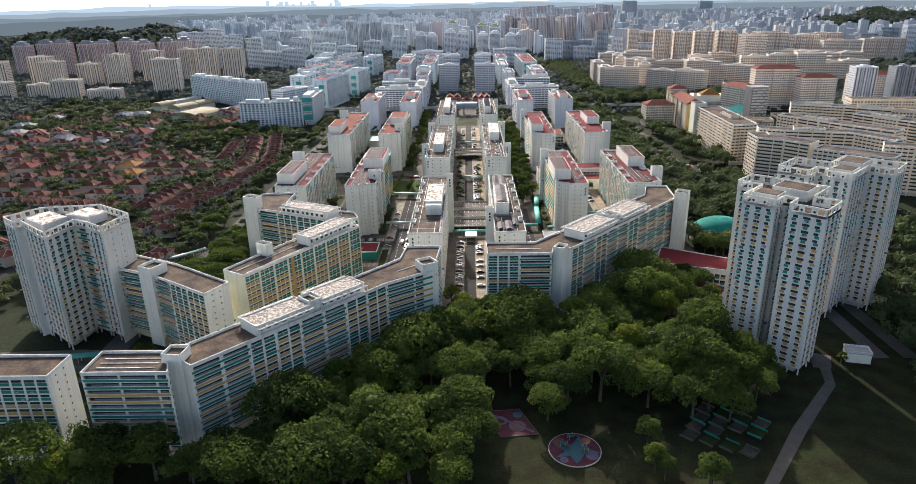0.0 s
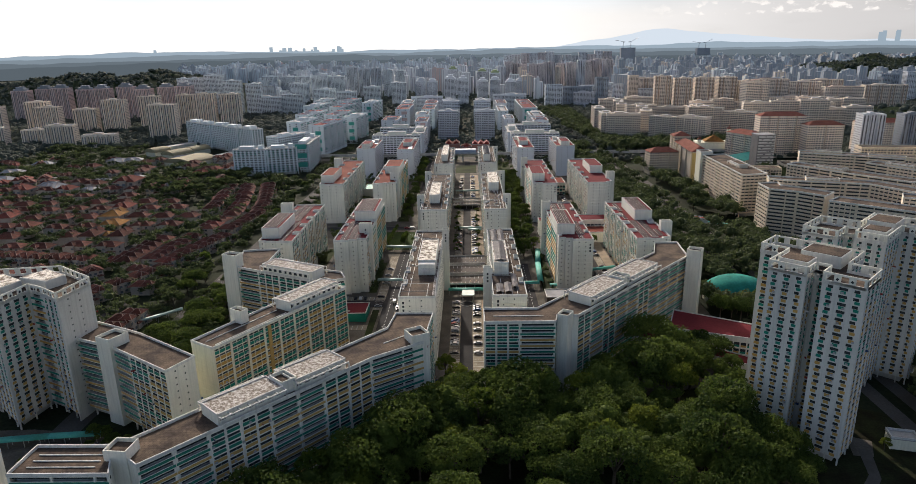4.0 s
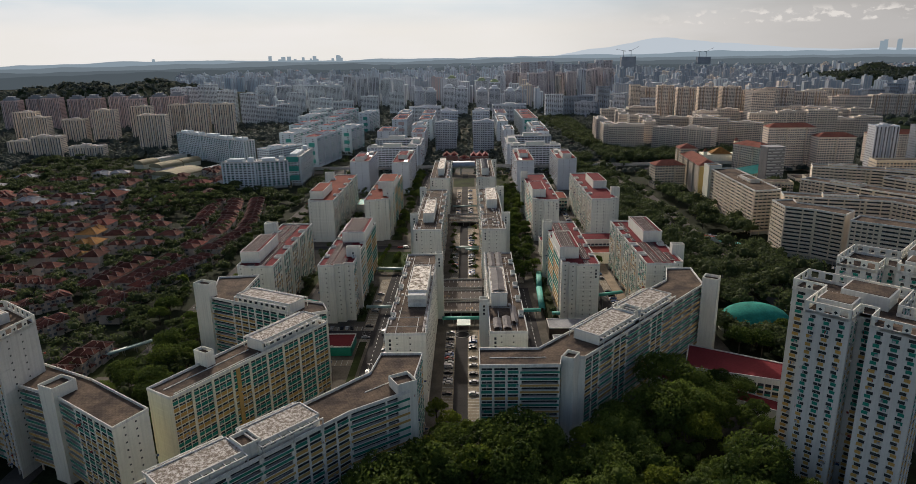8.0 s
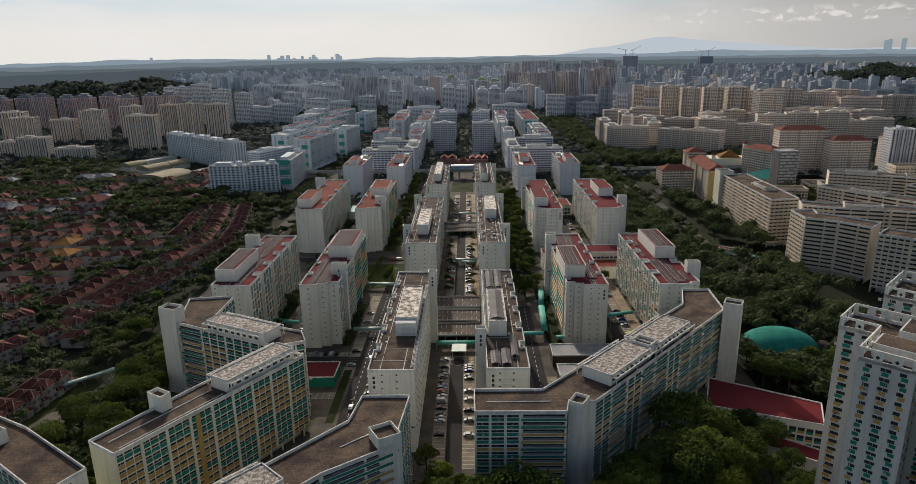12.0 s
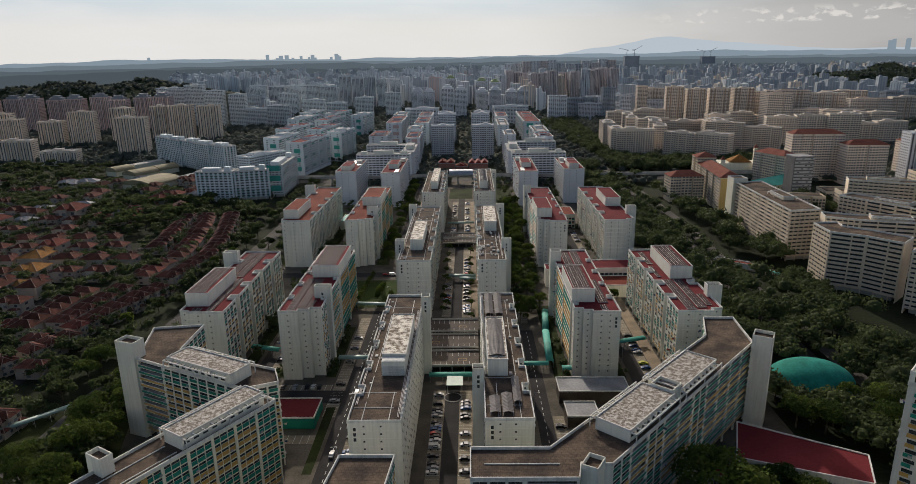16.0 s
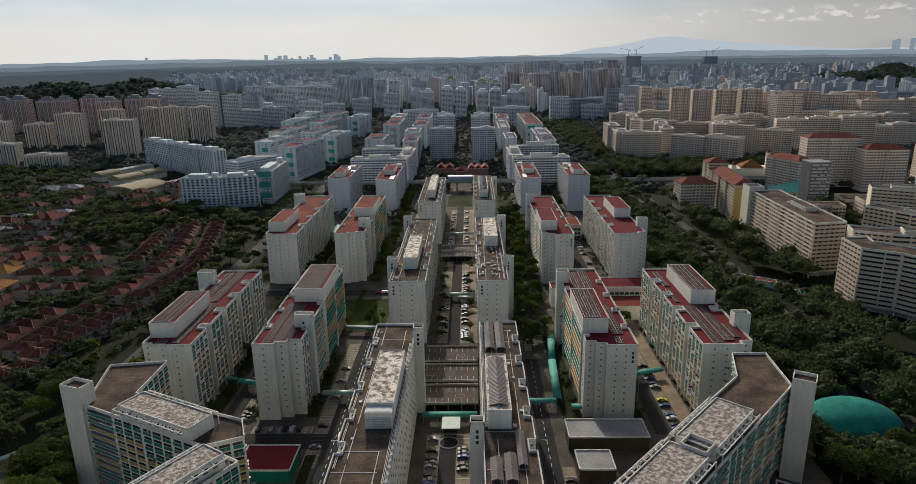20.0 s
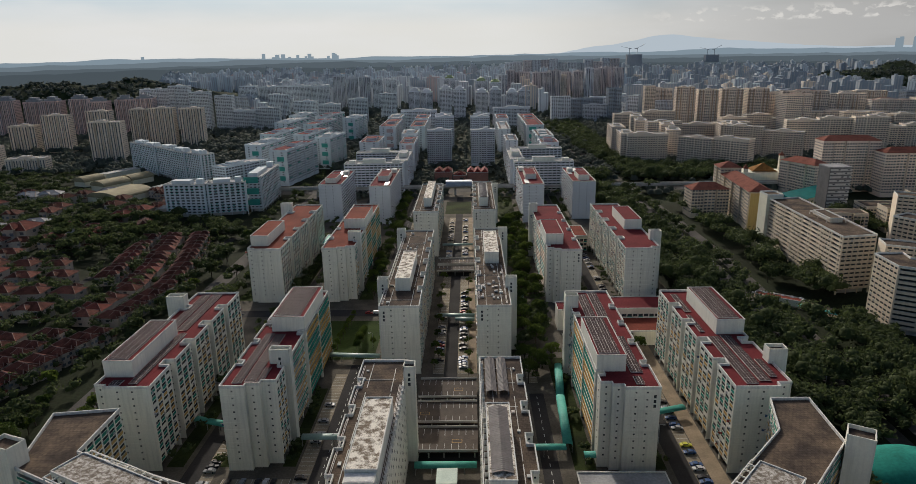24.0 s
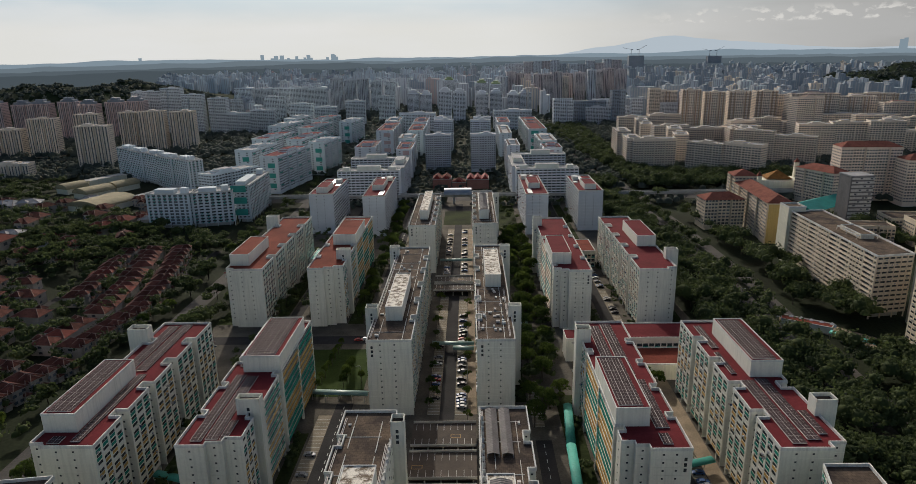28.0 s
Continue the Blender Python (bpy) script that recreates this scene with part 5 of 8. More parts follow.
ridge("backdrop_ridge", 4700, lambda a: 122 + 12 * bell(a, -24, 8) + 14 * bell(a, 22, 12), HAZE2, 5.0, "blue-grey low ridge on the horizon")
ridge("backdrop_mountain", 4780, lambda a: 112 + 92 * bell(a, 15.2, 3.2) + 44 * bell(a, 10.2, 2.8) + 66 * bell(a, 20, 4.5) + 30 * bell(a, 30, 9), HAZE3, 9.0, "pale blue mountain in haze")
g = Geo()
rng = random.Random(5)
for c, s, cnt, hh in ((-13.5, 3.0, 15, 144), (33.0, 1.7, 7, 186), (-25.0, 0.1, 1, 158)):
    for k in range(cnt):
        a = radians(c + rng.uniform(-s, s))
        x, y = 4640 * math.sin(a), 110 + 4640 * math.cos(a)
        w = rng.uniform(7, 13)
        g.box(x - w, y - 5, 0, x + w, y + 5, hh + rng.uniform(-14, 12))
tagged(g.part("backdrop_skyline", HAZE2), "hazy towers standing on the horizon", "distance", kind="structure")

# ---- trees ----
def leaf_mat(name, a, b):
    m = bpy.data.materials.new(name)
    m.use_nodes = True
    n, l = m.node_tree.nodes, m.node_tree.links
    p = n["Principled BSDF"]
    geo, oi = n.new("ShaderNodeNewGeometry"), n.new("ShaderNodeObjectInfo")
    ad = n.new("ShaderNodeMath")
    ad.operation = "ADD"
    s1, s2 = n.new("ShaderNodeMath"), n.new("ShaderNodeMath")
    s1.operation = s2.operation = "MULTIPLY"
    s1.inputs[1].default_value, s2.inputs[1].default_value = 0.5, 0.5
    l.new(geo.outputs["Random Per Island"], s1.inputs[0])
    l.new(oi.outputs["Random"], s2.inputs[0])
    l.new(s1.outputs[0], ad.inputs[0])
    l.new(s2.outputs[0], ad.inputs[1])
    mix = n.new("ShaderNodeMix")
    mix.data_type = "RGBA"
    mix.inputs[6].default_value, mix.inputs[7].default_value = (*a, 1), (*b, 1)
    nz, nr = n.new("ShaderNodeTexNoise"), n.new("ShaderNodeMapRange")
    nz.inputs["Scale"].default_value, nz.inputs["Detail"].default_value = 0.07, 2.0
    l.new(geo.outputs["Position"], nz.inputs["Vector"])
    nr.inputs[1].default_value, nr.inputs[2].default_value, nr.inputs[3].default_value, nr.inputs[4].default_value = 0.32, 0.68, -0.35, 0.35
    l.new(nz.outputs[0], nr.inputs[0])
    ad2 = n.new("ShaderNodeMath")
    ad2.operation, ad2.use_clamp = "ADD", True
    l.new(ad.outputs[0], ad2.inputs[0])
    l.new(nr.outputs[0], ad2.inputs[1])
    l.new(ad2.outputs[0], mix.inputs[0])
    l.new(mix.outputs[2], p.inputs["Base Color"])
    p.inputs["Roughness"].default_value, p.inputs["Specular IOR Level"].default_value = 0.8, 0.12
    tr = n.new("ShaderNodeBsdfTranslucent")
    l.new(mix.outputs[2], tr.inputs[0])
    ms = n.new("ShaderNodeMixShader")
    ms.inputs[0].default_value = 0.42
    l.new(p.outputs[0], ms.inputs[1])
    l.new(tr.outputs[0], ms.inputs[2])
    l.new(ms.outputs[0], n["Material Output"].inputs[0])
    return m


LEAF = leaf_mat("broad_leaves", (0.030, 0.053, 0.013), (0.112, 0.152, 0.029))
LEAF2 = leaf_mat("bright_leaves", (0.05, 0.082, 0.012), (0.17, 0.20, 0.027))
LEAF3 = leaf_mat("dark_leaves", (0.031, 0.046, 0.020), (0.084, 0.108, 0.040))
# Leaf green greyed and lightened, as haze put into the distant crowns.
LEAF4 = leaf_mat("hazed_leaves", (0.044, 0.058, 0.050), (0.100, 0.118, 0.094))
BARK = mat("bark", (0.10, 0.08, 0.06), 0.95, 0.3, 0.5, 4.0)


def cards(rs, centres, radii, count, size, flat=0.75):
    """Leaf sprays as small bent quads scattered over lobes; returns vertices and faces."""
    k = rs.choice(len(centres), count, p=np.array(radii) ** 2 / np.sum(np.array(radii) ** 2))
    d = rs.normal(size=(count, 3))
    d[:, 2] = np.abs(d[:, 2]) * 0.9 - 0.25
    d /= np.linalg.norm(d, axis=1)[:, None]
    r = np.array(radii)[k] * rs.uniform(0.72, 1.06, count)
    p = np.array(centres)[k] + d * r[:, None] * np.array([1, 1, flat])
    nrm = d * 0.8 + rs.normal(size=(count, 3)) * 0.55
    nrm /= np.linalg.norm(nrm, axis=1)[:, None]
    t = np.cross(nrm, rs.normal(size=(count, 3)))
    t /= np.linalg.norm(t, axis=1)[:, None]
    b = np.cross(nrm, t)
    s = size * rs.uniform(0.6, 1.3, (count, 1))
    droop = nrm * s * 0.25
    v = np.stack([p - t * s, p - b * s * 0.62 - droop * 0, p + t * s - droop, p + b * s * 0.62], 1).reshape(-1, 3)
    return v


def tree(x, y, height, radius, seed, leaf=None, count=900, size=0.75, label="", lobes=9, rain=False):
    """Tapered trunk with limbs and a crown of many leaf sprays on uneven lobes."""
    rs = np.random.RandomState(seed)
    top = thing("tree", label, "tree", "estate trees", m=pose(x, y, 0))
    cent, rad = [], []
    for i in range(lobes):
        a = i * 2.4 + rs.uniform(-0.5, 0.5)
        rr = radius * (0.15 + 0.55 * math.sqrt((i + 0.5) / lobes))
        zz = height * (0.86 - 0.30 * (i / lobes) * rs.uniform(0.4, 1.3)) if not rain else height * rs.uniform(0.72, 0.84)
        rad.append(radius * rs.uniform(0.24, 0.42))
        cent.append((rr * math.cos(a), rr * math.sin(a), zz - rad[-1] * 0.45))
    v = cards(rs, cent, rad, count, size, 0.5 if rain else 0.8)
    me = bpy.data.meshes.new("crown")
    me.from_pydata([tuple(q) for q in v], [], [(4 * i, 4 * i + 1, 4 * i + 2, 4 * i + 3) for i in range(count)])
    me.materials.append(leaf or LEAF)
    cr = new("crown", me)
    cr.parent = top
    g = Geo()

    def limb(p, q, r0, r1, sides=6):
        p, q = Vector(p), Vector(q)
        u = (q - p).orthogonal().normalized()
        w = (q - p).cross(u).normalized()
        i = len(g.v)
        for c, r in ((p, r0), (q, r1)):
            g.v += [c + (u * math.cos(6.283 * k / sides) + w * math.sin(6.283 * k / sides)) * r for k in range(sides)]
        g.f += [(i + k, i + (k + 1) % sides, i + sides + (k + 1) % sides, i + sides + k) for k in range(sides)]
        g.m += [0] * sides

    fork = (rs.uniform(-0.4, 0.4), rs.uniform(-0.4, 0.4), height * 0.38)
    limb((0, 0, -0.3), fork, height * 0.028, height * 0.02)
    for c in cent[: min(6, lobes)]:
        limb(fork, c, height * 0.014, height * 0.004)
    g.part("trunk", BARK, top)
    return top


def inside(p, poly):
    x, y = p
    r, n = False, len(poly)
    for i in range(n):
        (x0, y0), (x1, y1) = poly[i], poly[(i + 1) % n]
        if (y0 > y) != (y1 > y) and x < (x1 - x0) * (y - y0) / (y1 - y0) + x0:
            r = not r
    return r


PROTO = [tree(-70, 222, 20, 10.5, 1, LEAF, 3900, 0.44, "tall broad-leaved park tree with dense green crown", 16),
         tree(25, 258, 18, 7.6, 2, LEAF, 2500, 0.45, "dense green park tree with rounded crown", 14),
         tree(62, 278, 20, 11.0, 3, LEAF, 4200, 0.45, "large dark green park tree", 18),
         tree(-2, 275, 17, 6.8, 4, LEAF2, 2200, 0.43, "bright yellow-green park tree", 12)]
STREET = [tree(150, 470, 12, 6.5, 11, LEAF3, 420, 0.95, "dark green roadside tree", 8),
          tree(158, 500, 14, 8.5, 12, LEAF3, 520, 1.0, "spreading rain tree beside the road", 9, True),
          tree(-150, 480, 10, 4.5, 13, LEAF, 320, 0.85, "green street tree with loose crown", 7)]
SMALL = [tree(-4.5, 505, 6, 2.6, 21, LEAF, 260, 0.5, "small street tree in the car park", 6)]


def plant(protos, poly, gap, seed, scale=(0.8, 1.25), keep=1.0, avoid=()):
    """Copies of the trees scattered over an outline, no two nearer than gap."""
    rng = random.Random(seed)
    xs, ys = [p[0] for p in poly], [p[1] for p in poly]
    area = (max(xs) - min(xs)) * (max(ys) - min(ys))
    mine = []
    for _ in range(int(area / (gap * gap) * 4)):
        p = (rng.uniform(min(xs), max(xs)), rng.uniform(min(ys), max(ys)))
        if not inside(p, poly) or any(inside(p, a) for a in avoid):
            continue
        if any((p[0] - q[0]) ** 2 + (p[1] - q[1]) ** 2 < gap * gap for q in mine) or rng.random() > keep:
            continue
        mine.append(p)
        copy_thing(rng.choice(protos), pose(p[0], p[1], 0, 0, 0, rng.uniform(0, 360)) @ Matrix.Scale(rng.uniform(*scale), 4))
    return mine


WOODC, WOODR = [], []


def thicket(poly, gap, seed, size=(3.2, 5.5), keep=1.0, avoid=(), tall=1.0, broad=0.0):
    """Uncounted trees: crowns of several lobes, gathered for one joined canopy."""
    rng = random.Random(seed)
    xs, ys = [p[0] for p in poly], [p[1] for p in poly]
    for _ in range(int((max(xs) - min(xs)) * (max(ys) - min(ys)) / (gap * gap))):
        x, y = rng.uniform(min(xs), max(xs)), rng.uniform(min(ys), max(ys))
        if not inside((x, y), poly) or any(inside((x, y), a) for a in avoid) or rng.random() > keep:
            continue
        if noise.noise(Vector((x * 0.045, y * 0.045, seed))) < -0.22:
            continue
        r = rng.uniform(*size) * (1.15 + 0.5 * noise.noise(Vector((x * 0.06, y * 0.06, seed + 3))))
        if rng.random() < broad:
            h = r * 0.8 + rng.uniform(4, 7)
            for k in range(8):
                a, d = k * 2.4, r * 1.25 * math.sqrt((k + 0.3) / 8)
                WOODC.append((x + d * math.cos(a), y + d * math.sin(a), h - 0.12 * d + rng.uniform(-0.6, 0.6)))
                WOODR.append(r * rng.uniform(0.42, 0.6))
            continue
        for k in range(2):
            WOODC.append((x + rng.uniform(-0.7, 0.7) * r, y + rng.uniform(-0.7, 0.7) * r, (r * rng.uniform(0.9, 1.5) + 1.5) * tall))
            WOODR.append(r * rng.uniform(0.65, 0.95))


# the park before the estate
CLEAR = [[(3, 216), (10, 182), (50, 176), (54, 203), (28, 216)], [(70, 160), (128, 160), (165, 240), (150, 250), (118, 232), (100, 213), (72, 208)]]
plant(PROTO, [(-150, 164), (0, 164), (0, 235), (14, 222), (62, 214), (104, 218), (104, 232), (101, 262), (108, 300), (96, 322), (60, 286), (46, 274), (8, 276), (-4, 284), (-24, 250), (-80, 180), (-130, 176)], 9.8, 3, (0.75, 1.5), 1.0, CLEAR)
plant(PROTO[1:3], [(100, 318), (112, 306), (124, 318), (112, 332)], 7, 4, (0.7, 0.9))
for x, y, s, k in ((62, 178, 0.7, 3), (78, 170, 0.8, 1), (150, 172, 0.6, 3), (166, 178, 0.6, 1), (100, 232, 0.7, 2), (112, 224, 0.6, 2), (159, 246, 0.35, 3), (-8, 306, 0.75, 3), (-3, 292, 0.9, 3), (4, 284, 0.9, 3)):
    copy_thing(PROTO[k], pose(x, y, 0, 0, 0, x * 7) @ Matrix.Scale(s, 4))
plant(PROTO[1:], [(56, 158), (84, 158), (80, 176), (70, 198), (60, 204)], 10, 5, (0.45, 0.8), 0.6, [[(86, 160), (100, 160), (128, 198), (112, 206)]])
thicket([(172, 190), (300, 190), (300, 420), (205, 420), (200, 300), (180, 262)], 7, 57, (3.0, 5.5), 0.9, (), 1.1)
thicket([(300, 720), (420, 700), (420, 770), (300, 800)], 8, 58, (3.0, 5.0), 0.9)
for x, y, q in ((30, 207, 0.8), (-1, 203, 1.1), (2, 190, 0.9), (92, 214, 1.1), (100, 223, 1.05), (107, 228, 0.95), (84, 208, 1.0), (97, 206, 0.8), (112, 219, 0.75), (118, 226, 0.7)):
    copy_thing(PROTO[2], pose(x, y, 0, 0, 0, x * 11) @ Matrix.Scale(q, 4))
for x, y, q in ((104, 300, 0.9), (113, 294, 0.85), (110, 310, 0.8), (122, 300, 0.8), (118, 284, 0.9), (128, 290, 0.7), (98, 292, 1.0)):
    copy_thing(PROTO[1], pose(x, y, 0, 0, 0, x * 13) @ Matrix.Scale(q, 4))
for x, y, a, q in ((104, 246, 0.9, 1.05), (112, 240, 0.8, 1.0), (118, 233, 0.65, 0.95), (96, 252, 0.9, 1.0)):
    copy_thing(PROTO[2], pose(x, y, 0, 0, 0, x * 7) @ Matrix.Diagonal((a, a, q, 1)))
start = len(WOODC)
thicket([(-150, 166), (-4, 168), (-2, 228), (8, 236), (60, 226), (98, 224), (98, 262), (100, 312), (62, 284), (46, 270), (6, 268), (-8, 262), (-26, 246), (-80, 182), (-130, 176)], 5.6, 59, (2.6, 4.4), 1.0, CLEAR, 1.9)
PARKC, PARKR = WOODC[start:], WOODR[start:]
del WOODC[start:], WOODR[start:]
# hedges and small garden trees along the foot of the slab blocks
for x0, y0, x1, y1 in ((80, 413, 84, 506), (-104, 416, -100, 510), (-84, 416, -80.5, 510), (-59, 416, -55, 476), (53, 413, 57.5, 506), (32.5, 500, 36.5, 625), (-104, 590, -98, 706), (-83, 590, -80.5, 706), (80, 582, 86, 696), (101, 582, 104.5, 696), (126.5, 412, 131, 508), (-134, 414, -127, 510), (127, 582, 131, 698), (-133, 590, -127, 708), (-58, 590, -52, 706), (-36, 400, -31, 470), (46, 404, 56, 414)):
    thicket([(x0, y0), (x1, y0), (x1, y1), (x0, y1)], 2.6, int(x0 + y0), (0.7, 1.5), 0.75, (), 0.8)
thicket([(-104, 416), (-97, 416), (-97, 510), (-104, 510)], 7, 71, (1.6, 3.0), 0.7, tall=1.3)
thicket([(80, 520), (86, 520), (86, 700), (80, 700)], 7, 72, (1.6, 3.0), 0.8, tall=1.3)
thicket([(-110, 520), (-80, 520), (-80, 560), (-110, 560)], 7, 73, (1.6, 3.0), 0.6, tall=1.3)
thicket([(-104, 590), (-80, 590), (-80, 800), (-104, 800)], 7, 74, (1.6, 3.0), 0.6, [[(-97, 580), (-88, 580), (-88, 820), (-97, 820)]], tall=1.3)
thicket([(38, 800), (140, 800), (140, 895), (38, 895)], 7, 75, (1.6, 3.0), 0.5, [[(55, 780), (83, 780), (83, 880), (55, 880)], [(103, 780), (130, 780), (130, 872), (103, 872)], [(86, 560), (96, 560), (96, 900), (86, 900)]], tall=1.3)
thicket([(-140, 720), (-40, 720), (-40, 780), (-140, 780)], 7, 76, (1.6, 3.0), 0.5, tall=1.3)
# belts along the main roads
ROADR = [(179, 400), (180, 520), (177, 580), (177, 700), (172, 1000), (204, 1000), (211, 700), (206, 590), (190, 520), (189, 400)]
MARKET = [(184, 560), (232, 536), (240, 570), (218, 590), (190, 600)]
LOT = [(140, 380), (188, 380), (188, 424), (140, 424)]
plant(STREET, [(138, 330), (170, 330), (172, 600), (176, 700), (172, 780), (140, 780), (140, 560), (137, 480)], 24, 7, (0.9, 1.2), 1.0, [LOT])
plant(STREET, [(198, 420), (214, 420), (222, 700), (208, 780)], 22, 6, (0.9, 1.15), 1.0, [ROADR, MARKET])
thicket([(138, 330), (216, 330), (216, 600), (222, 700), (210, 1000), (140, 1000), (140, 560), (137, 480)], 8.4, 8, (3.6, 6.6), 0.97, [ROADR, LOT, MARKET, [(150, 915), (260, 915), (260, 950), (150, 950)]], 1.15, 0.6)
thicket([(210, 470), (232, 480), (236, 556), (238, 600), (238, 700), (216, 700), (210, 600)], 7.4, 61, (3.6, 6.4), 0.95, [ROADR, MARKET], 1.2, 0.5)
for y0, y1, x in ((400, 520, 183.5), (520, 600, 185), (600, 720, 188), (720, 900, 186)):
    thicket([(x - 2, y0), (x + 2, y0), (x + 2, y1), (x - 2, y1)], 3.4, int(y0), (2.0, 3.6), 0.8, (), 1.5)
thicket([(195, 960), (235, 960), (232, 1560), (160, 1560)], 8, 9, (4, 6))
thicket([(215, 940), (420, 940), (400, 1020), (215, 1040)], 7, 10, (4, 6.5))
plant(STREET, [(-190, 330), (-134, 330), (-134, 760), (-172, 780), (-186, 600)], 20, 12, (0.8, 1.1), 0.9, [[(-172, 300), (-155, 300), (-152, 800), (-169, 800)], [(-190, 330), (-150, 330), (-150, 380), (-190, 372)]])
thicket([(-190, 380), (-134, 380), (-134, 760), (-140, 1200), (-172, 1200), (-186, 600)], 8, 13, (2.0, 4.0), 0.8, [[(-171, 300), (-156, 300), (-153, 1200), (-168, 1200)]], 0.8)
# between the slab blocks
for k in range(8):
    copy_thing(PROTO[1], pose(-59 + 0.4 * k, 511 + 6.4 * k, 0, 0, 0, 40 * k) @ Matrix.Diagonal((0.24, 0.24, 0.4 + 0.03 * (k % 3), 1)))
for x, y, q in ((-47.6, 514, 0.42), (-47, 520, 0.5), (-46.6, 527, 0.46), (-46.5, 533, 0.4), (-40, 520, 0.34), (-71, 515, 0.3)):
    copy_thing(PROTO[2], pose(x, y, 0, 0, 0, x * 9) @ Matrix.Diagonal((q * 0.55, q * 0.55, q, 1)))
plant(PROTO[1:2], [(37, 470), (52, 500), (56, 780), (38, 780)], 10, 15, (0.65, 0.9), 0.9)
thicket([(37, 470), (52, 500), (56, 780), (38, 780)], 5, 55, (2.2, 3.6), 0.9)
plant(STREET[2:], [(84, 512), (100, 512), (100, 555), (84, 555)], 8, 16, (0.8, 1.0), 0.8)
plant(STREET[2:], [(-102, 515), (-84, 515), (-84, 580), (-102, 580)], 9, 17, (0.6, 0.9), 0.5)
plant(PROTO[1:3], [(-56, 585), (-49, 585), (-49, 900), (-56, 900)], 9, 18, (0.4, 0.65), 0.8)
plant(STREET[2:], [(-160, 205), (-128, 215), (-118, 240), (-150, 255), (-165, 240)], 9, 19, (0.5, 0.9), 0.6)
plant(STREET, [(-160, 300), (-120, 280), (-126, 340), (-150, 350)], 9, 20, (0.7, 1.1), 0.8)
thicket([(-172, 300), (-128, 285), (-132, 365), (-150, 378), (-172, 330)], 7, 56, (2.5, 4.5), 0.7)
for k in range(16):
    s = -6.4 if k % 2 else 10.6
    copy_thing(SMALL[0], pose(s, 486 + k * 9.2, 0.1, 0, 0, k * 50) @ Matrix.Scale(0.8 + 0.1 * (k % 4), 4))

# far woods: crowns between the distant blocks
rng = random.Random(9)
for y0, y1, gap, lo, hi in ((880, 1250, 9.8, 4.2, 7.0), (1250, 1720, 12.5, 5.5, 9.0), (1720, 3300, 26.0, 8.0, 13.0)):
    for _ in range(int(1.55 * (y0 + y1) / 2 * (y1 - y0) / (gap * gap))):
        y = rng.uniform(y0, y1)
        x = rng.uniform(-0.75 * y, 0.8 * y)
        if abs(x) < 14 and y < 980 or y < 1060 and -640 < x < -150 or 150 < x < 262 and 912 < y < 952 or 186 < x < 197 and y < 1000:
            continue
        r = rng.uniform(lo, hi) * (0.75 if abs(x) < 150 else 1)
        FARC.append((x, y, r * 0.75))
        FARR.append(r)


def domes(rs, centres, radii, flat=0.85):
    """Uneven crown bodies, one low dome a lobe; returns vertices and faces."""
    c, r = np.array(centres), np.array(radii)
    n, sides = len(c), 6
    ang = np.linspace(0, 2 * np.pi, sides, endpoint=False)
    rings = [(0.95, -0.45), (0.78, 0.45)]
    vs = []
    for q, z in rings:
        jit = rs.uniform(0.78, 1.1, (n, sides))
        vs.append(np.stack([c[:, :1] + r[:, None] * q * jit * np.cos(ang), c[:, 1:2] + r[:, None] * q * jit * np.sin(ang), c[:, 2:] + r[:, None] * flat * z * rs.uniform(0.85, 1.15, (n, sides))], 2))
    vs.append((c + np.stack([0 * r, 0 * r, r * flat * 0.9], 1))[:, None, :])
    v = np.concatenate(vs, 1)
    m = 2 * sides + 1
    base = (np.arange(n) * m)[:, None, None]
    k = np.arange(sides)
    k2 = (k + 1) % sides
    quads = np.concatenate([np.stack([k + o, k2 + o, k2 + o + sides, k + o + sides], 1) for o in (0,)])
    tris = np.stack([k + sides, k2 + sides, 0 * k + 2 * sides, 0 * k + 2 * sides], 1)
    f = (np.concatenate([quads, tris])[None] + base).reshape(-1, 4)
    return v.reshape(-1, 3), f


def woods(label, centres, radii, count, size, leaf):
    """One joined canopy: crown bodies with leaf sprays standing out of them."""
    rs = np.random.RandomState(31)
    v1, f1 = domes(rs, centres, np.array(radii) * 0.76)
    v2 = cards(rs, centres, np.array(radii) * 1.06, count, size, 0.9)
    f2 = np.arange(len(v2)).reshape(-1, 4) + len(v1)
    faces = [tuple(q) if q[2] != q[3] else tuple(q[:3]) for q in f1.tolist()] + [tuple(q) for q in f2.tolist()]
    me = bpy.data.meshes.new("woods")
    me.from_pydata(np.concatenate([v1, v2]).tolist(), [], faces)
    me.polygons.foreach_set("use_smooth", [i < len(f1) for i in range(len(faces))])
    me.materials.append(leaf)
    tagged(new("woods", me), label, "trees", kind="stuff")


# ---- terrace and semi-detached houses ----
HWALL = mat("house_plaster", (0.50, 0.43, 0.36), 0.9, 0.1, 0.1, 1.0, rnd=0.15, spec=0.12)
HCAP = mat("pale_ridge_tiles", (0.34, 0.24, 0.195), 0.95, 0.2, 0.3, 1.6, spec=0.06)
HROOF = mat("brown_red_roof_tiles", (0.158, 0.062, 0.046), 0.95, 0.3, 0.3, 1.6, rnd=0.45, spec=0.06)
HROOF2 = mat("orange_roof_tiles", (0.32, 0.16, 0.05), 0.95, 0.2, 0.3, 1.6, rnd=0.2, spec=0.06)
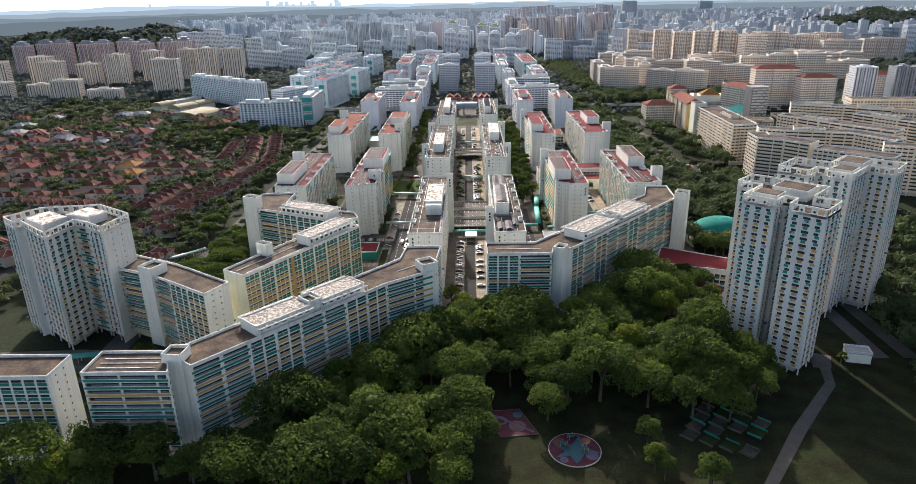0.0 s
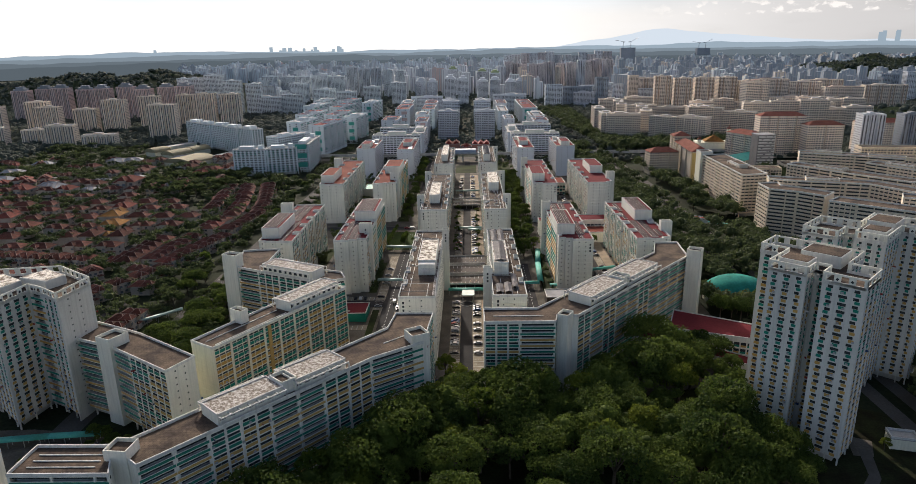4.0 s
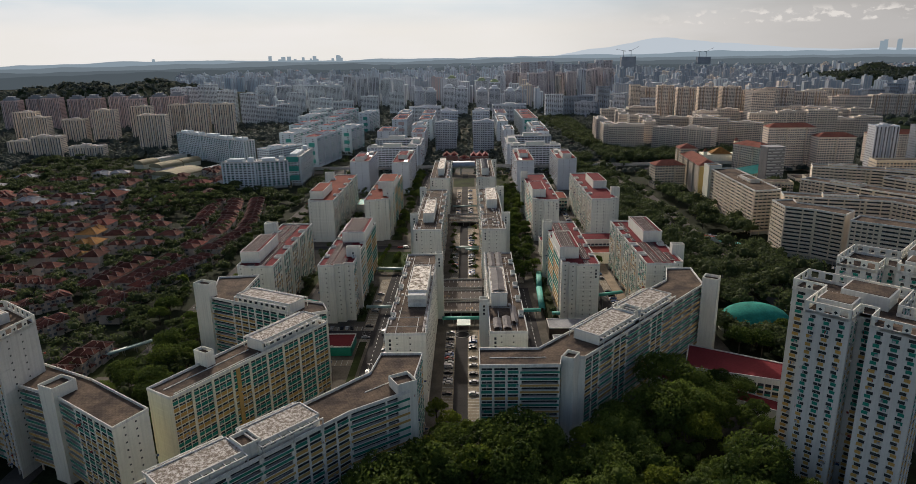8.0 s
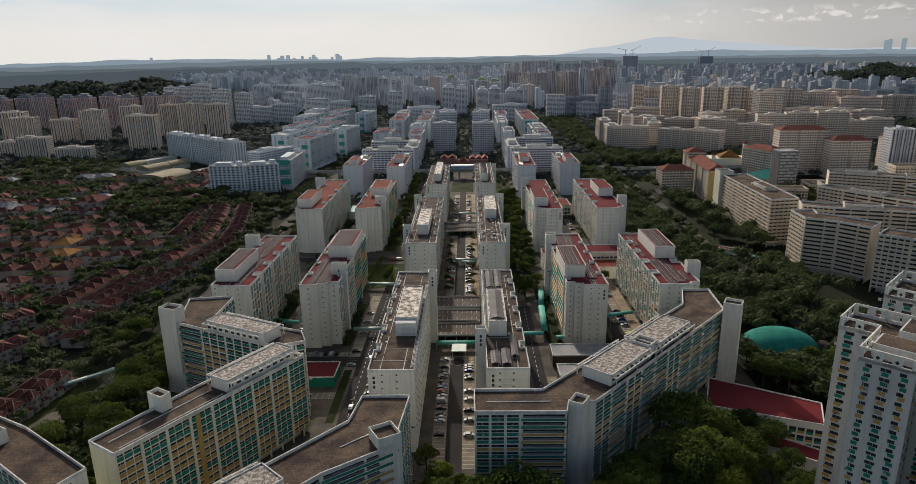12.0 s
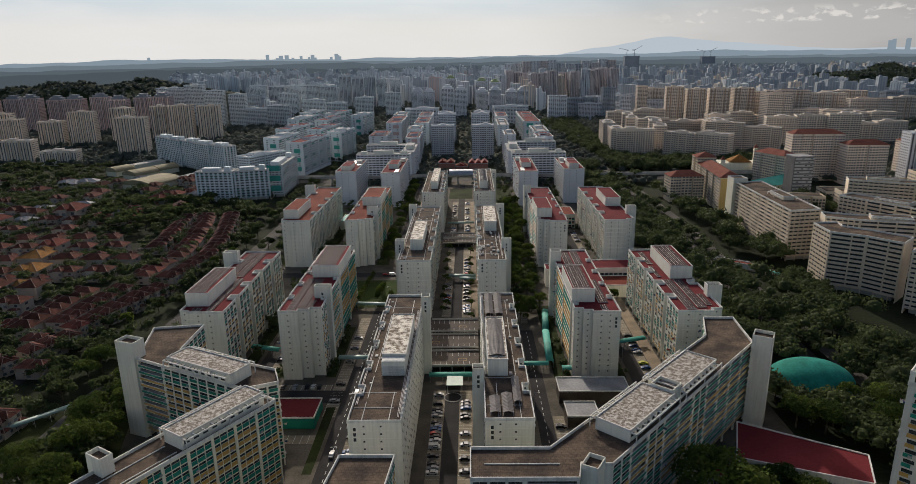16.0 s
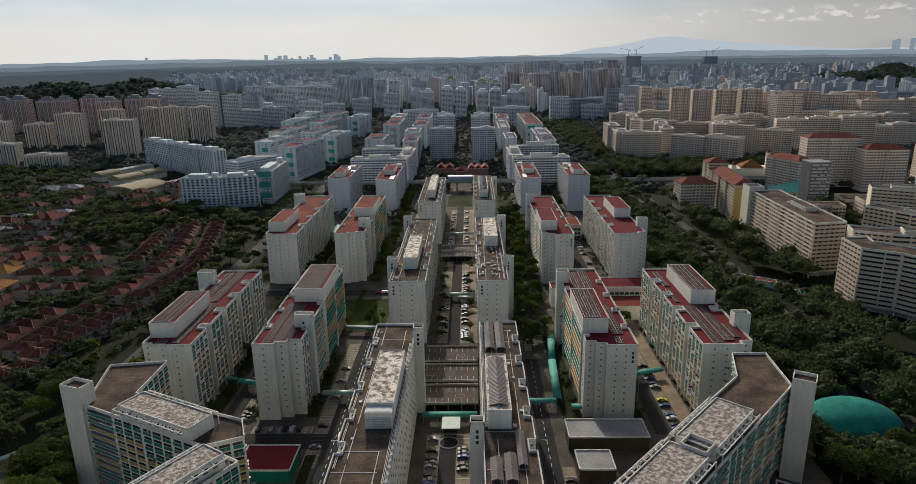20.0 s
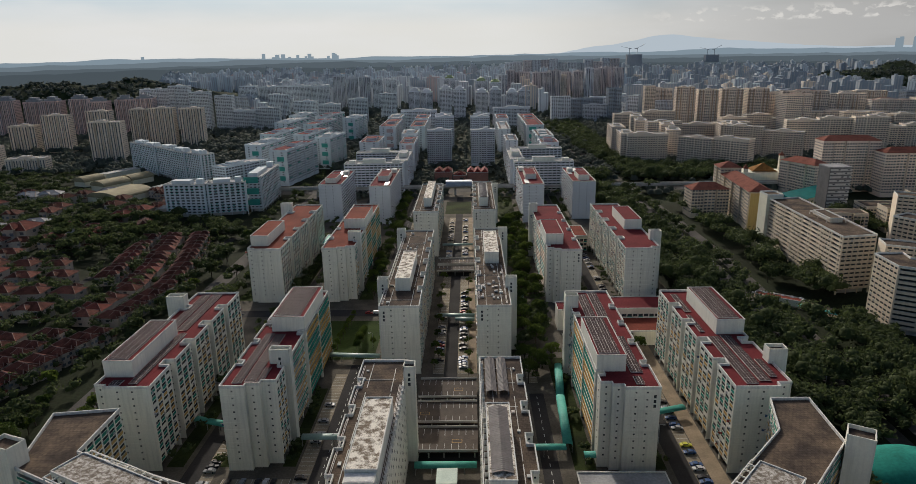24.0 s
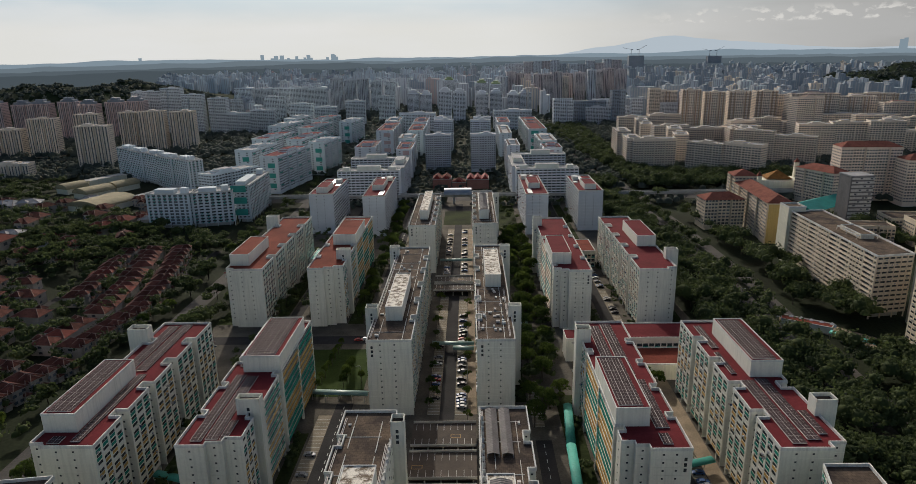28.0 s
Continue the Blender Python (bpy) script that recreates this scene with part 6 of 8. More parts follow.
HROOF3 = mat("bright_red_roof_tiles", (0.18, 0.055, 0.042), 0.95, 0.2, 0.3, 1.6, rnd=0.2, spec=0.06)


def hip_roof(L, D, z, h, over=0.7):
    g = Geo()
    a, b = L / 2 + over, D / 2 + over
    k = min(a, b)
    rx, ry = a - k + 0.2, b - k + 0.2
    g.v = [(-a, -b, z), (a, -b, z), (a, b, z), (-a, b, z), (-rx, -ry, z + h), (rx, ry, z + h)]
    if rx >= ry:
        g.f = [(0, 1, 5, 4), (1, 2, 5), (2, 3, 4, 5), (3, 0, 4), (3, 2, 1, 0)]
    else:
        g.f = [(0, 1, 4), (1, 2, 5, 4), (2, 3, 5), (3, 0, 4, 5), (3, 2, 1, 0)]
    g.m = [0] * 5
    for i, j in ((0, 4), (3, 4), (1, 5), (2, 5), (4, 5)) if rx >= ry else ((0, 4), (1, 4), (2, 5), (3, 5), (4, 5)):
        p, q = Vector(g.v[i]), Vector(g.v[j])
        sd = (q - p).cross(Vector((0, 0, 1))).normalized() * 0.16
        up = Vector((0, 0, 0.1))
        n = len(g.v)
        g.v += [p - sd, q - sd, q + up * 1.6, p + up * 1.6, p + sd, q + sd]
        g.f += [(n, n + 1, n + 2, n + 3), (n + 3, n + 2, n + 5, n + 4)]
        g.m += [1, 1]
    return g


def house(x, y, rot, L, D, roof, label, storeys=2, wing=0.42):
    """A tiled house: main block under a hipped roof, a cross wing with its own hip, a porch and a white eaves board."""
    top = thing("house", label, "house", "terrace houses", m=pose(x, y, 0, 0, 0, rot))
    H = 3.1 * storeys
    wl, wd = L * wing, D * 0.5
    g = Geo()
    g.box(-L / 2, -D / 2, 0, L / 2, D / 2, H)
    g.box(-L * 0.12 - wl / 2, -D / 2 - 1.6, 0, -L * 0.12 + wl / 2, -D / 2, H + 0.9)
    g.box(L * 0.12, -D / 2 - 2.4, 0, L * 0.45, -D / 2, 3.0)
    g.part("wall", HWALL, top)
    hip_roof(L, D, H, 2.7).part("roof", [roof, HCAP], top, kind="stuff")
    q = hip_roof(wl, wd, H + 0.9, 2.1, 0.5)
    q.v = [(a - L * 0.12, b - D / 2 + wd / 2 - 1.6, c) for a, b, c in q.v]
    q.part("wing_roof", [roof, HCAP], top, kind="stuff")
    q = hip_roof(L * 0.36, 2.8, 3.0, 0.9, 0.3)
    q.v = [(a + L * 0.29, b - D / 2 - 1.3, c) for a, b, c in q.v]
    q.part("porch_roof", [roof, HCAP], top, kind="stuff")
    g = Geo()
    for f in range(storeys):
        for k in (-0.32, 0.0, 0.32):
            o = 1.6 if abs(k + 0.12) < wing / 2 else 0.0
            g.box(L * k - 0.8, -D / 2 - o - 0.06, f * 3.1 + 1.0, L * k + 0.8, -D / 2 - o + 0.02, f * 3.1 + 2.3)
        for s in (-1, 1):
            g.box(s * (L / 2 + 0.03) - 0.03, -1.5, f * 3.1 + 1.0, s * (L / 2 + 0.03) + 0.03, 0.5, f * 3.1 + 2.2)
    g.part("windows", FWIN, top, kind="stuff")
    return top


HP = [house(-205, 420, 90, 8.5, 12, HROOF, "two-storey terrace house with brown-red hipped roof"),
      house(-225, 452, 90, 9.5, 11, HROOF, "cream semi-detached house with dark red tiled roof"),
      house(-246, 470, -90, 10, 12, HROOF3, "semi-detached house with bright red tiled roof"),
      house(-292, 540, -90, 12, 12, HROOF2, "detached house with orange tiled roof"),
      house(-330, 560, 0, 15, 10, HROOF, "broad detached house with dark brown tiled roof", 2, 0.36)]
rng = random.Random(12)
# terraces along the near streets, then rows of paired houses among gardens


def terrace(pts, turn=0, pitch=9.2, gap=0.16, kinds=(0, 0, 1)):
    """Joined houses along a bent line, stepping a little and broken now and then."""
    k, d = rng.choice(kinds), 0.0
    for p, q in zip(pts, pts[1:]):
        p, q = Vector(p), Vector(q)
        u, L = math.degrees(math.atan2(q.y - p.y, q.x - p.x)), (q - p).length
        while d < L:
            c = p.lerp(q, d / L)
            copy_thing(HP[2 if rng.random() < 0.07 else k], pose(c.x + rng.uniform(-0.5, 0.5), c.y, 0, 0, 0, u + turn + rng.uniform(-5, 5)) @ Matrix.Scale(rng.uniform(1.0, 1.14), 4))
            d += pitch
            if rng.random() < gap:
                d += 6
                k = rng.choice(kinds)
        d -= L


for pts, turn in (([(-256, 352), (-240, 392), (-221, 428), (-205, 461)], 0), ([(-211, 469), (-200, 506), (-192, 534)], 0),
                  ([(-300, 392), (-274, 426), (-248, 455)], 0), ([(-240, 468), (-236, 524)], 180), ([(-224, 476), (-217, 530)], 0),
                  ([(-345, 486), (-316, 482), (-272, 474)], 0), ([(-340, 445), (-300, 440), (-288, 455)], 0), ([(-282, 372), (-262, 400)], 180),
                  ([(-196, 552), (-188, 600), (-196, 650), (-216, 733)], 0), ([(-214, 556), (-208, 604), (-216, 650), (-236, 733)], 180), ([(-238, 625), (-256, 733)], 0),
                  ([(-330, 400), (-372, 420)], 180), ([(-192, 335), (-188, 372)], 0)):
    terrace(pts, turn)
for r, (y, xa, xb) in enumerate(((505, -420, -262), (531, -440, -256), (562, -450, -246), (593, -460, -238), (625, -470, -262), (650, -480, -276), (682, -490, -330), (455, -440, -352), (715, -500, -300))):
    x = xa + rng.uniform(0, 8)
    while x < xb:
        if rng.random() < 0.86:
            k = 3 if r in (2, 3) and -322 < x < -270 and rng.random() < 0.22 else rng.choice((4, 4, 1, 4)) if rng.random() < 0.9 else 2
            copy_thing(HP[k], pose(x, y + (x + 350) * 0.02 + rng.uniform(-2, 2), 0, 0, 0, rng.uniform(-6, 6) + (180 if r % 2 else 0)) @ Matrix.Scale(rng.uniform(1.1, 1.22) * (1.25 if k != 4 else 1.0), 4))
        x += rng.uniform(22, 26)
copy_thing(HP[2], pose(-370, 738, 0, 0, 0, 0) @ Matrix.Scale(2.0, 4))
HB = house(-420, 770, 0, 18, 12, GREYROOF, "large white villa with low grey roof", 2)
copy_thing(HB, pose(-494, 784, 0, 0, 0, 8))
copy_thing(HB, pose(-405, 722, 0, 0, 0, -20))
for k in range(62):
    copy_thing(HB if k % 5 == 0 else HP[(0, 1, 2, 4)[k % 4]], pose(-270 - rng.random() * 370, 725 + rng.random() * 200, 0, 0, 0, rng.uniform(-30, 30)) @ Matrix.Scale(rng.uniform(1.2, 1.5), 4))
thicket([(-180, 320), (-180, 760), (-560, 900), (-600, 700), (-480, 400), (-300, 300)], 7.8, 41, (2.0, 3.9), 0.78, (), 0.85, 0.12)
thicket([(-170, 720), (-300, 720), (-420, 760), (-600, 780), (-640, 1060), (-300, 1010), (-180, 800)], 8.4, 42, (2.2, 4.8), 0.68, [[(-290, 790), (-170, 790), (-170, 900), (-290, 900)], [(-345, 870), (-300, 850), (-300, 1000), (-470, 1040), (-480, 960)]], 0.9, 0.35)
plant(STREET[1:2], [(-260, 690), (-330, 690), (-340, 800), (-250, 790)], 16, 43, (1.0, 1.4), 0.9)
woods("green undergrowth and small trees in the park", PARKC, PARKR, 60000, 0.5, LEAF)
woods("dark green roadside and garden trees", WOODC, WOODR, 360000, 0.78, LEAF3)
woods("haze-greyed tree canopy between the distant blocks", FARC, FARR, 150000, 1.6, LEAF4)

for x, y, q in ((147, 386, 0.9), (155, 377, 1.1), (166, 375, 1.0), (177, 380, 1.1), (186, 390, 0.9), (143, 400, 0.9), (150, 372, 0.8)):
    copy_thing(STREET[0], pose(x, y, 0, 0, 0, x * 9) @ Matrix.Scale(q, 4))

plant(PROTO[1:3], [(142, 366), (186, 362), (188, 384), (172, 384), (150, 386), (142, 392)], 8, 81, (0.55, 0.8), 0.9)
plant(PROTO[1:3] + STREET[1:2], [(-153, 342), (-131, 352), (-134, 408), (-150, 445), (-154, 400)], 8.5, 83, (0.7, 1.0), 1.0)
plant(STREET[1:2] + PROTO[2:3], [(-184, 400), (-172, 400), (-170, 450), (-184, 445)], 10, 84, (0.6, 0.9), 0.9)
plant(PROTO[:3], [(-160, 318), (-132, 296), (-131, 362), (-150, 384), (-156, 350)], 10, 82, (0.6, 0.9), 0.9)
for x, y, q in ((-140, 252, 0.55), (-134, 248, 0.5), (-127, 245, 0.55), (-121, 242, 0.5), (-146, 256, 0.45)):
    copy_thing(PROTO[1], pose(x, y, 0, 0, 0, x * 5) @ Matrix.Scale(q, 4))

# ---- streets, car parks and paths ----
BAYC = mat("bay_concrete", (0.29, 0.25, 0.185), 0.95, 0.2, 0.15, 1.5, spec=0.08)
KERB = mat("kerb_concrete", (0.34, 0.33, 0.30), 0.9, 0.15, 0.3, 2.0)
BRICKP = mat("brown_paving", (0.088, 0.068, 0.052), 0.9, 0.2, 0.2, 1.5)
TERRA = mat("tan_paving", (0.30, 0.23, 0.15), 0.9, 0.2, 0.15, 1.5)


def sheet(name, poly, z, material, label, category="road", thick=0.0):
    g = Geo()
    if thick:
        g.prism(poly, z - thick, z)
    else:
        g.face([(x, y, z) for x, y in poly])
    return tagged(g.part(name, material), label, category, kind="structure")


def road(name, x0, y0, x1, y1, label, z=0.06):
    return sheet(name, rect(x0, y0, x1, y1), z, ASPHALT, label)


sheet("pavement_estate", [(-100, 200), (140, 300), (140, 560), (132, 930), (-134, 930), (-138, 330), (-116, 300)], 0.03, PAVE, "pale paved ground round the slab blocks", "pavement")
road("road_axis", -1.5, 282, 5, 408, "asphalt lane between the central blocks")
road("road_axis_2", -1.5, 486, 5, 900, "asphalt lane between the central blocks", 0.065)
for k, (y0, y1) in enumerate(((308, 402), (490, 640), (660, 800))):
    for s, (xa, xb) in enumerate(((-7, -1.5), (5, 10.5))):
        sheet(f"pavement_bays_{k}{s}", rect(xa, y0, xb, y1), 0.07, BAYC, "concrete parking bays with white lines", "parking")
        g = Geo()
        for i in range(int((y1 - y0) / 2.6)):
            g.box(xa + 0.2, y0 + i * 2.6, 0.072, xb - 0.2, y0 + i * 2.6 + 0.16, 0.08)
        tagged(g.part("bay_lines", LINE), "white parking bay lines", "road marking", kind="stuff")
    sheet(f"pavement_walk_{k}", rect(10.7, y0, 14.6, y1), 0.12, TERRA, "tan paved footpath along the block", "pavement")
road("road_west", -48, 322, -40.5, 500, "asphalt lane beside the western central block", 0.075)
road("road_west_2", -48, 650, -41, 905, "asphalt lane beside the western central block", 0.075)
road("road_east", 38, 325, 44.5, 470, "asphalt lane beside the eastern central block", 0.075)
sheet("pavement_walk_east", rect(98.4, 402, 104.6, 520), 0.12, TERRA, "tan paved footpath beside the eastern slab block", "pavement")
road("road_inner_east", 86, 402, 93, 520, "asphalt lane between the eastern slabs", 0.075)
road("road_inner_west", -96, 400, -89, 575, "asphalt lane between the western slabs", 0.075)
road("road_forecourt", -104, 392, -48, 403, "asphalt lane before the western slab blocks", 0.08)
road("road_hall", -88, 322, -80, 392, "asphalt lane beside the low hall", 0.082)
for xa, xb, y0, y1, nx in ((-80, -55, 403.2, 408.5, 9), (-76, -50, 360, 366, 9)):
    sheet("pavement_bays_forecourt", rect(xa, y0, xb, y1), 0.086, BAYC, "concrete parking bays before the slab blocks", "parking")
    g = Geo()
    for i in range(nx + 1):
        g.box(xa + i * (xb - xa) / nx - 0.08, y0, 0.088, xa + i * (xb - xa) / nx + 0.08, y1, 0.096)
    tagged(g.part("bay_lines", LINE), "white parking bay lines", "road marking", kind="stuff")
sheet("ground_hall_lawn", [(-53, 340), (-49.5, 340), (-49.5, 388), (-53.5, 388)], 0.11, GRASS, "grass strip beside the low hall", "lawn")
road("road_cross", -134, 563, -34, 573, "asphalt cross street before the second row", 0.085)
road("road_inner_west_2", -96, 582, -89, 900, "asphalt lane between the western slabs", 0.075)
road("road_inner_east_2", 88, 570, 95, 900, "asphalt lane between the eastern slabs", 0.075)
for xa, xb, y0, y1 in ((-54, -48.2, 380, 490), (-40.3, -35.6, 322, 470), (-40.8, -36, 655, 800), (93.2, 98, 402, 520), (-88.8, -84, 402, 560), (44.8, 49.5, 330, 380), (95.4, 100, 572, 700), (38, 43, 480, 520)):
    sheet("pavement_bays", rect(xa, y0, xb, y1), 0.07, BAYC, "concrete parking bays with white lines", "parking")
    g = Geo()
    for i in range(int((y1 - y0) / 2.6)):
        g.box(xa + 0.2, y0 + i * 2.6, 0.072, xb - 0.2, y0 + i * 2.6 + 0.16, 0.08)
    tagged(g.part("bay_lines", LINE), "white parking bay lines", "road marking", kind="stuff")
g = Geo()
for x, y0, y1 in ((-44.2, 325, 498), (41.2, 330, 468), (-44.5, 655, 900)):
    y = y0
    while y < y1:
        g.box(x - 0.12, y, 0.08, x + 0.12, y + 2.2, 0.09)
        y += 5
tagged(g.part("lane_dashes", LINE), "white dashed lane lines", "road marking", kind="stuff")
sheet("ground_lawn", [(-77, 506), (-48.4, 506), (-48.4, 506.5), (-38, 506.5), (-38, 556), (-77, 556)], 0.10, mat("bright_lawn", (0.040, 0.062, 0.015), 0.95, 0.25, 0.08, 0.9, dark=(0.024, 0.040, 0.010), spec=0.05), "bright green lawn between slab blocks", "lawn")
sheet("ground_green", rect(-12, 815, 13, 868), 0.10, GRASS, "green lawn before the station", "lawn")
# Leaf-litter brown, taken darker still to carry the park's shade.
PARKG = mat("shaded_littered_lawn", (0.027, 0.034, 0.013), 0.95, 0.35, 0.12, 1.2, dark=(0.019, 0.017, 0.009), bump=0.4, spec=0.05)
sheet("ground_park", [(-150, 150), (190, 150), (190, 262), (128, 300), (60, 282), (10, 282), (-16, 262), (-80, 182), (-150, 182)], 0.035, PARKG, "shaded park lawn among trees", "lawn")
sheet("pavement_market", [(188, 588), (214, 560), (232, 542), (237, 556), (216, 580), (192, 596)], 0.05, TERRA, "tan paved yard round the market stalls", "pavement")
# the dual carriageways outside the estate
ROADM = mat("worn_asphalt", (0.098, 0.092, 0.084), 0.95, 0.2, 0.06, 1.2, spec=0.08)
for k, dx in enumerate((0, 13)):
    sheet(f"road_east_main_{k}", [(175 + dx, 250), (182 + dx, 250), (185 + dx, 520), (191 + dx, 680), (190 + dx, 800), (180 + dx, 1000), (158 + dx, 1500), (149 + dx, 1500), (171 + dx, 1000), (181 + dx, 800), (182 + dx, 680), (176 + dx, 520)], 0.06, ROADM, "asphalt dual carriageway lined by trees")
sheet("road_west_main", [(-168, 250), (-156, 250), (-155, 560), (-152, 800), (-152, 1200), (-164, 1200), (-164, 800), (-167, 560)], 0.06, ROADM, "asphalt road between houses and estate")
sheet("road_north", rect(-300, 915, 520, 935), 0.09, ROADM, "wide asphalt road crossing before the railway")
for r in range(5):
    x = -214 - r * 62
    sheet(f"road_house_{r}", [(x - 3, 320 + r * 8), (x + 3, 320 + r * 8), (x + 27, 740), (x + 21, 740)], 0.05, ASPHALT, "narrow asphalt lane between terrace houses")
sheet("ground_lawn_west", [(-190, 310), (-128, 284), (-126, 345), (-136, 380), (-150, 392), (-190, 372)], 0.045, mat("verge_grass", (0.044, 0.054, 0.018), 0.95, 0.3, 0.08, 0.9, dark=(0.024, 0.032, 0.011), spec=0.05), "grass verge with paths beside the road", "lawn")
for k, (x0, y0, x1, y1) in enumerate(((80, 413, 84, 506), (-104.5, 416, -98, 510), (-84, 416, -80, 510), (-60, 416, -55, 476), (50, 413, 58, 506), (32, 500, 37, 625), (-104, 590, -97, 706), (80, 582, 86, 696), (126.5, 412, 138, 508), (-136, 414, -127, 510), (127, 582, 134, 698), (-136, 590, -127, 708), (-59, 590, -50, 706), (38, 800, 55, 890), (-55, 720, -50, 890), (96, 720, 103, 890))):
    sheet(f"ground_verge_{k}", rect(x0, y0, x1, y1), 0.115, GRASS, "grass strip with hedges along a slab block", "lawn")
sheet("pavement_carpark_west", [(-182, 322), (-158, 330), (-150, 352), (-176, 350)], 0.05, PAVE, "paved service yard beside the trees", "pavement")

# park path, play areas, garden plots
sheet("pavement_path", [(90, 165), (94.5, 165), (122, 199), (148, 229), (154, 246), (150, 248), (145, 231.5), (118, 201.5)], 0.07, mat("path_concrete", (0.095, 0.085, 0.07), 0.9, 0.15, 0.2, 1.5), "grey concrete park path", "path")
sheet("pavement_court", [(146, 243), (153, 242), (158, 252), (150, 256)], 0.06, PAVE, "paved court at the foot of the towers", "pavement")
MAROON = mat("maroon_rubber", (0.075, 0.016, 0.026), 0.9, 0.15, 0.4, 3.0)
# Next three colours dimmed to hold the tree shade over the playgrounds.
MAUVE = mat("mauve_shaded_rubber", (0.105, 0.092, 0.14), 0.9, 0.15, 0.4, 3.0)
TURQ = mat("turquoise_shaded_rubber", (0.034, 0.10, 0.118), 0.9, 0.15, 0.4, 3.0)
ORANGE = mat("orange_shaded_rubber", (0.14, 0.066, 0.04), 0.9, 0.15, 0.4, 3.0)


def disc(cx, cy, r, n=28, sy=1.0):
    return [(cx + r * math.cos(6.2832 * k / n), cy + sy * r * math.sin(6.2832 * k / n)) for k in range(n)]


def layers(name, label, outer, kerb, fills):
    top = thing(name, label, "playground")
    g = Geo()
    g.prism(outer, 0, 0.35)
    g.part("kerb", kerb, top, "pale kerb")
    g = Geo()
    g.prism(inset(outer, 0.3), 0.3, 0.37)
    g.part("surface", MAROON, top, "maroon rubber surface")
    for k, (poly, m) in enumerate(fills):
        g = Geo()
        g.prism(poly, 0.33, 0.385 + 0.012 * k)
        g.part("inlay", m, top)
    return top


layers("playground", "round playground with star-shaped turquoise and maroon rubber floor", disc(37.5, 190, 9.2), KERB,
       [([(30.5, 186), (34, 189), (30, 194), (37, 192.5), (40, 197.5), (41.5, 191), (46, 188), (40.5, 187), (37, 182.5), (35.5, 186.5)], TURQ), (disc(32.5, 194.5, 2.2), ORANGE), (disc(43, 186.5, 2.2), MAUVE), (disc(42, 194.5, 1.8), ORANGE), (disc(33, 184.5, 1.5), MAUVE)])
layers("playground", "square play court with mauve rings on maroon rubber", [(6.5, 213), (12, 197), (26, 199), (20, 214.5)], PAVE,
       [(disc(12.5, 207, 2.6), MAUVE), (disc(12.5, 207, 1.6), MAROON), (disc(18.5, 203.5, 3.2), MAUVE), (disc(18.5, 203.5, 2.3), ORANGE), (disc(19, 210.5, 1.8), TURQ), ([(8, 211), (24, 199.5), (24.6, 200.3), (8.5, 212)], MAUVE)])
PLAYM = mat("play_frame_paint", (0.45, 0.28, 0.10), 0.6, 0.1)
for x, y in ((34, 192), (41, 189), (37, 196)):
    top = thing("climbing_frame", "small timber-coloured climbing frame on the round playground", "play frame", "play frames", m=pose(x, y, 0.38, 0, 0, x * 20))
    for sx in (-0.9, 0.9):
        for sy in (-0.7, 0.7):
            g = Geo()
            g.box(sx - 0.06, sy - 0.06, 0, sx + 0.06, sy + 0.06, 2.0)
            g.part("post", PLAYM, top)
    g = Geo()
    g.box(-1.1, -0.9, 1.2, 1.1, 0.9, 1.32)
    g.part("platform", TURQ, top)
    g = Geo()
    g.face([(1.1, -0.4, 1.25), (3.0, -0.4, 0.05), (3.0, 0.4, 0.05), (1.1, 0.4, 1.25)])
    g.face([(1.1, 0.4, 1.18), (3.0, 0.4, 0.0), (3.0, -0.4, 0.0), (1.1, -0.4, 1.18)])
    g.part("slide", ORANGE, top)
EARTH = mat("garden_soil", (0.075, 0.058, 0.042), 0.95, 0.3, 0.4, 3.0)
rng = random.Random(3)
for i in range(4):
    for j in range(4):
        u, w = i * 7.2, j * 6.4
        x, y = 80 + u * 0.80 + w * 0.55, 190 - u * 0.10 + w * 0.82 - u * 0.35 + 8
        if rng.random() < 0.85:
            top = thing("garden_plot", "fenced vegetable plot with dark soil and low beds", "garden plot", "garden plots", m=pose(x, y, 0.03, 0, 0, 45))
            g = Geo()
            g.box(-2.8, -2.4, 0, 2.8, 2.4, 0.18)
            g.part("bed", EARTH if rng.random() < 0.6 else GRASS, top)
            for s in (-2.85, 2.85):
                g = Geo()
                g.box(s - 0.05, -2.5, 0, s + 0.05, 2.5, 0.9)
                g.part("fence_board", PAVE if rng.random() < 0.7 else DEEPT, top)
top = thing("park_shed", "small pale service building with a framed roof tank", "shed", m=pose(167, 249, 0, 0, 0, -14) @ Matrix.Scale(0.78, 4))
g = Geo()
g.box(-6, -4, 0, 6, 4, 5.5)
g.part("wall", CREAM, top)
g = Geo()
g.box(-6.3, -4.3, 5.5, 6.3, 4.3, 5.9)
g.part("roof", CONC, top)
g = Geo()
for a in ((-6.2, -4.2, 6.2, -3.9), (-6.2, 3.9, 6.2, 4.2), (-6.2, -3.9, -5.9, 3.9), (5.9, -3.9, 6.2, 3.9)):
    g.box(a[0], a[1], 5.9, a[2], a[3], 7.0)
g.part("roof_rail", TRIM, top)

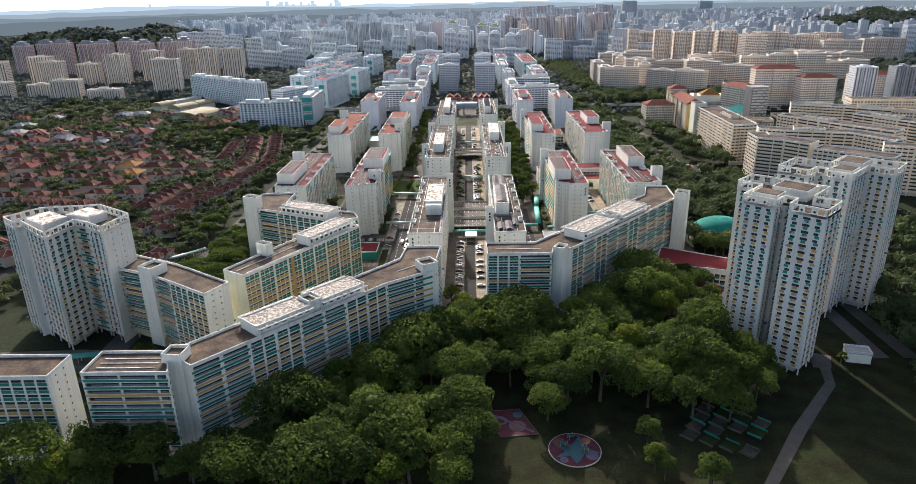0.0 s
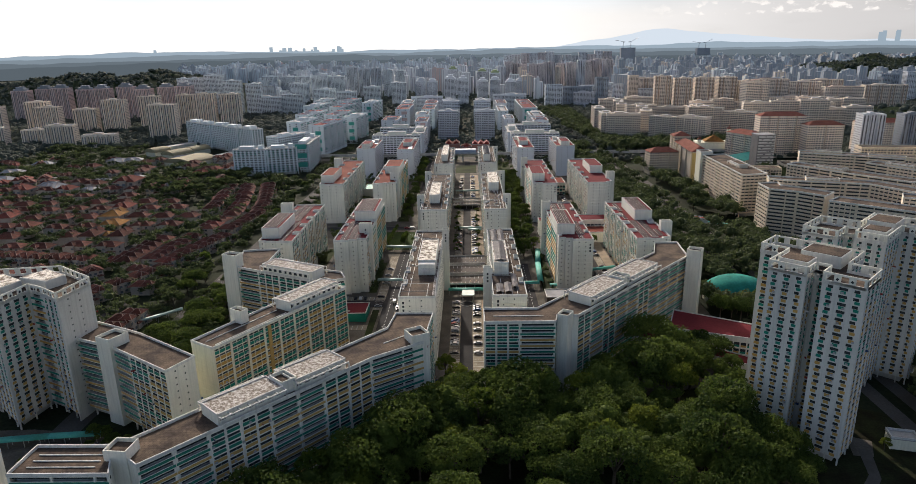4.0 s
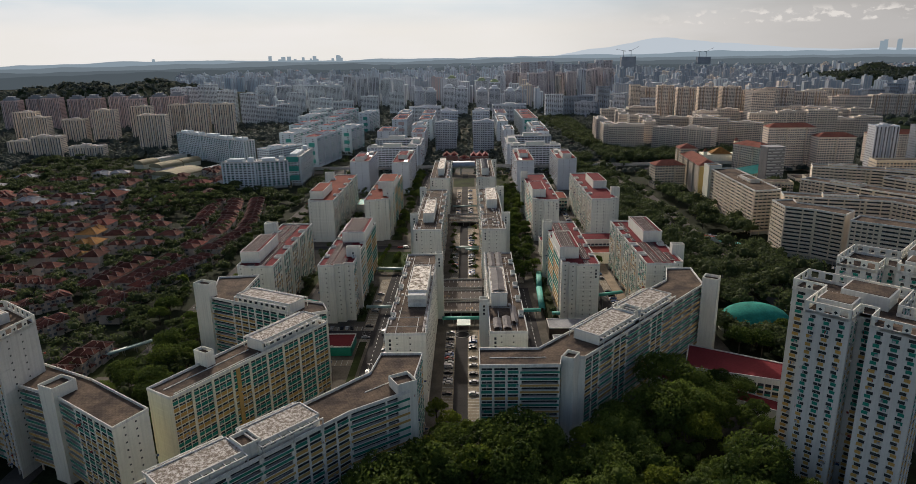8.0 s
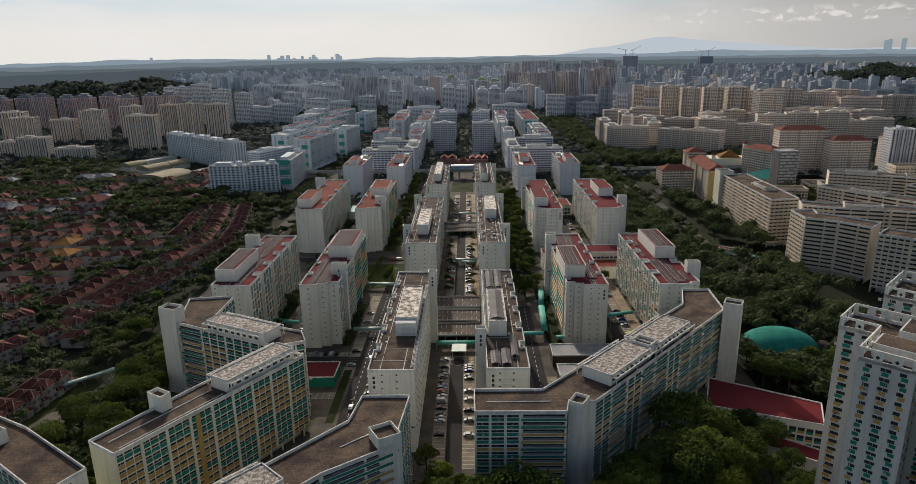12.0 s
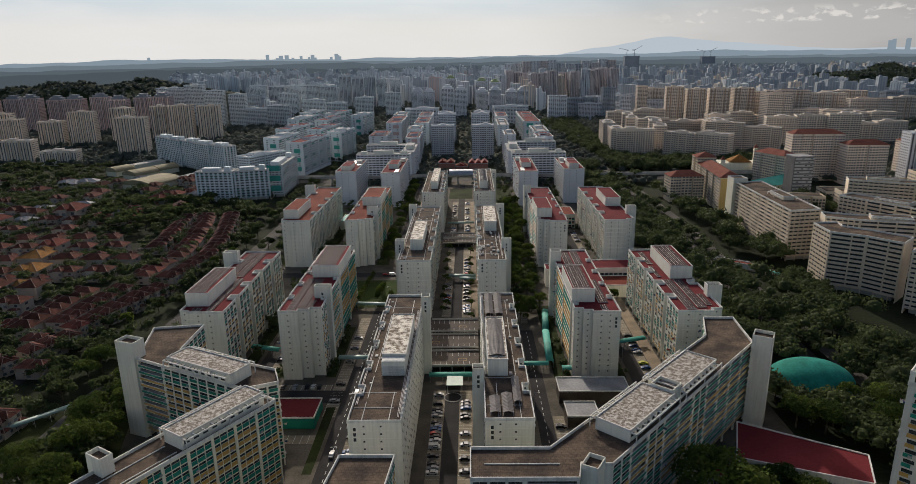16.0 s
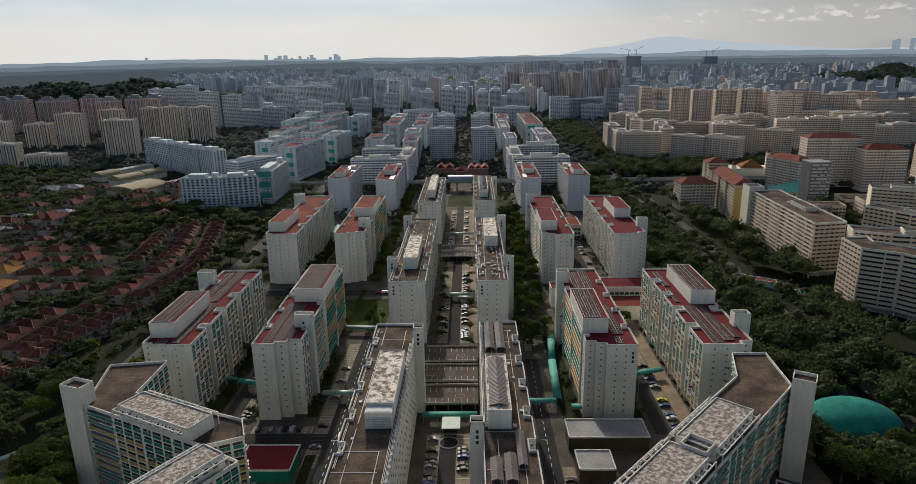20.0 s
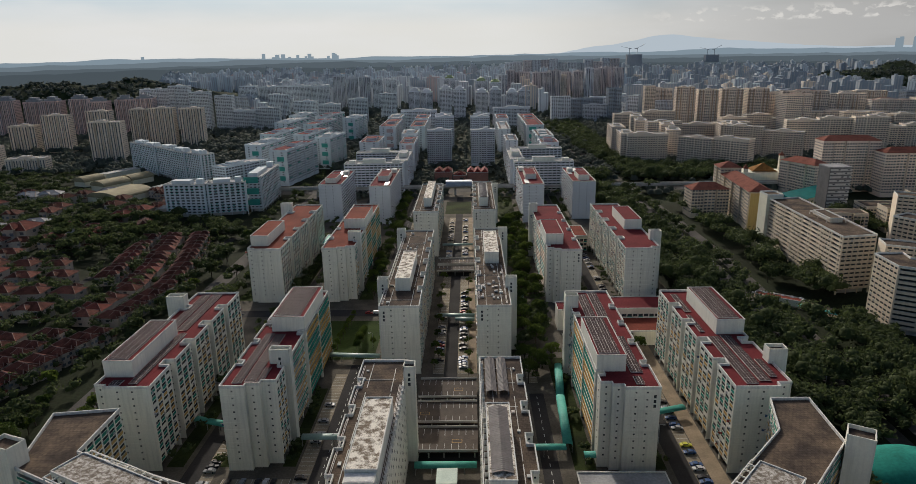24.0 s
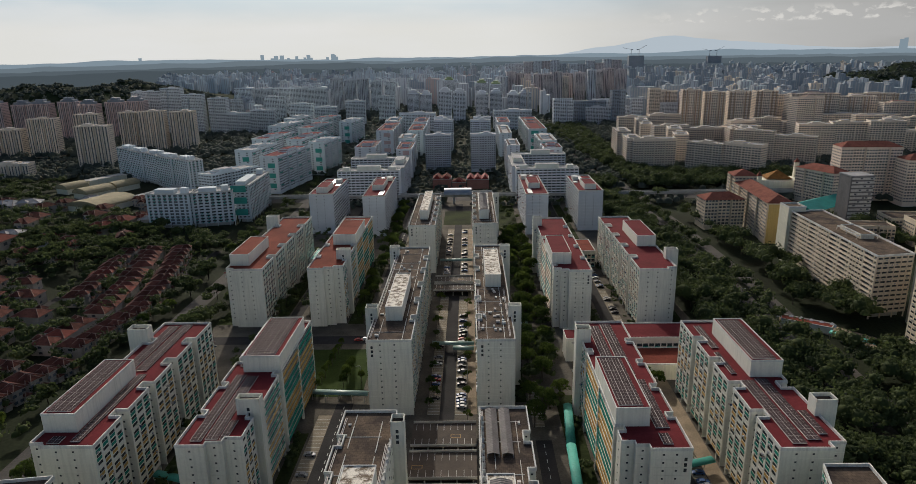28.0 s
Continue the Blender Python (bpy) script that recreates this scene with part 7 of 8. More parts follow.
# ---- decked car park across the street ----
top = thing("car_park_deck", "two-level open car park with brown decks between central blocks", "car park")
for k, (y0, y1, z) in enumerate(((420, 437, 3.4), (440.5, 457.5, 3.4), (461, 478, 3.4), (634, 647, 3.4), (650, 663, 3.4))):
    g = Geo()
    g.box(-11.6, y0, z - 0.4, 14.2, y1, z)
    dk = g.part("deck", BRICKP, top)
    for yy in (y0, y1 - 0.25):
        g = Geo()
        g.box(-11.6, yy, z, 14.2, yy + 0.25, z + 1.0)
        g.part("deck_parapet", CONC, dk)
    g = Geo()
    for i in range(9):
        x = -10.2 + i * 2.8
        g.box(x, y0 + 1, z + 0.004, x + 0.14, y0 + 5.5, z + 0.012)
        g.box(x, y1 - 5.5, z + 0.004, x + 0.14, y1 - 1, z + 0.012)
    g.part("bay_lines", LINE, dk, kind="stuff")
    g = Geo()
    for a in ((4, y0 + 6.2, 8, y0 + 6.35), (4, y0 + 8.4, 8, y0 + 8.55), (4, y0 + 6.35, 4.15, y0 + 8.4), (7.85, y0 + 6.35, 8, y0 + 8.4)):
        g.box(a[0] - 14 * (k % 2), a[1], z + 0.004, a[2] - 14 * (k % 2), a[3], z + 0.012)
    g.part("hatched_box", YELLOW, dk, "yellow marked box")
    for i in range(5):
        for yy in (y0 + 1, y1 - 1.6):
            g = Geo()
            g.box(-11 + i * 5.9, yy, 0, -10.5 + i * 5.9, yy + 0.6, z - 0.4)
            g.part("column", CONC, top)
sheet("pavement_under_deck_north", rect(-11.6, 633, 14.2, 664), 0.09, ASPHALT, "asphalt under the decked car park", "road")
sheet("pavement_under_deck", rect(-11.6, 419, 14.2, 479), 0.09, ASPHALT, "asphalt under the decked car park", "road")

# ---- covered walkways ----
def walkway(p, q, label="teal barrel-roofed covered walkway", w=1.9, z=3.2, material=None):
    top = thing("covered_walkway", label, "walkway roof", "covered walkways")
    M, L = edge_frame(p, q)
    g = Geo()
    n = 8
    ring = [(-w * math.cos(math.pi * k / n), z + 1.1 * math.sin(math.pi * k / n)) for k in range(n + 1)]
    for x in (0, L):
        g.v += [M @ Vector((x, a, b)) for a, b in ring]
        g.v += [M @ Vector((x, a * 0.95, b - 0.12)) for a, b in ring]
    m = n + 1
    for k in range(n):
        g.f += [(k, k + 1, 2 * m + k + 1, 2 * m + k), (m + k + 1, m + k, 3 * m + k, 3 * m + k + 1), (k, m + k, m + k + 1, k + 1), (2 * m + k, 2 * m + k + 1, 3 * m + k + 1, 3 * m + k)]
        g.m += [0] * 4
    rf = g.part("roof", material or CANOPY, top)
    for pl in rf.data.polygons:
        pl.use_smooth = True
    for i in range(int(L / 6) + 1):
        x = min(0.4 + i * 6, L - 0.4)
        for s in (-1.6, 1.6):
            g = Geo()
            g.box(x - 0.1, s - 0.1, 0, x + 0.1, s + 0.1, z + 0.35, 0, M)
            g.part("post", CONC, top)
    return top


PALEC = mat("pale_green_canopy", (0.26, 0.38, 0.34), 0.5, 0.12, 0.2, 1.5)
walkway((-9.5, 412), (13.5, 412))
walkway((-56, 431), (-38, 431), "pale green barrel-roofed covered walkway", material=PALEC)
walkway((33, 423), (48, 423))
walkway((49, 424), (51, 462))
walkway((51, 462), (54, 492))
walkway((54, 418), (62, 418))
walkway((-8, 556), (14, 555), "pale green barrel-roofed covered walkway", material=PALEC)
walkway((3, 550), (14, 549), "pale green barrel-roofed covered walkway", material=PALEC)
walkway((-104, 445), (-88, 440))
walkway((-60, 505), (-34, 503), "pale green barrel-roofed covered walkway", material=PALEC)
walkway((40, 560), (46, 610), "pale green barrel-roofed covered walkway", material=PALEC)
walkway((80, 445), (102, 452))
walkway((-10, 700), (14, 700), "pale green barrel-roofed covered walkway", material=PALEC)
walkway((205, 566), (232, 540))
walkway((-196, 352), (-165, 385), "pale green barrel-roofed covered walkway", 1.4, material=PALEC)
top = thing("drop_off_canopy", "square pale teal porch roof over the drop-off", "canopy")
g = Geo()
g.box(-1, 400, 3.8, 6.5, 409, 4.1)
g.part("roof", mat("pale_sea_green_sheet", (0.34, 0.47, 0.40), 0.55, 0.12, 0.2, 1.5), top)
for x in (-0.6, 5.9):
    for y in (400.4, 408.4):
        g = Geo()
        g.box(x, y, 0, x + 0.25, y + 0.25, 3.8)
        g.part("post", CONC, top)
top = thing("turning_island", "round asphalt island with a pale rim at the end of the lane", "traffic island")
g = Geo()
g.prism(disc(2, 396, 4.2), 0, 0.3)
g.part("kerb", KERB, top)
# asphalt fills the ring, nothing grows in it
g = Geo()
g.prism(disc(2, 396, 3.6), 0.28, 0.36)
g.part("planting", ASPHALT, top)


# ---- low buildings ----
def low(name, label, poly, h, roof, wall, category, panels=None, rim=0.5):
    top = thing(name, label, category)
    g = Geo()
    g.prism(poly, 0, h)
    g.part("wall", wall, top)
    g = Geo()
    g.prism(inset(poly, 0.25), h, h + 0.06)
    g.part("roof", roof, top)
    rest = Geo()
    for k in range(len(poly)):
        M, L = edge_frame(poly[k], poly[(k + 1) % len(poly)])
        g = Geo()
        g.box(-0.2, -0.2, h - 0.1, L + 0.2, 0.2, h + rim, 0, M)
        g.part("roof_edge", TRIM, top)
        if panels:
            nb, nf = max(1, round(L / 3.0)), max(1, int(h / 3.3))
            w = L / nb
            for b in range(nb):
                for f in range(nf):
                    z = f * 3.3 + 0.5
                    for z0, z1, m in ((z, z + 1.0, panels[(b + f) % len(panels)]), (z + 1.05, z + 2.4, GLASS)):
                        if poly[0][1] > 500:
                            rest.box(b * w + 0.3, -0.08, z0, (b + 1) * w - 0.3, 0.02, z1, 2 if m is GLASS else (b + f) % 2, M)
                            continue
                        q = Geo()
                        q.box(b * w + 0.3, -0.08, z0, (b + 1) * w - 0.3, 0.02, z1, 0, M)
                        q.part("panel" if m is not GLASS else "window", m, top)
    if panels:
        rest.part("facade_panels", [*panels, GLASS], top, "coloured panels under dark windows", "stuff")
    return top


low("school_wing", "low wing with red roof and teal and ochre panels", [(103, 332), (142, 317), (149, 333), (112, 355)], 12.0, RED, WHITE, "school building", (TEAL, YELLOW))
low("link_roof", "single-storey red-roofed link building among the trees", [(88, 338), (134, 304), (139, 311), (94, 346)], 5.0, RED, WHITE, "low building")
low("hall_low", "small hall with dark red roof and teal walls", rect(-75, 371, -55, 387), 5.0, RED, TEAL, "hall")
low("service_building", "low service building with pale concrete roof", rect(49, 390, 80, 403), 6.0, GREYROOF, BRICKP, "low building")
low("service_building", "low service building with pale concrete roof", rect(50, 371, 63, 383), 5.0, GREYROOF, BRICKP, "low building")
low("community_building", "pale low building with red roof between slab blocks", rect(86, 540, 125, 558), 12.5, RED, mat("pale_pink_paint", (0.62, 0.55, 0.50), 0.9, 0.08), "low building", (TEAL, PINK))
low("community_porch", "lower wing with salmon-red roof", rect(84, 520, 116, 538), 8.0, RUST, CREAM, "low building")
low("rubbish_station", "small white flat-roofed building by the slab blocks", rect(60, 540, 72, 552), 12.0, RED, WHITE, "low building")
low("link_building", "pale link building with salmon roof", rect(82, 690, 102, 720), 12.0, RUST, CREAM, "low building", (TEAL, PINK))
low("link_building", "pale teal-roofed link building", rect(-104, 690, -82, 716), 8.0, CANOPY, CREAM, "low building")
low("kiosk_row", "low market stalls with faded red roof", [(190, 590), (212, 575), (208, 570), (187, 584)], 3.5, RUST, CREAM, "low building")
top = thing("dome_hall", "low hall under a broad teal domed roof", "hall", m=pose(163, 401, 0))
g = Geo()
n, m = 24, 7
for j in range(m + 1):
    a = math.pi / 2 * j / m
    g.v += [(19.5 * math.cos(a) * math.cos(6.2832 * k / n), 15 * math.cos(a) * math.sin(6.2832 * k / n), 4 + 10.5 * math.sin(a)) for k in range(n)]
g.f = [(j * n + k, j * n + (k + 1) % n, (j + 1) * n + (k + 1) % n, (j + 1) * n + k) for j in range(m) for k in range(n)]
g.m = [0] * len(g.f)
d = g.part("dome_roof", mat("teal_dome_metal", (0.025, 0.235, 0.185), 0.85, 0.2, 0.15, 1.0, spec=0.08), top)
for pl in d.data.polygons:
    pl.use_smooth = True
g = Geo()
g.prism(disc(0, 0, 1), 0, 5)
g.v = [(x * 18.5, y * 13, z) for x, y, z in g.v]
g.part("wall", CREAM, top)

# railway viaduct and station at the head of the street
top = thing("railway_viaduct", "pale concrete railway viaduct on piers", "viaduct")
g = Geo()
g.box(-260, 899, 8, 420, 907, 9.6)
g.part("deck", CONC, top)
for y in (899, 906.6):
    g = Geo()
    g.box(-260, y, 9.6, 420, y + 0.4, 10.8)
    g.part("parapet", CONC, top)
for i in range(28):
    g = Geo()
    g.box(-255 + i * 25, 901.5, 0, -253 + i * 25, 904.5, 8)
    g.part("pier", CONC, top)
top = thing("station_roof", "grey rounded station roof over the viaduct", "station")
g = Geo()
n = 10
for y in (-14, 14):
    g.v += [(y, 903 - 8 * math.cos(math.pi * k / n), 10.8 + 5.5 * math.sin(math.pi * k / n)) for k in range(n + 1)]
g.f = [(k, k + 1, n + 2 + k, n + 1 + k) for k in range(n)] + [tuple(range(n, -1, -1)), tuple(range(n + 1, 2 * n + 2))]
g.m = [0] * len(g.f)
g.part("roof", mat("blue_grey_metal", (0.26, 0.30, 0.35), 0.45, 0.12, 0.2, 1.5, metal=0.4), top)
PAGODA = mat("ornate_red_roof", (0.30, 0.045, 0.035), 0.8, 0.2)
SALMON = mat("salmon_paint", (0.42, 0.20, 0.15), 0.85, 0.15, 0.1, 1.0)
for x0, x1, y0, y1, h, nr in ((-30, -9, 976, 998, 12, 2), (-8, 8, 980, 996, 7, 1), (9, 34, 976, 1000, 11, 3)):
    top = low("market_hall", "salmon market hall with ornate red tiled roofs", rect(x0, y0, x1, y1), h, RUST, SALMON, "market hall")
    w = (x1 - x0) / nr
    for k in range(nr):
        q = hip_roof(w - 1.2, y1 - y0 - 2, h + 0.6, 4.2, 0.6)
        q.v = [(p[0] + x0 + (k + 0.5) * w, p[1] + (y0 + y1) / 2, p[2]) for p in q.v]
        q.part("hipped_roof", [PAGODA if x0 > 8 else TILE, HCAP], top)
        g = Geo()
        cx = x0 + (k + 0.5) * w
        g.v = [(cx + 3.0 * math.cos(math.pi * i / 10), y0 - 0.5 + d, h + 0.4 + 3.6 * math.sin(math.pi * i / 10)) for d in (0, 1.2) for i in range(11)]
        g.f = [tuple(range(10, -1, -1)), tuple(range(11, 22))] + [(i, i + 1, 12 + i, 11 + i) for i in range(10)]
        g.m = [0] * 12
        g.part("gable", PAGODA, top)

# school halls with curved cream roofs
CURVE = mat("cream_metal_roof", (0.34, 0.295, 0.18), 0.8, 0.15, 0.1, 1.0, spec=0.1)
for cx, cy, L, w, rot in ((-372, 905, 48, 22, 70), (-415, 965, 34, 12, 64), (-400, 1000, 30, 10, 64), (-455, 990, 26, 10, 64)):
    top = thing("school_hall", "hall with curved cream metal roof", "school building", "school halls", m=pose(cx, cy, 0, 0, 0, rot))
    g = Geo()
    g.box(-L / 2, -w, 0, L / 2, w, 6)
    g.part("wall", CREAM, top)
    g = Geo()
    n = 10
    for x in (-L / 2 - 1, L / 2 + 1):
        g.v += [(x, -(w + 1) * math.cos(math.pi * k / n), 6 + 6 * math.sin(math.pi * k / n)) for k in range(n + 1)]
    g.f = [(k, k + 1, n + 2 + k, n + 1 + k) for k in range(n)] + [tuple(range(n, -1, -1)), tuple(range(n + 1, 2 * n + 2))]
    g.m = [0] * len(g.f)
    g.part("roof", CURVE, top)
for cx, cy, L, w, rot in ((-330, 945, 60, 14, 70), (-300, 930, 24, 18, 70), (-440, 1035, 50, 14, 64)):
    low("school_wing", "flat-roofed cream school wing", turned(rect(-L / 2, -w / 2, L / 2, w / 2), cx, cy, rot), 9, CONC, CREAM, "school building")
sheet("ground_field", [(-330, 812), (-285, 822), (-270, 860), (-320, 850)], 0.08, GRASS, "bright green school field", "lawn")

# teal long roof, banded lift tower and domed building across the road
top = thing("market_roof", "long sloping teal roof", "market hall", m=pose(344, 846, 0, 0, 0, 34) @ Matrix.Diagonal((0.95, 1.1, 1.0, 1)))
g = Geo()
g.v = [(-44, -14, 9), (44, -14, 9), (44, 0, 15), (-44, 0, 15), (44, 14, 9), (-44, 14, 9)]
g.f = [(0, 1, 2, 3), (3, 2, 4, 5), (0, 3, 5), (1, 4, 2), (0, 5, 4, 1)]
g.m = [0] * 5
g.part("roof", mat("teal_sheet_roof", (0.03, 0.30, 0.25), 0.6, 0.12), top)
g = Geo()
g.box(-42, -12, 0, 42, 12, 9)
g.part("wall", CREAM, top)
top = thing("domed_building", "pale building with tiled pyramid roof and turret", "religious building", m=pose(335, 925, 0, 0, 0, -10))
g = Geo()
g.box(-24, -14, 0, 24, 14, 18)
g.part("wall", CREAM, top)
g = Geo()
g.v = [(-13, -11, 19), (13, -11, 19), (13, 11, 19), (-13, 11, 19), (0, 0, 27)]
g.f = [(0, 1, 4), (1, 2, 4), (2, 3, 4), (3, 0, 4), (3, 2, 1, 0)]
g.m = [0] * 5
g.part("pyramid_roof", HROOF2, top)
for x, y, h in ((20, 8, 34), (-20, -11, 22), (20, -11, 22)):
    g = Geo()
    g.box(x - 2.2, y - 2.2, 0, x + 2.2, y + 2.2, h)
    tw = g.part("turret", CREAM, top)
    g = Geo()
    g.v = [(x - 2.6, y - 2.6, h), (x + 2.6, y - 2.6, h), (x + 2.6, y + 2.6, h), (x - 2.6, y + 2.6, h), (x, y, h + 5)]
    g.f = [(0, 1, 4), (1, 2, 4), (2, 3, 4), (3, 0, 4), (3, 2, 1, 0)]
    g.m = [0] * 5
    g.part("spire", TILE, tw)

# cranes over the unfinished towers
for cx, cy, H in ((905, 3900, 118), (1480, 4350, 105)):
    top = thing("unfinished_tower", "grey concrete tower under construction", "tower", m=pose(cx, cy, 0))
    g = Geo()
    g.box(-40, -18, 0, 40, 18, H)
    g.part("wall", FGREY, top)
    for dx, s, tilt in ((-26, -1, 12), (16, 1, 28)):
        g = Geo()
        g.box(dx - 1.1, -1.1, H, dx + 1.1, 1.1, H + 34)
        ms = g.part("crane_mast", FGREY, top)
        g = Geo()
        M = pose(dx, 0, H + 32, 0, -tilt if s > 0 else tilt, 0)
        g.box(min(0, s * 46), -0.8, -0.8, max(0, s * 46), 0.8, 0.8, 0, M)
        g.part("crane_jib", FGREY, ms)
        g = Geo()
        g.box(dx - s * 12 - 2, -1, H + 29, dx - s * 2, 1, H + 33)
        g.part("counterweight", FGREY, ms)

# ---- rooftop clutter on the central blocks ----
rng = random.Random(8)
for x0, y0, x1, y1, cnt in ((-28, 325, -24, 430, 6), (25, 325, 29, 432, 8), (17, 496, 29, 553, 22), (-28, 565, -16, 622, 8), (-29, 494, -26, 560, 5)):
    for _ in range(cnt):
        x, y = rng.uniform(x0, x1), rng.uniform(y0, y1)
        top = thing("roof_unit", "small pale equipment box on the roof", "roof equipment", "roof units", m=pose(x, y, ROOF, 0, 0, rng.choice((0, 90))))
        a, b, h = rng.uniform(0.4, 0.9), rng.uniform(0.3, 0.6), rng.uniform(0.5, 1.2)
        g = Geo()
        g.box(-a, -b, 0.15, a, b, h)
        g.part("case", FRAME if x > 0 and rng.random() < 0.5 else TRIM, top)
        g = Geo()
        for s in (-a + 0.1, a - 0.3):
            g.box(s, -b, 0, s + 0.2, b, 0.15)
        g.part("feet", METAL, top)
RIBM = mat("bronze_rib", (0.26, 0.23, 0.205), 0.7, 0.15, 0.2, 1.5)
CORR = mat("brown_grey_sheeting", (0.20, 0.175, 0.16), 0.7, 0.15, 0.2, 1.5)


def sheeted(x0, y0, x1, y1, z, rise=0.6):
    """A ribbed metal canopy on a roof: two slopes with ribs and legs."""
    top = thing("roof_canopy", "ribbed grey-brown metal sheeting over the roof", "roof canopy", "roof canopies")
    xm = (x0 + x1) / 2
    g = Geo()
    for a, b, za, zb in ((x0, xm, z, z + rise), (xm, x1, z + rise, z)):
        g.v += [(a, y0, za), (b, y0, zb), (b, y1, zb), (a, y1, za), (a, y0, za - 0.1), (b, y0, zb - 0.1), (b, y1, zb - 0.1), (a, y1, za - 0.1)]
        i = len(g.v) - 8
        g.f += [(i, i + 1, i + 2, i + 3), (i + 7, i + 6, i + 5, i + 4), (i, i + 4, i + 5, i + 1), (i + 2, i + 6, i + 7, i + 3)]
        g.m += [0] * 4
    g.part("sheeting", CORR, top)
    g = Geo()
    for a, b, za, zb in ((x0, xm, z, z + rise), (xm, x1, z + rise, z)):
        k = int((y1 - y0) / 0.9)
        for i in range(k + 1):
            y = y0 + i * (y1 - y0 - 0.12) / k
            n = len(g.v)
            g.v += [(a, y, za), (b, y, zb), (b, y + 0.12, zb), (a, y + 0.12, za), (a, y + 0.06, za + 0.1), (b, y + 0.06, zb + 0.1)]
            g.f += [(n, n + 1, n + 5, n + 4), (n + 4, n + 5, n + 2, n + 3)]
            g.m += [0, 0]
    g.part("ribs", RIBM, top, kind="stuff")
    for x in (x0 + 0.1, x1 - 0.25):
        for y in (y0 + 0.1, y1 - 0.25):
            g = Geo()
            g.box(x, y, ROOF, x + 0.15, y + 0.15, z)
            g.part("leg", METAL, top)


sheeted(16.6, 323, 20.2, 334, ROOF + 1.2)
sheeted(20.8, 323, 24.4, 336, ROOF + 1.2)
sheeted(24.8, 330, 27.6, 348, ROOF + 1.2)
sheeted(17.2, 354, 23.2, 388, 41.2, 0.8)
sheeted(17, 408, 20.8, 434, ROOF + 1.2)
sheeted(21.4, 408, 25, 434, ROOF + 1.2)
sheeted(19.5, 702, 25.5, 756, 41.2, 0.8)

# white market tents beside the main road
TENT = mat("white_tent_cloth", (0.74, 0.74, 0.72), 0.8, 0.08)
for k in range(6):
    top = thing("market_tent", "white peaked market tent beside the road", "tent", "market tents", m=pose(190 + k * 4.2, 590 - k * 2.9, 0, 0, 0, -34))
    g = Geo()
    g.v = [(-2.1, -2.1, 2.6), (2.1, -2.1, 2.6), (2.1, 2.1, 2.6), (-2.1, 2.1, 2.6), (0, 0, 4.6)]
    g.f = [(0, 1, 4), (1, 2, 4), (2, 3, 4), (3, 0, 4), (3, 2, 1, 0)]
    g.m = [0] * 5
    g.part("canopy", TENT, top)
    for sx in (-1.95, 1.95):
        for sy in (-1.95, 1.95):
            g = Geo()
            g.box(sx - 0.06, sy - 0.06, 0, sx + 0.06, sy + 0.06, 2.62)
            g.part("leg", METAL, top)

# pipe runs, vents and water tanks on the central roofs
for x0, y0, x1, y1 in ((-13.6, 322, -13.6, 415), (-28.6, 330, -28.6, 430), (16.2, 396, 16.2, 434), (29.4, 494, 29.4, 552), (-30.2, 494, -30.2, 620), (16.4, 500, 16.4, 552), (-15, 684, -15, 780), (30, 690, 30, 758)):
    top = thing("roof_pipe", "pale pipe run on short feet along the roof edge", "pipe", "roof pipes")
    M, L = edge_frame((x0, y0), (x1, y1))
    for k, d in enumerate((0.0, 0.45)):
        g = Geo()
        g.box(0, d - 0.09, ROOF + 0.25, L, d + 0.09, ROOF + 0.43, 0, M)
        g.part("pipe", FRAME, top)
    for i in range(int(L / 6)):
        g = Geo()
        g.box(2 + i * 6, -0.15, ROOF, 2.2 + i * 6, 0.6, ROOF + 0.25, 0, M)
        g.part("foot", METAL, top)

walkway((-190, 250), (-163, 254))
walkway((-163, 254), (-143, 256))
sheet("pavement_forecourt", [(-215, 236), (-150, 236), (-120, 244), (-146, 260), (-176, 264), (-215, 262)], 0.05, PAVE, "paved forecourt at the foot of the western tower", "pavement")

# guard rails along two central roofs, louvred front of a plant room
for x, y0, y1 in ((-12.9, 322, 417), (15.5, 352, 434)):
    top = thing("guard_rail", "white steel guard rail along the roof edge", "railing", "roof railings")
    for z in (0.55, 1.55):
        g = Geo()
        g.box(x - 0.05, y0, ROOF + z, x + 0.05, y1, ROOF + z + 0.1)
        g.part("rail", TRIM, top)
    for i in range(int((y1 - y0) / 3.2)):
        g = Geo()
        g.box(x - 0.06, y0 + i * 3.2, ROOF, x + 0.9, y0 + i * 3.2 + 0.12, ROOF + 1.6)
        g.part("post", TRIM, top)
top = thing("louvre_screen", "white louvred screen and tank roof on the plant room", "louvre screen")
g = Geo()
g.box(-22.8, 351.5, ROOF, -14.2, 355.8, 40.2)
g.part("box", WHITE, top)
g = Geo()
g.box(-22.4, 351.9, 40.2, -14.6, 355.7, 40.35)
g.part("roof", TRIM, top)
for k in range(6):
    g = Geo()
    g.box(-22.6, 351.2, ROOF + 0.5 + k * 0.62, -14.4, 351.5, ROOF + 0.85 + k * 0.62)
    g.part("slat", TRIM, top)

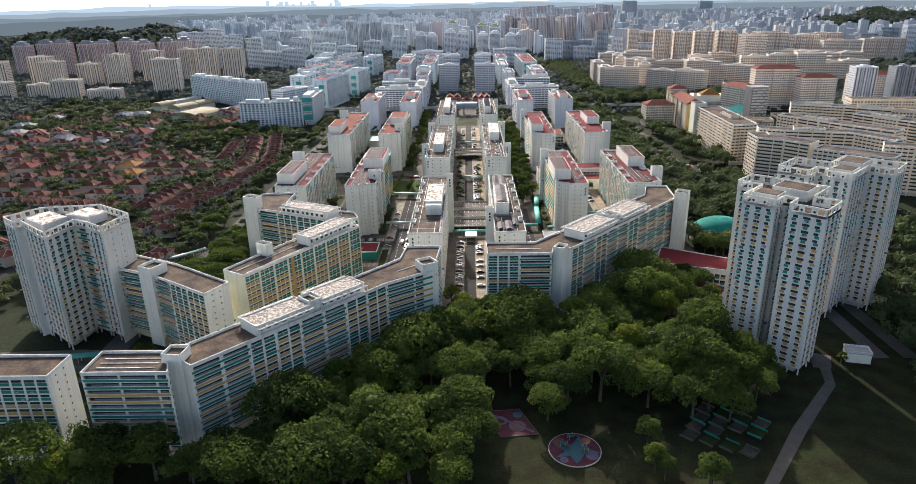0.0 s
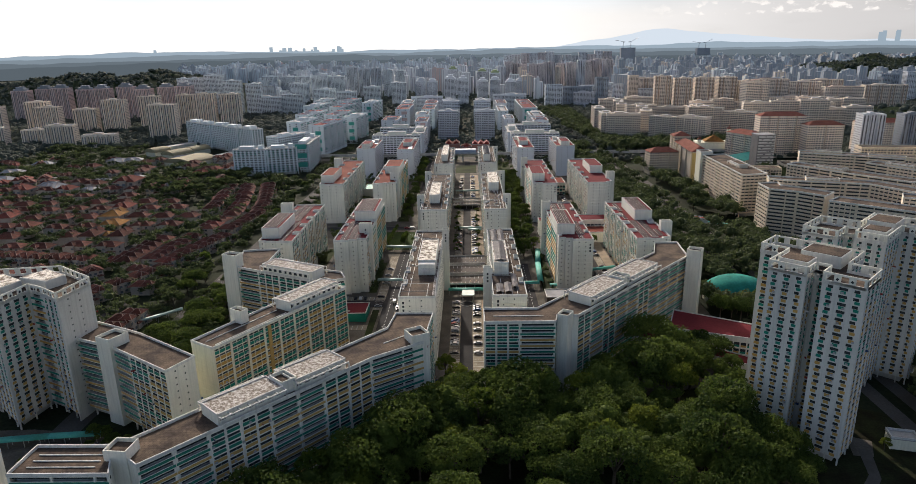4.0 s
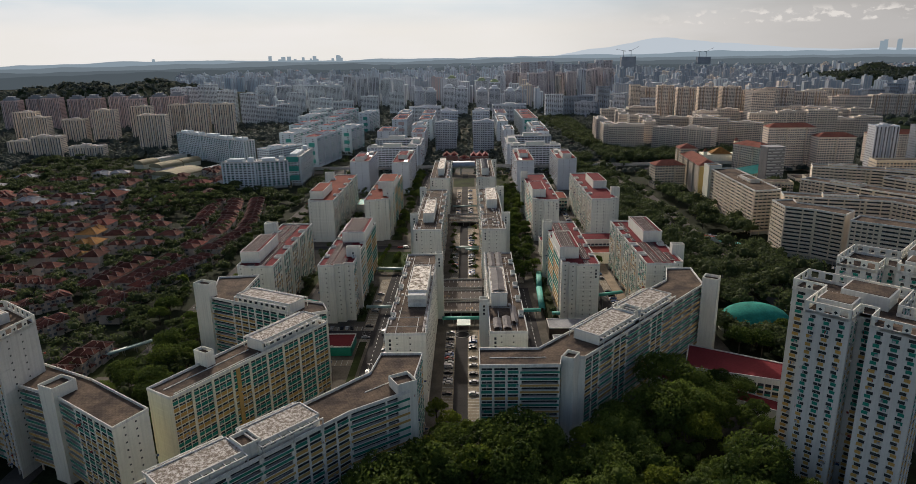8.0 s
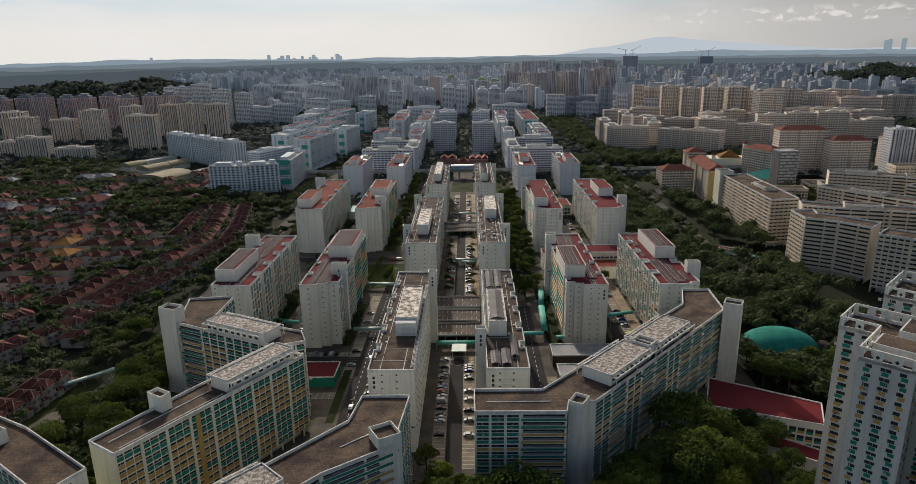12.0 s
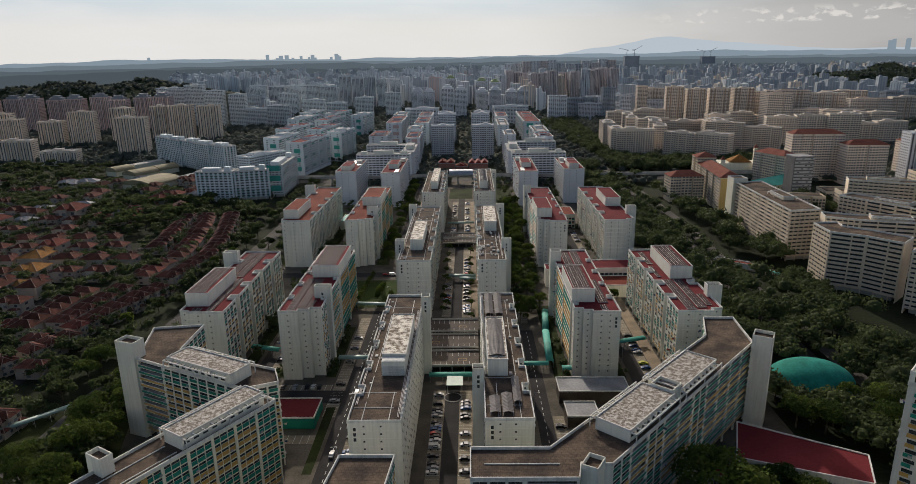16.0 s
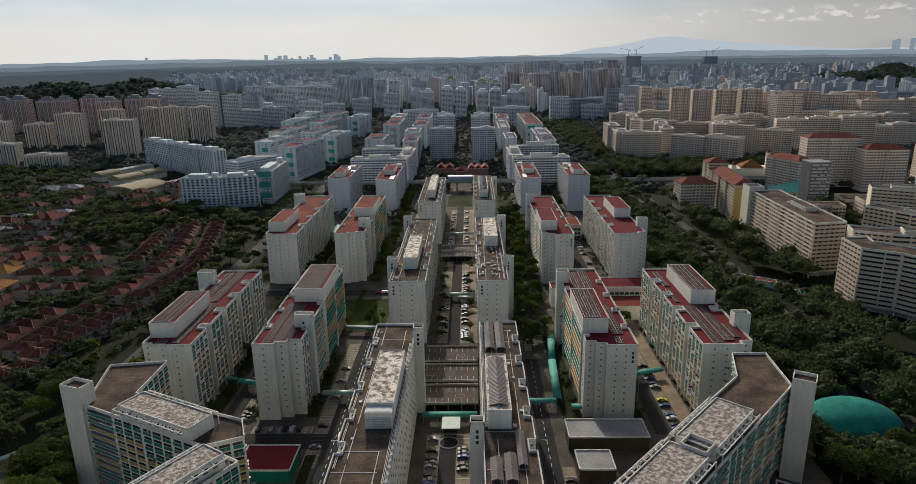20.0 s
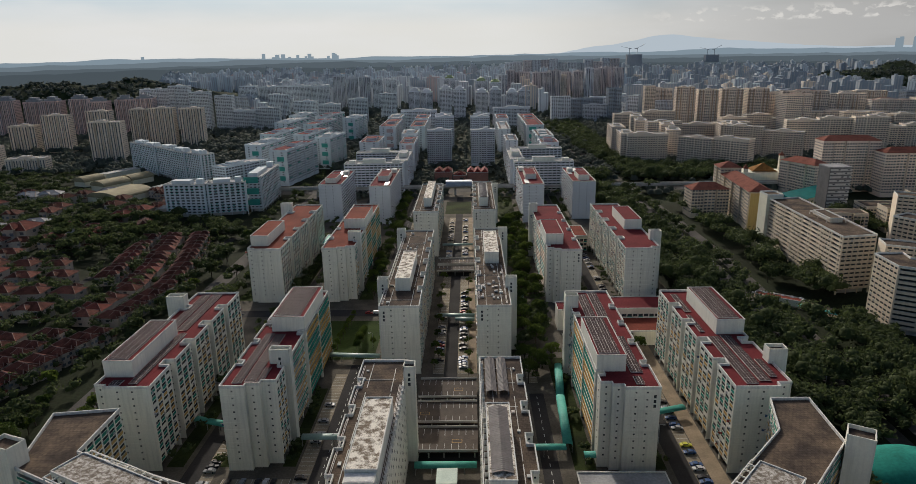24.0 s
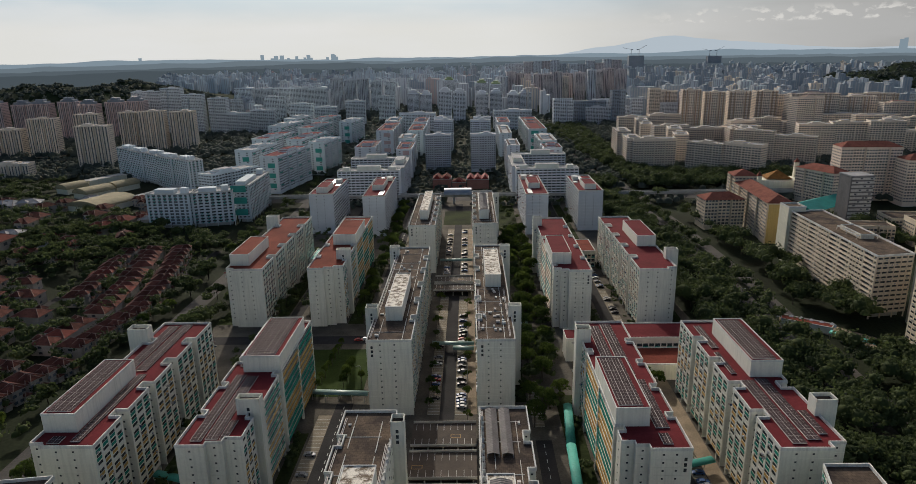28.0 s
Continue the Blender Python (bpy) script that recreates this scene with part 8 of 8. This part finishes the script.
# ---- cars ----
RUBBER = mat("tyre_rubber", (0.02, 0.02, 0.02), 0.9, 0.1)
PAINTS = [mat("car_paint_" + n, c, 0.45, 0.05, 0.5, 2.0, spec=0.2) for n, c in (("white", (0.55, 0.55, 0.54)), ("silver", (0.26, 0.27, 0.28)), ("black", (0.02, 0.02, 0.024)), ("red", (0.35, 0.03, 0.03)), ("blue", (0.04, 0.09, 0.22)), ("yellow", (0.62, 0.60, 0.06)))]


def car_proto(k, x, y, rot, van=False):
    top = thing("car", ("white", "silver", "black", "red", "blue", "yellow")[k] + (" van parked in a marked bay" if van else " saloon car parked in a marked bay"), "car", "parked cars", m=pose(x, y, 0.08, 0, 0, rot))
    L, W = (2.3, 0.85)
    prof = [(-L, 0.3), (L, 0.3), (L, 0.75), (L - 0.3, 0.85), (1.1, 0.95), (0.45, 1.42), (-1.1, 1.45), (-1.75, 1.0), (-L, 0.95)] if not van else [(-L, 0.3), (L, 0.3), (L, 0.9), (L - 0.5, 1.1), (L - 1.1, 1.8), (-L + 0.1, 1.85), (-L, 1.0)]
    g = Geo()
    n = len(prof)
    g.v = [(a, -W, b) for a, b in prof] + [(a, W, b) for a, b in prof]
    g.f = [tuple(range(n)), tuple(range(2 * n - 1, n - 1, -1))] + [(i, n + i, n + (i + 1) % n, (i + 1) % n) for i in range(n)]
    g.m = [0] * len(g.f)
    g.part("body", PAINTS[k], top)
    g = Geo()
    if not van:
        g.v = [(1.05, -0.72, 0.98), (1.05, 0.72, 0.98), (0.5, 0.66, 1.42), (0.5, -0.66, 1.42)]
        g.v = [(a + 0.03, b, c + 0.02) for a, b, c in g.v]
        g.f, g.m = [(0, 1, 2, 3)], [0]
        g.box(-1.35, -W - 0.01, 1.0, 0.55, W + 0.01, 1.36)
    else:
        g.box(0.2, -W - 0.01, 1.15, 1.3, W + 0.01, 1.65)
    g.part("glass", GLASS, top)
    for a in (-1.4, 1.4):
        for s in (-W, W):
            g = Geo()
            g.v = [(a + 0.32 * math.cos(6.283 * i / 10), s + d, 0.32 + 0.32 * math.sin(6.283 * i / 10)) for d in (-0.1, 0.1) for i in range(10)]
            g.f = [tuple(range(10)), tuple(range(19, 9, -1))] + [(i, 10 + i, 10 + (i + 1) % 10, (i + 1) % 10) for i in range(10)]
            g.m = [0] * 12
            g.part("wheel", RUBBER, top)
    return top


CARS = [car_proto(0, 7.8, 330, 0), car_proto(1, 7.8, 341, 180), car_proto(2, 7.8, 349, 0), car_proto(0, -4.4, 357, 0, True), car_proto(3, -4.4, 366, 0), car_proto(4, -4.4, 371, 180), car_proto(5, 95.6, 428, 0)]
rng = random.Random(17)


def park(x, y0, y1, keep, pitch=2.6, rot=0):
    y = y0
    while y < y1:
        if rng.random() < keep:
            copy_thing(CARS[rng.choice((0, 1, 2, 2, 5, 1, 2, 5, 1, 2, 2, 1, 2))], pose(x + rng.uniform(-0.2, 0.2), y, 0.08, 0, 0, rot + rng.choice((0, 180)) + rng.uniform(-3, 3)))
        y += pitch


park(-4.4, 330, 400, 0.6)
for x, k in ((-77.5, 2), (-72, 1), (-66.3, 2), (-63.4, 0), (-60.5, 2)):
    copy_thing(CARS[k], pose(x, 405.8, 0.09, 0, 0, 90))
park(7.8, 378, 392, 0.95)
park(7.8, 353, 376, 0.2)
park(-4.4, 493, 560, 0.35)
park(7.8, 493, 600, 0.5)
park(-38, 330, 420, 0.4)
park(-51, 385, 488, 0.25)
park(95.6, 405, 425, 0.4)
park(95.6, 440, 515, 0.3)
park(-86.4, 405, 470, 0.4)
park(7.8, 665, 795, 0.35)
park(-4.4, 665, 795, 0.35)
park(97.8, 600, 690, 0.3)
park(47.2, 332, 378, 0.4)
for x, y, k, r in ((183, 640, 0, 95), (195, 670, 1, 95), (182, 690, 2, 95), (190, 720, 0, 95), (-44, 352, 0, 90), (-42, 400, 3, 90), (-49, 567, 4, 0), (-44.5, 567, 3, 0), (-80, 567, 2, 0), (7.8, 566.5, 4, 0), (-4.4, 520.5, 4, 0), (150, 258, 4, 60), (146, 250, 0, 60)):
    copy_thing(CARS[k], pose(x, y, 0.075, 0, 0, r))
top = thing("bus", "white and green single-deck bus on the main road", "bus", m=pose(183.5, 655, 0.065, 0, 0, 95))
g = Geo()
g.box(-6, -1.25, 0.4, 6, 1.25, 3.1)
g.part("body", PAINTS[0], top)
g = Geo()
g.box(-5.6, -1.28, 1.5, 5.6, 1.28, 2.5)
g.part("glass", GLASS, top)
for a in (-4, 4):
    for s in (-1.2, 1.2):
        g = Geo()
        g.box(a - 0.5, s - 0.15, 0, a + 0.5, s + 0.15, 0.9)
        g.part("wheel", RUBBER, top)

# ---- street lamps ----
def lamp(x, y, rot):
    top = thing("street_lamp", "grey street lamp with a single curved arm", "street lamp", "street lamps", m=pose(x, y, 0, 0, 0, rot))
    g = Geo()
    g.box(-0.08, -0.08, 0, 0.08, 0.08, 8.5)
    g.part("pole", METAL, top)
    g = Geo()
    g.box(0, -0.05, 8.4, 1.8, 0.05, 8.55)
    g.part("arm", METAL, top)
    g = Geo()
    g.box(1.4, -0.18, 8.25, 2.3, 0.18, 8.42)
    g.part("lantern", TRIM, top)
    return top


L0 = lamp(-40.2, 345, 180)
for x, y, r in ((-40.2, 385, 180), (-40.2, 425, 180), (-40.2, 520, 180), (37.6, 345, 0), (37.6, 385, 0), (85.4, 430, 0), (85.4, 480, 0), (171, 470, 0), (173, 520, 0), (175, 570, 0), (179, 620, 0), (-154, 420, 180), (-154, 470, 180), (-154, 520, 180), (10.6, 520, 180), (10.6, 560, 180)):
    copy_thing(L0, pose(x, y, 0, 0, 0, r))
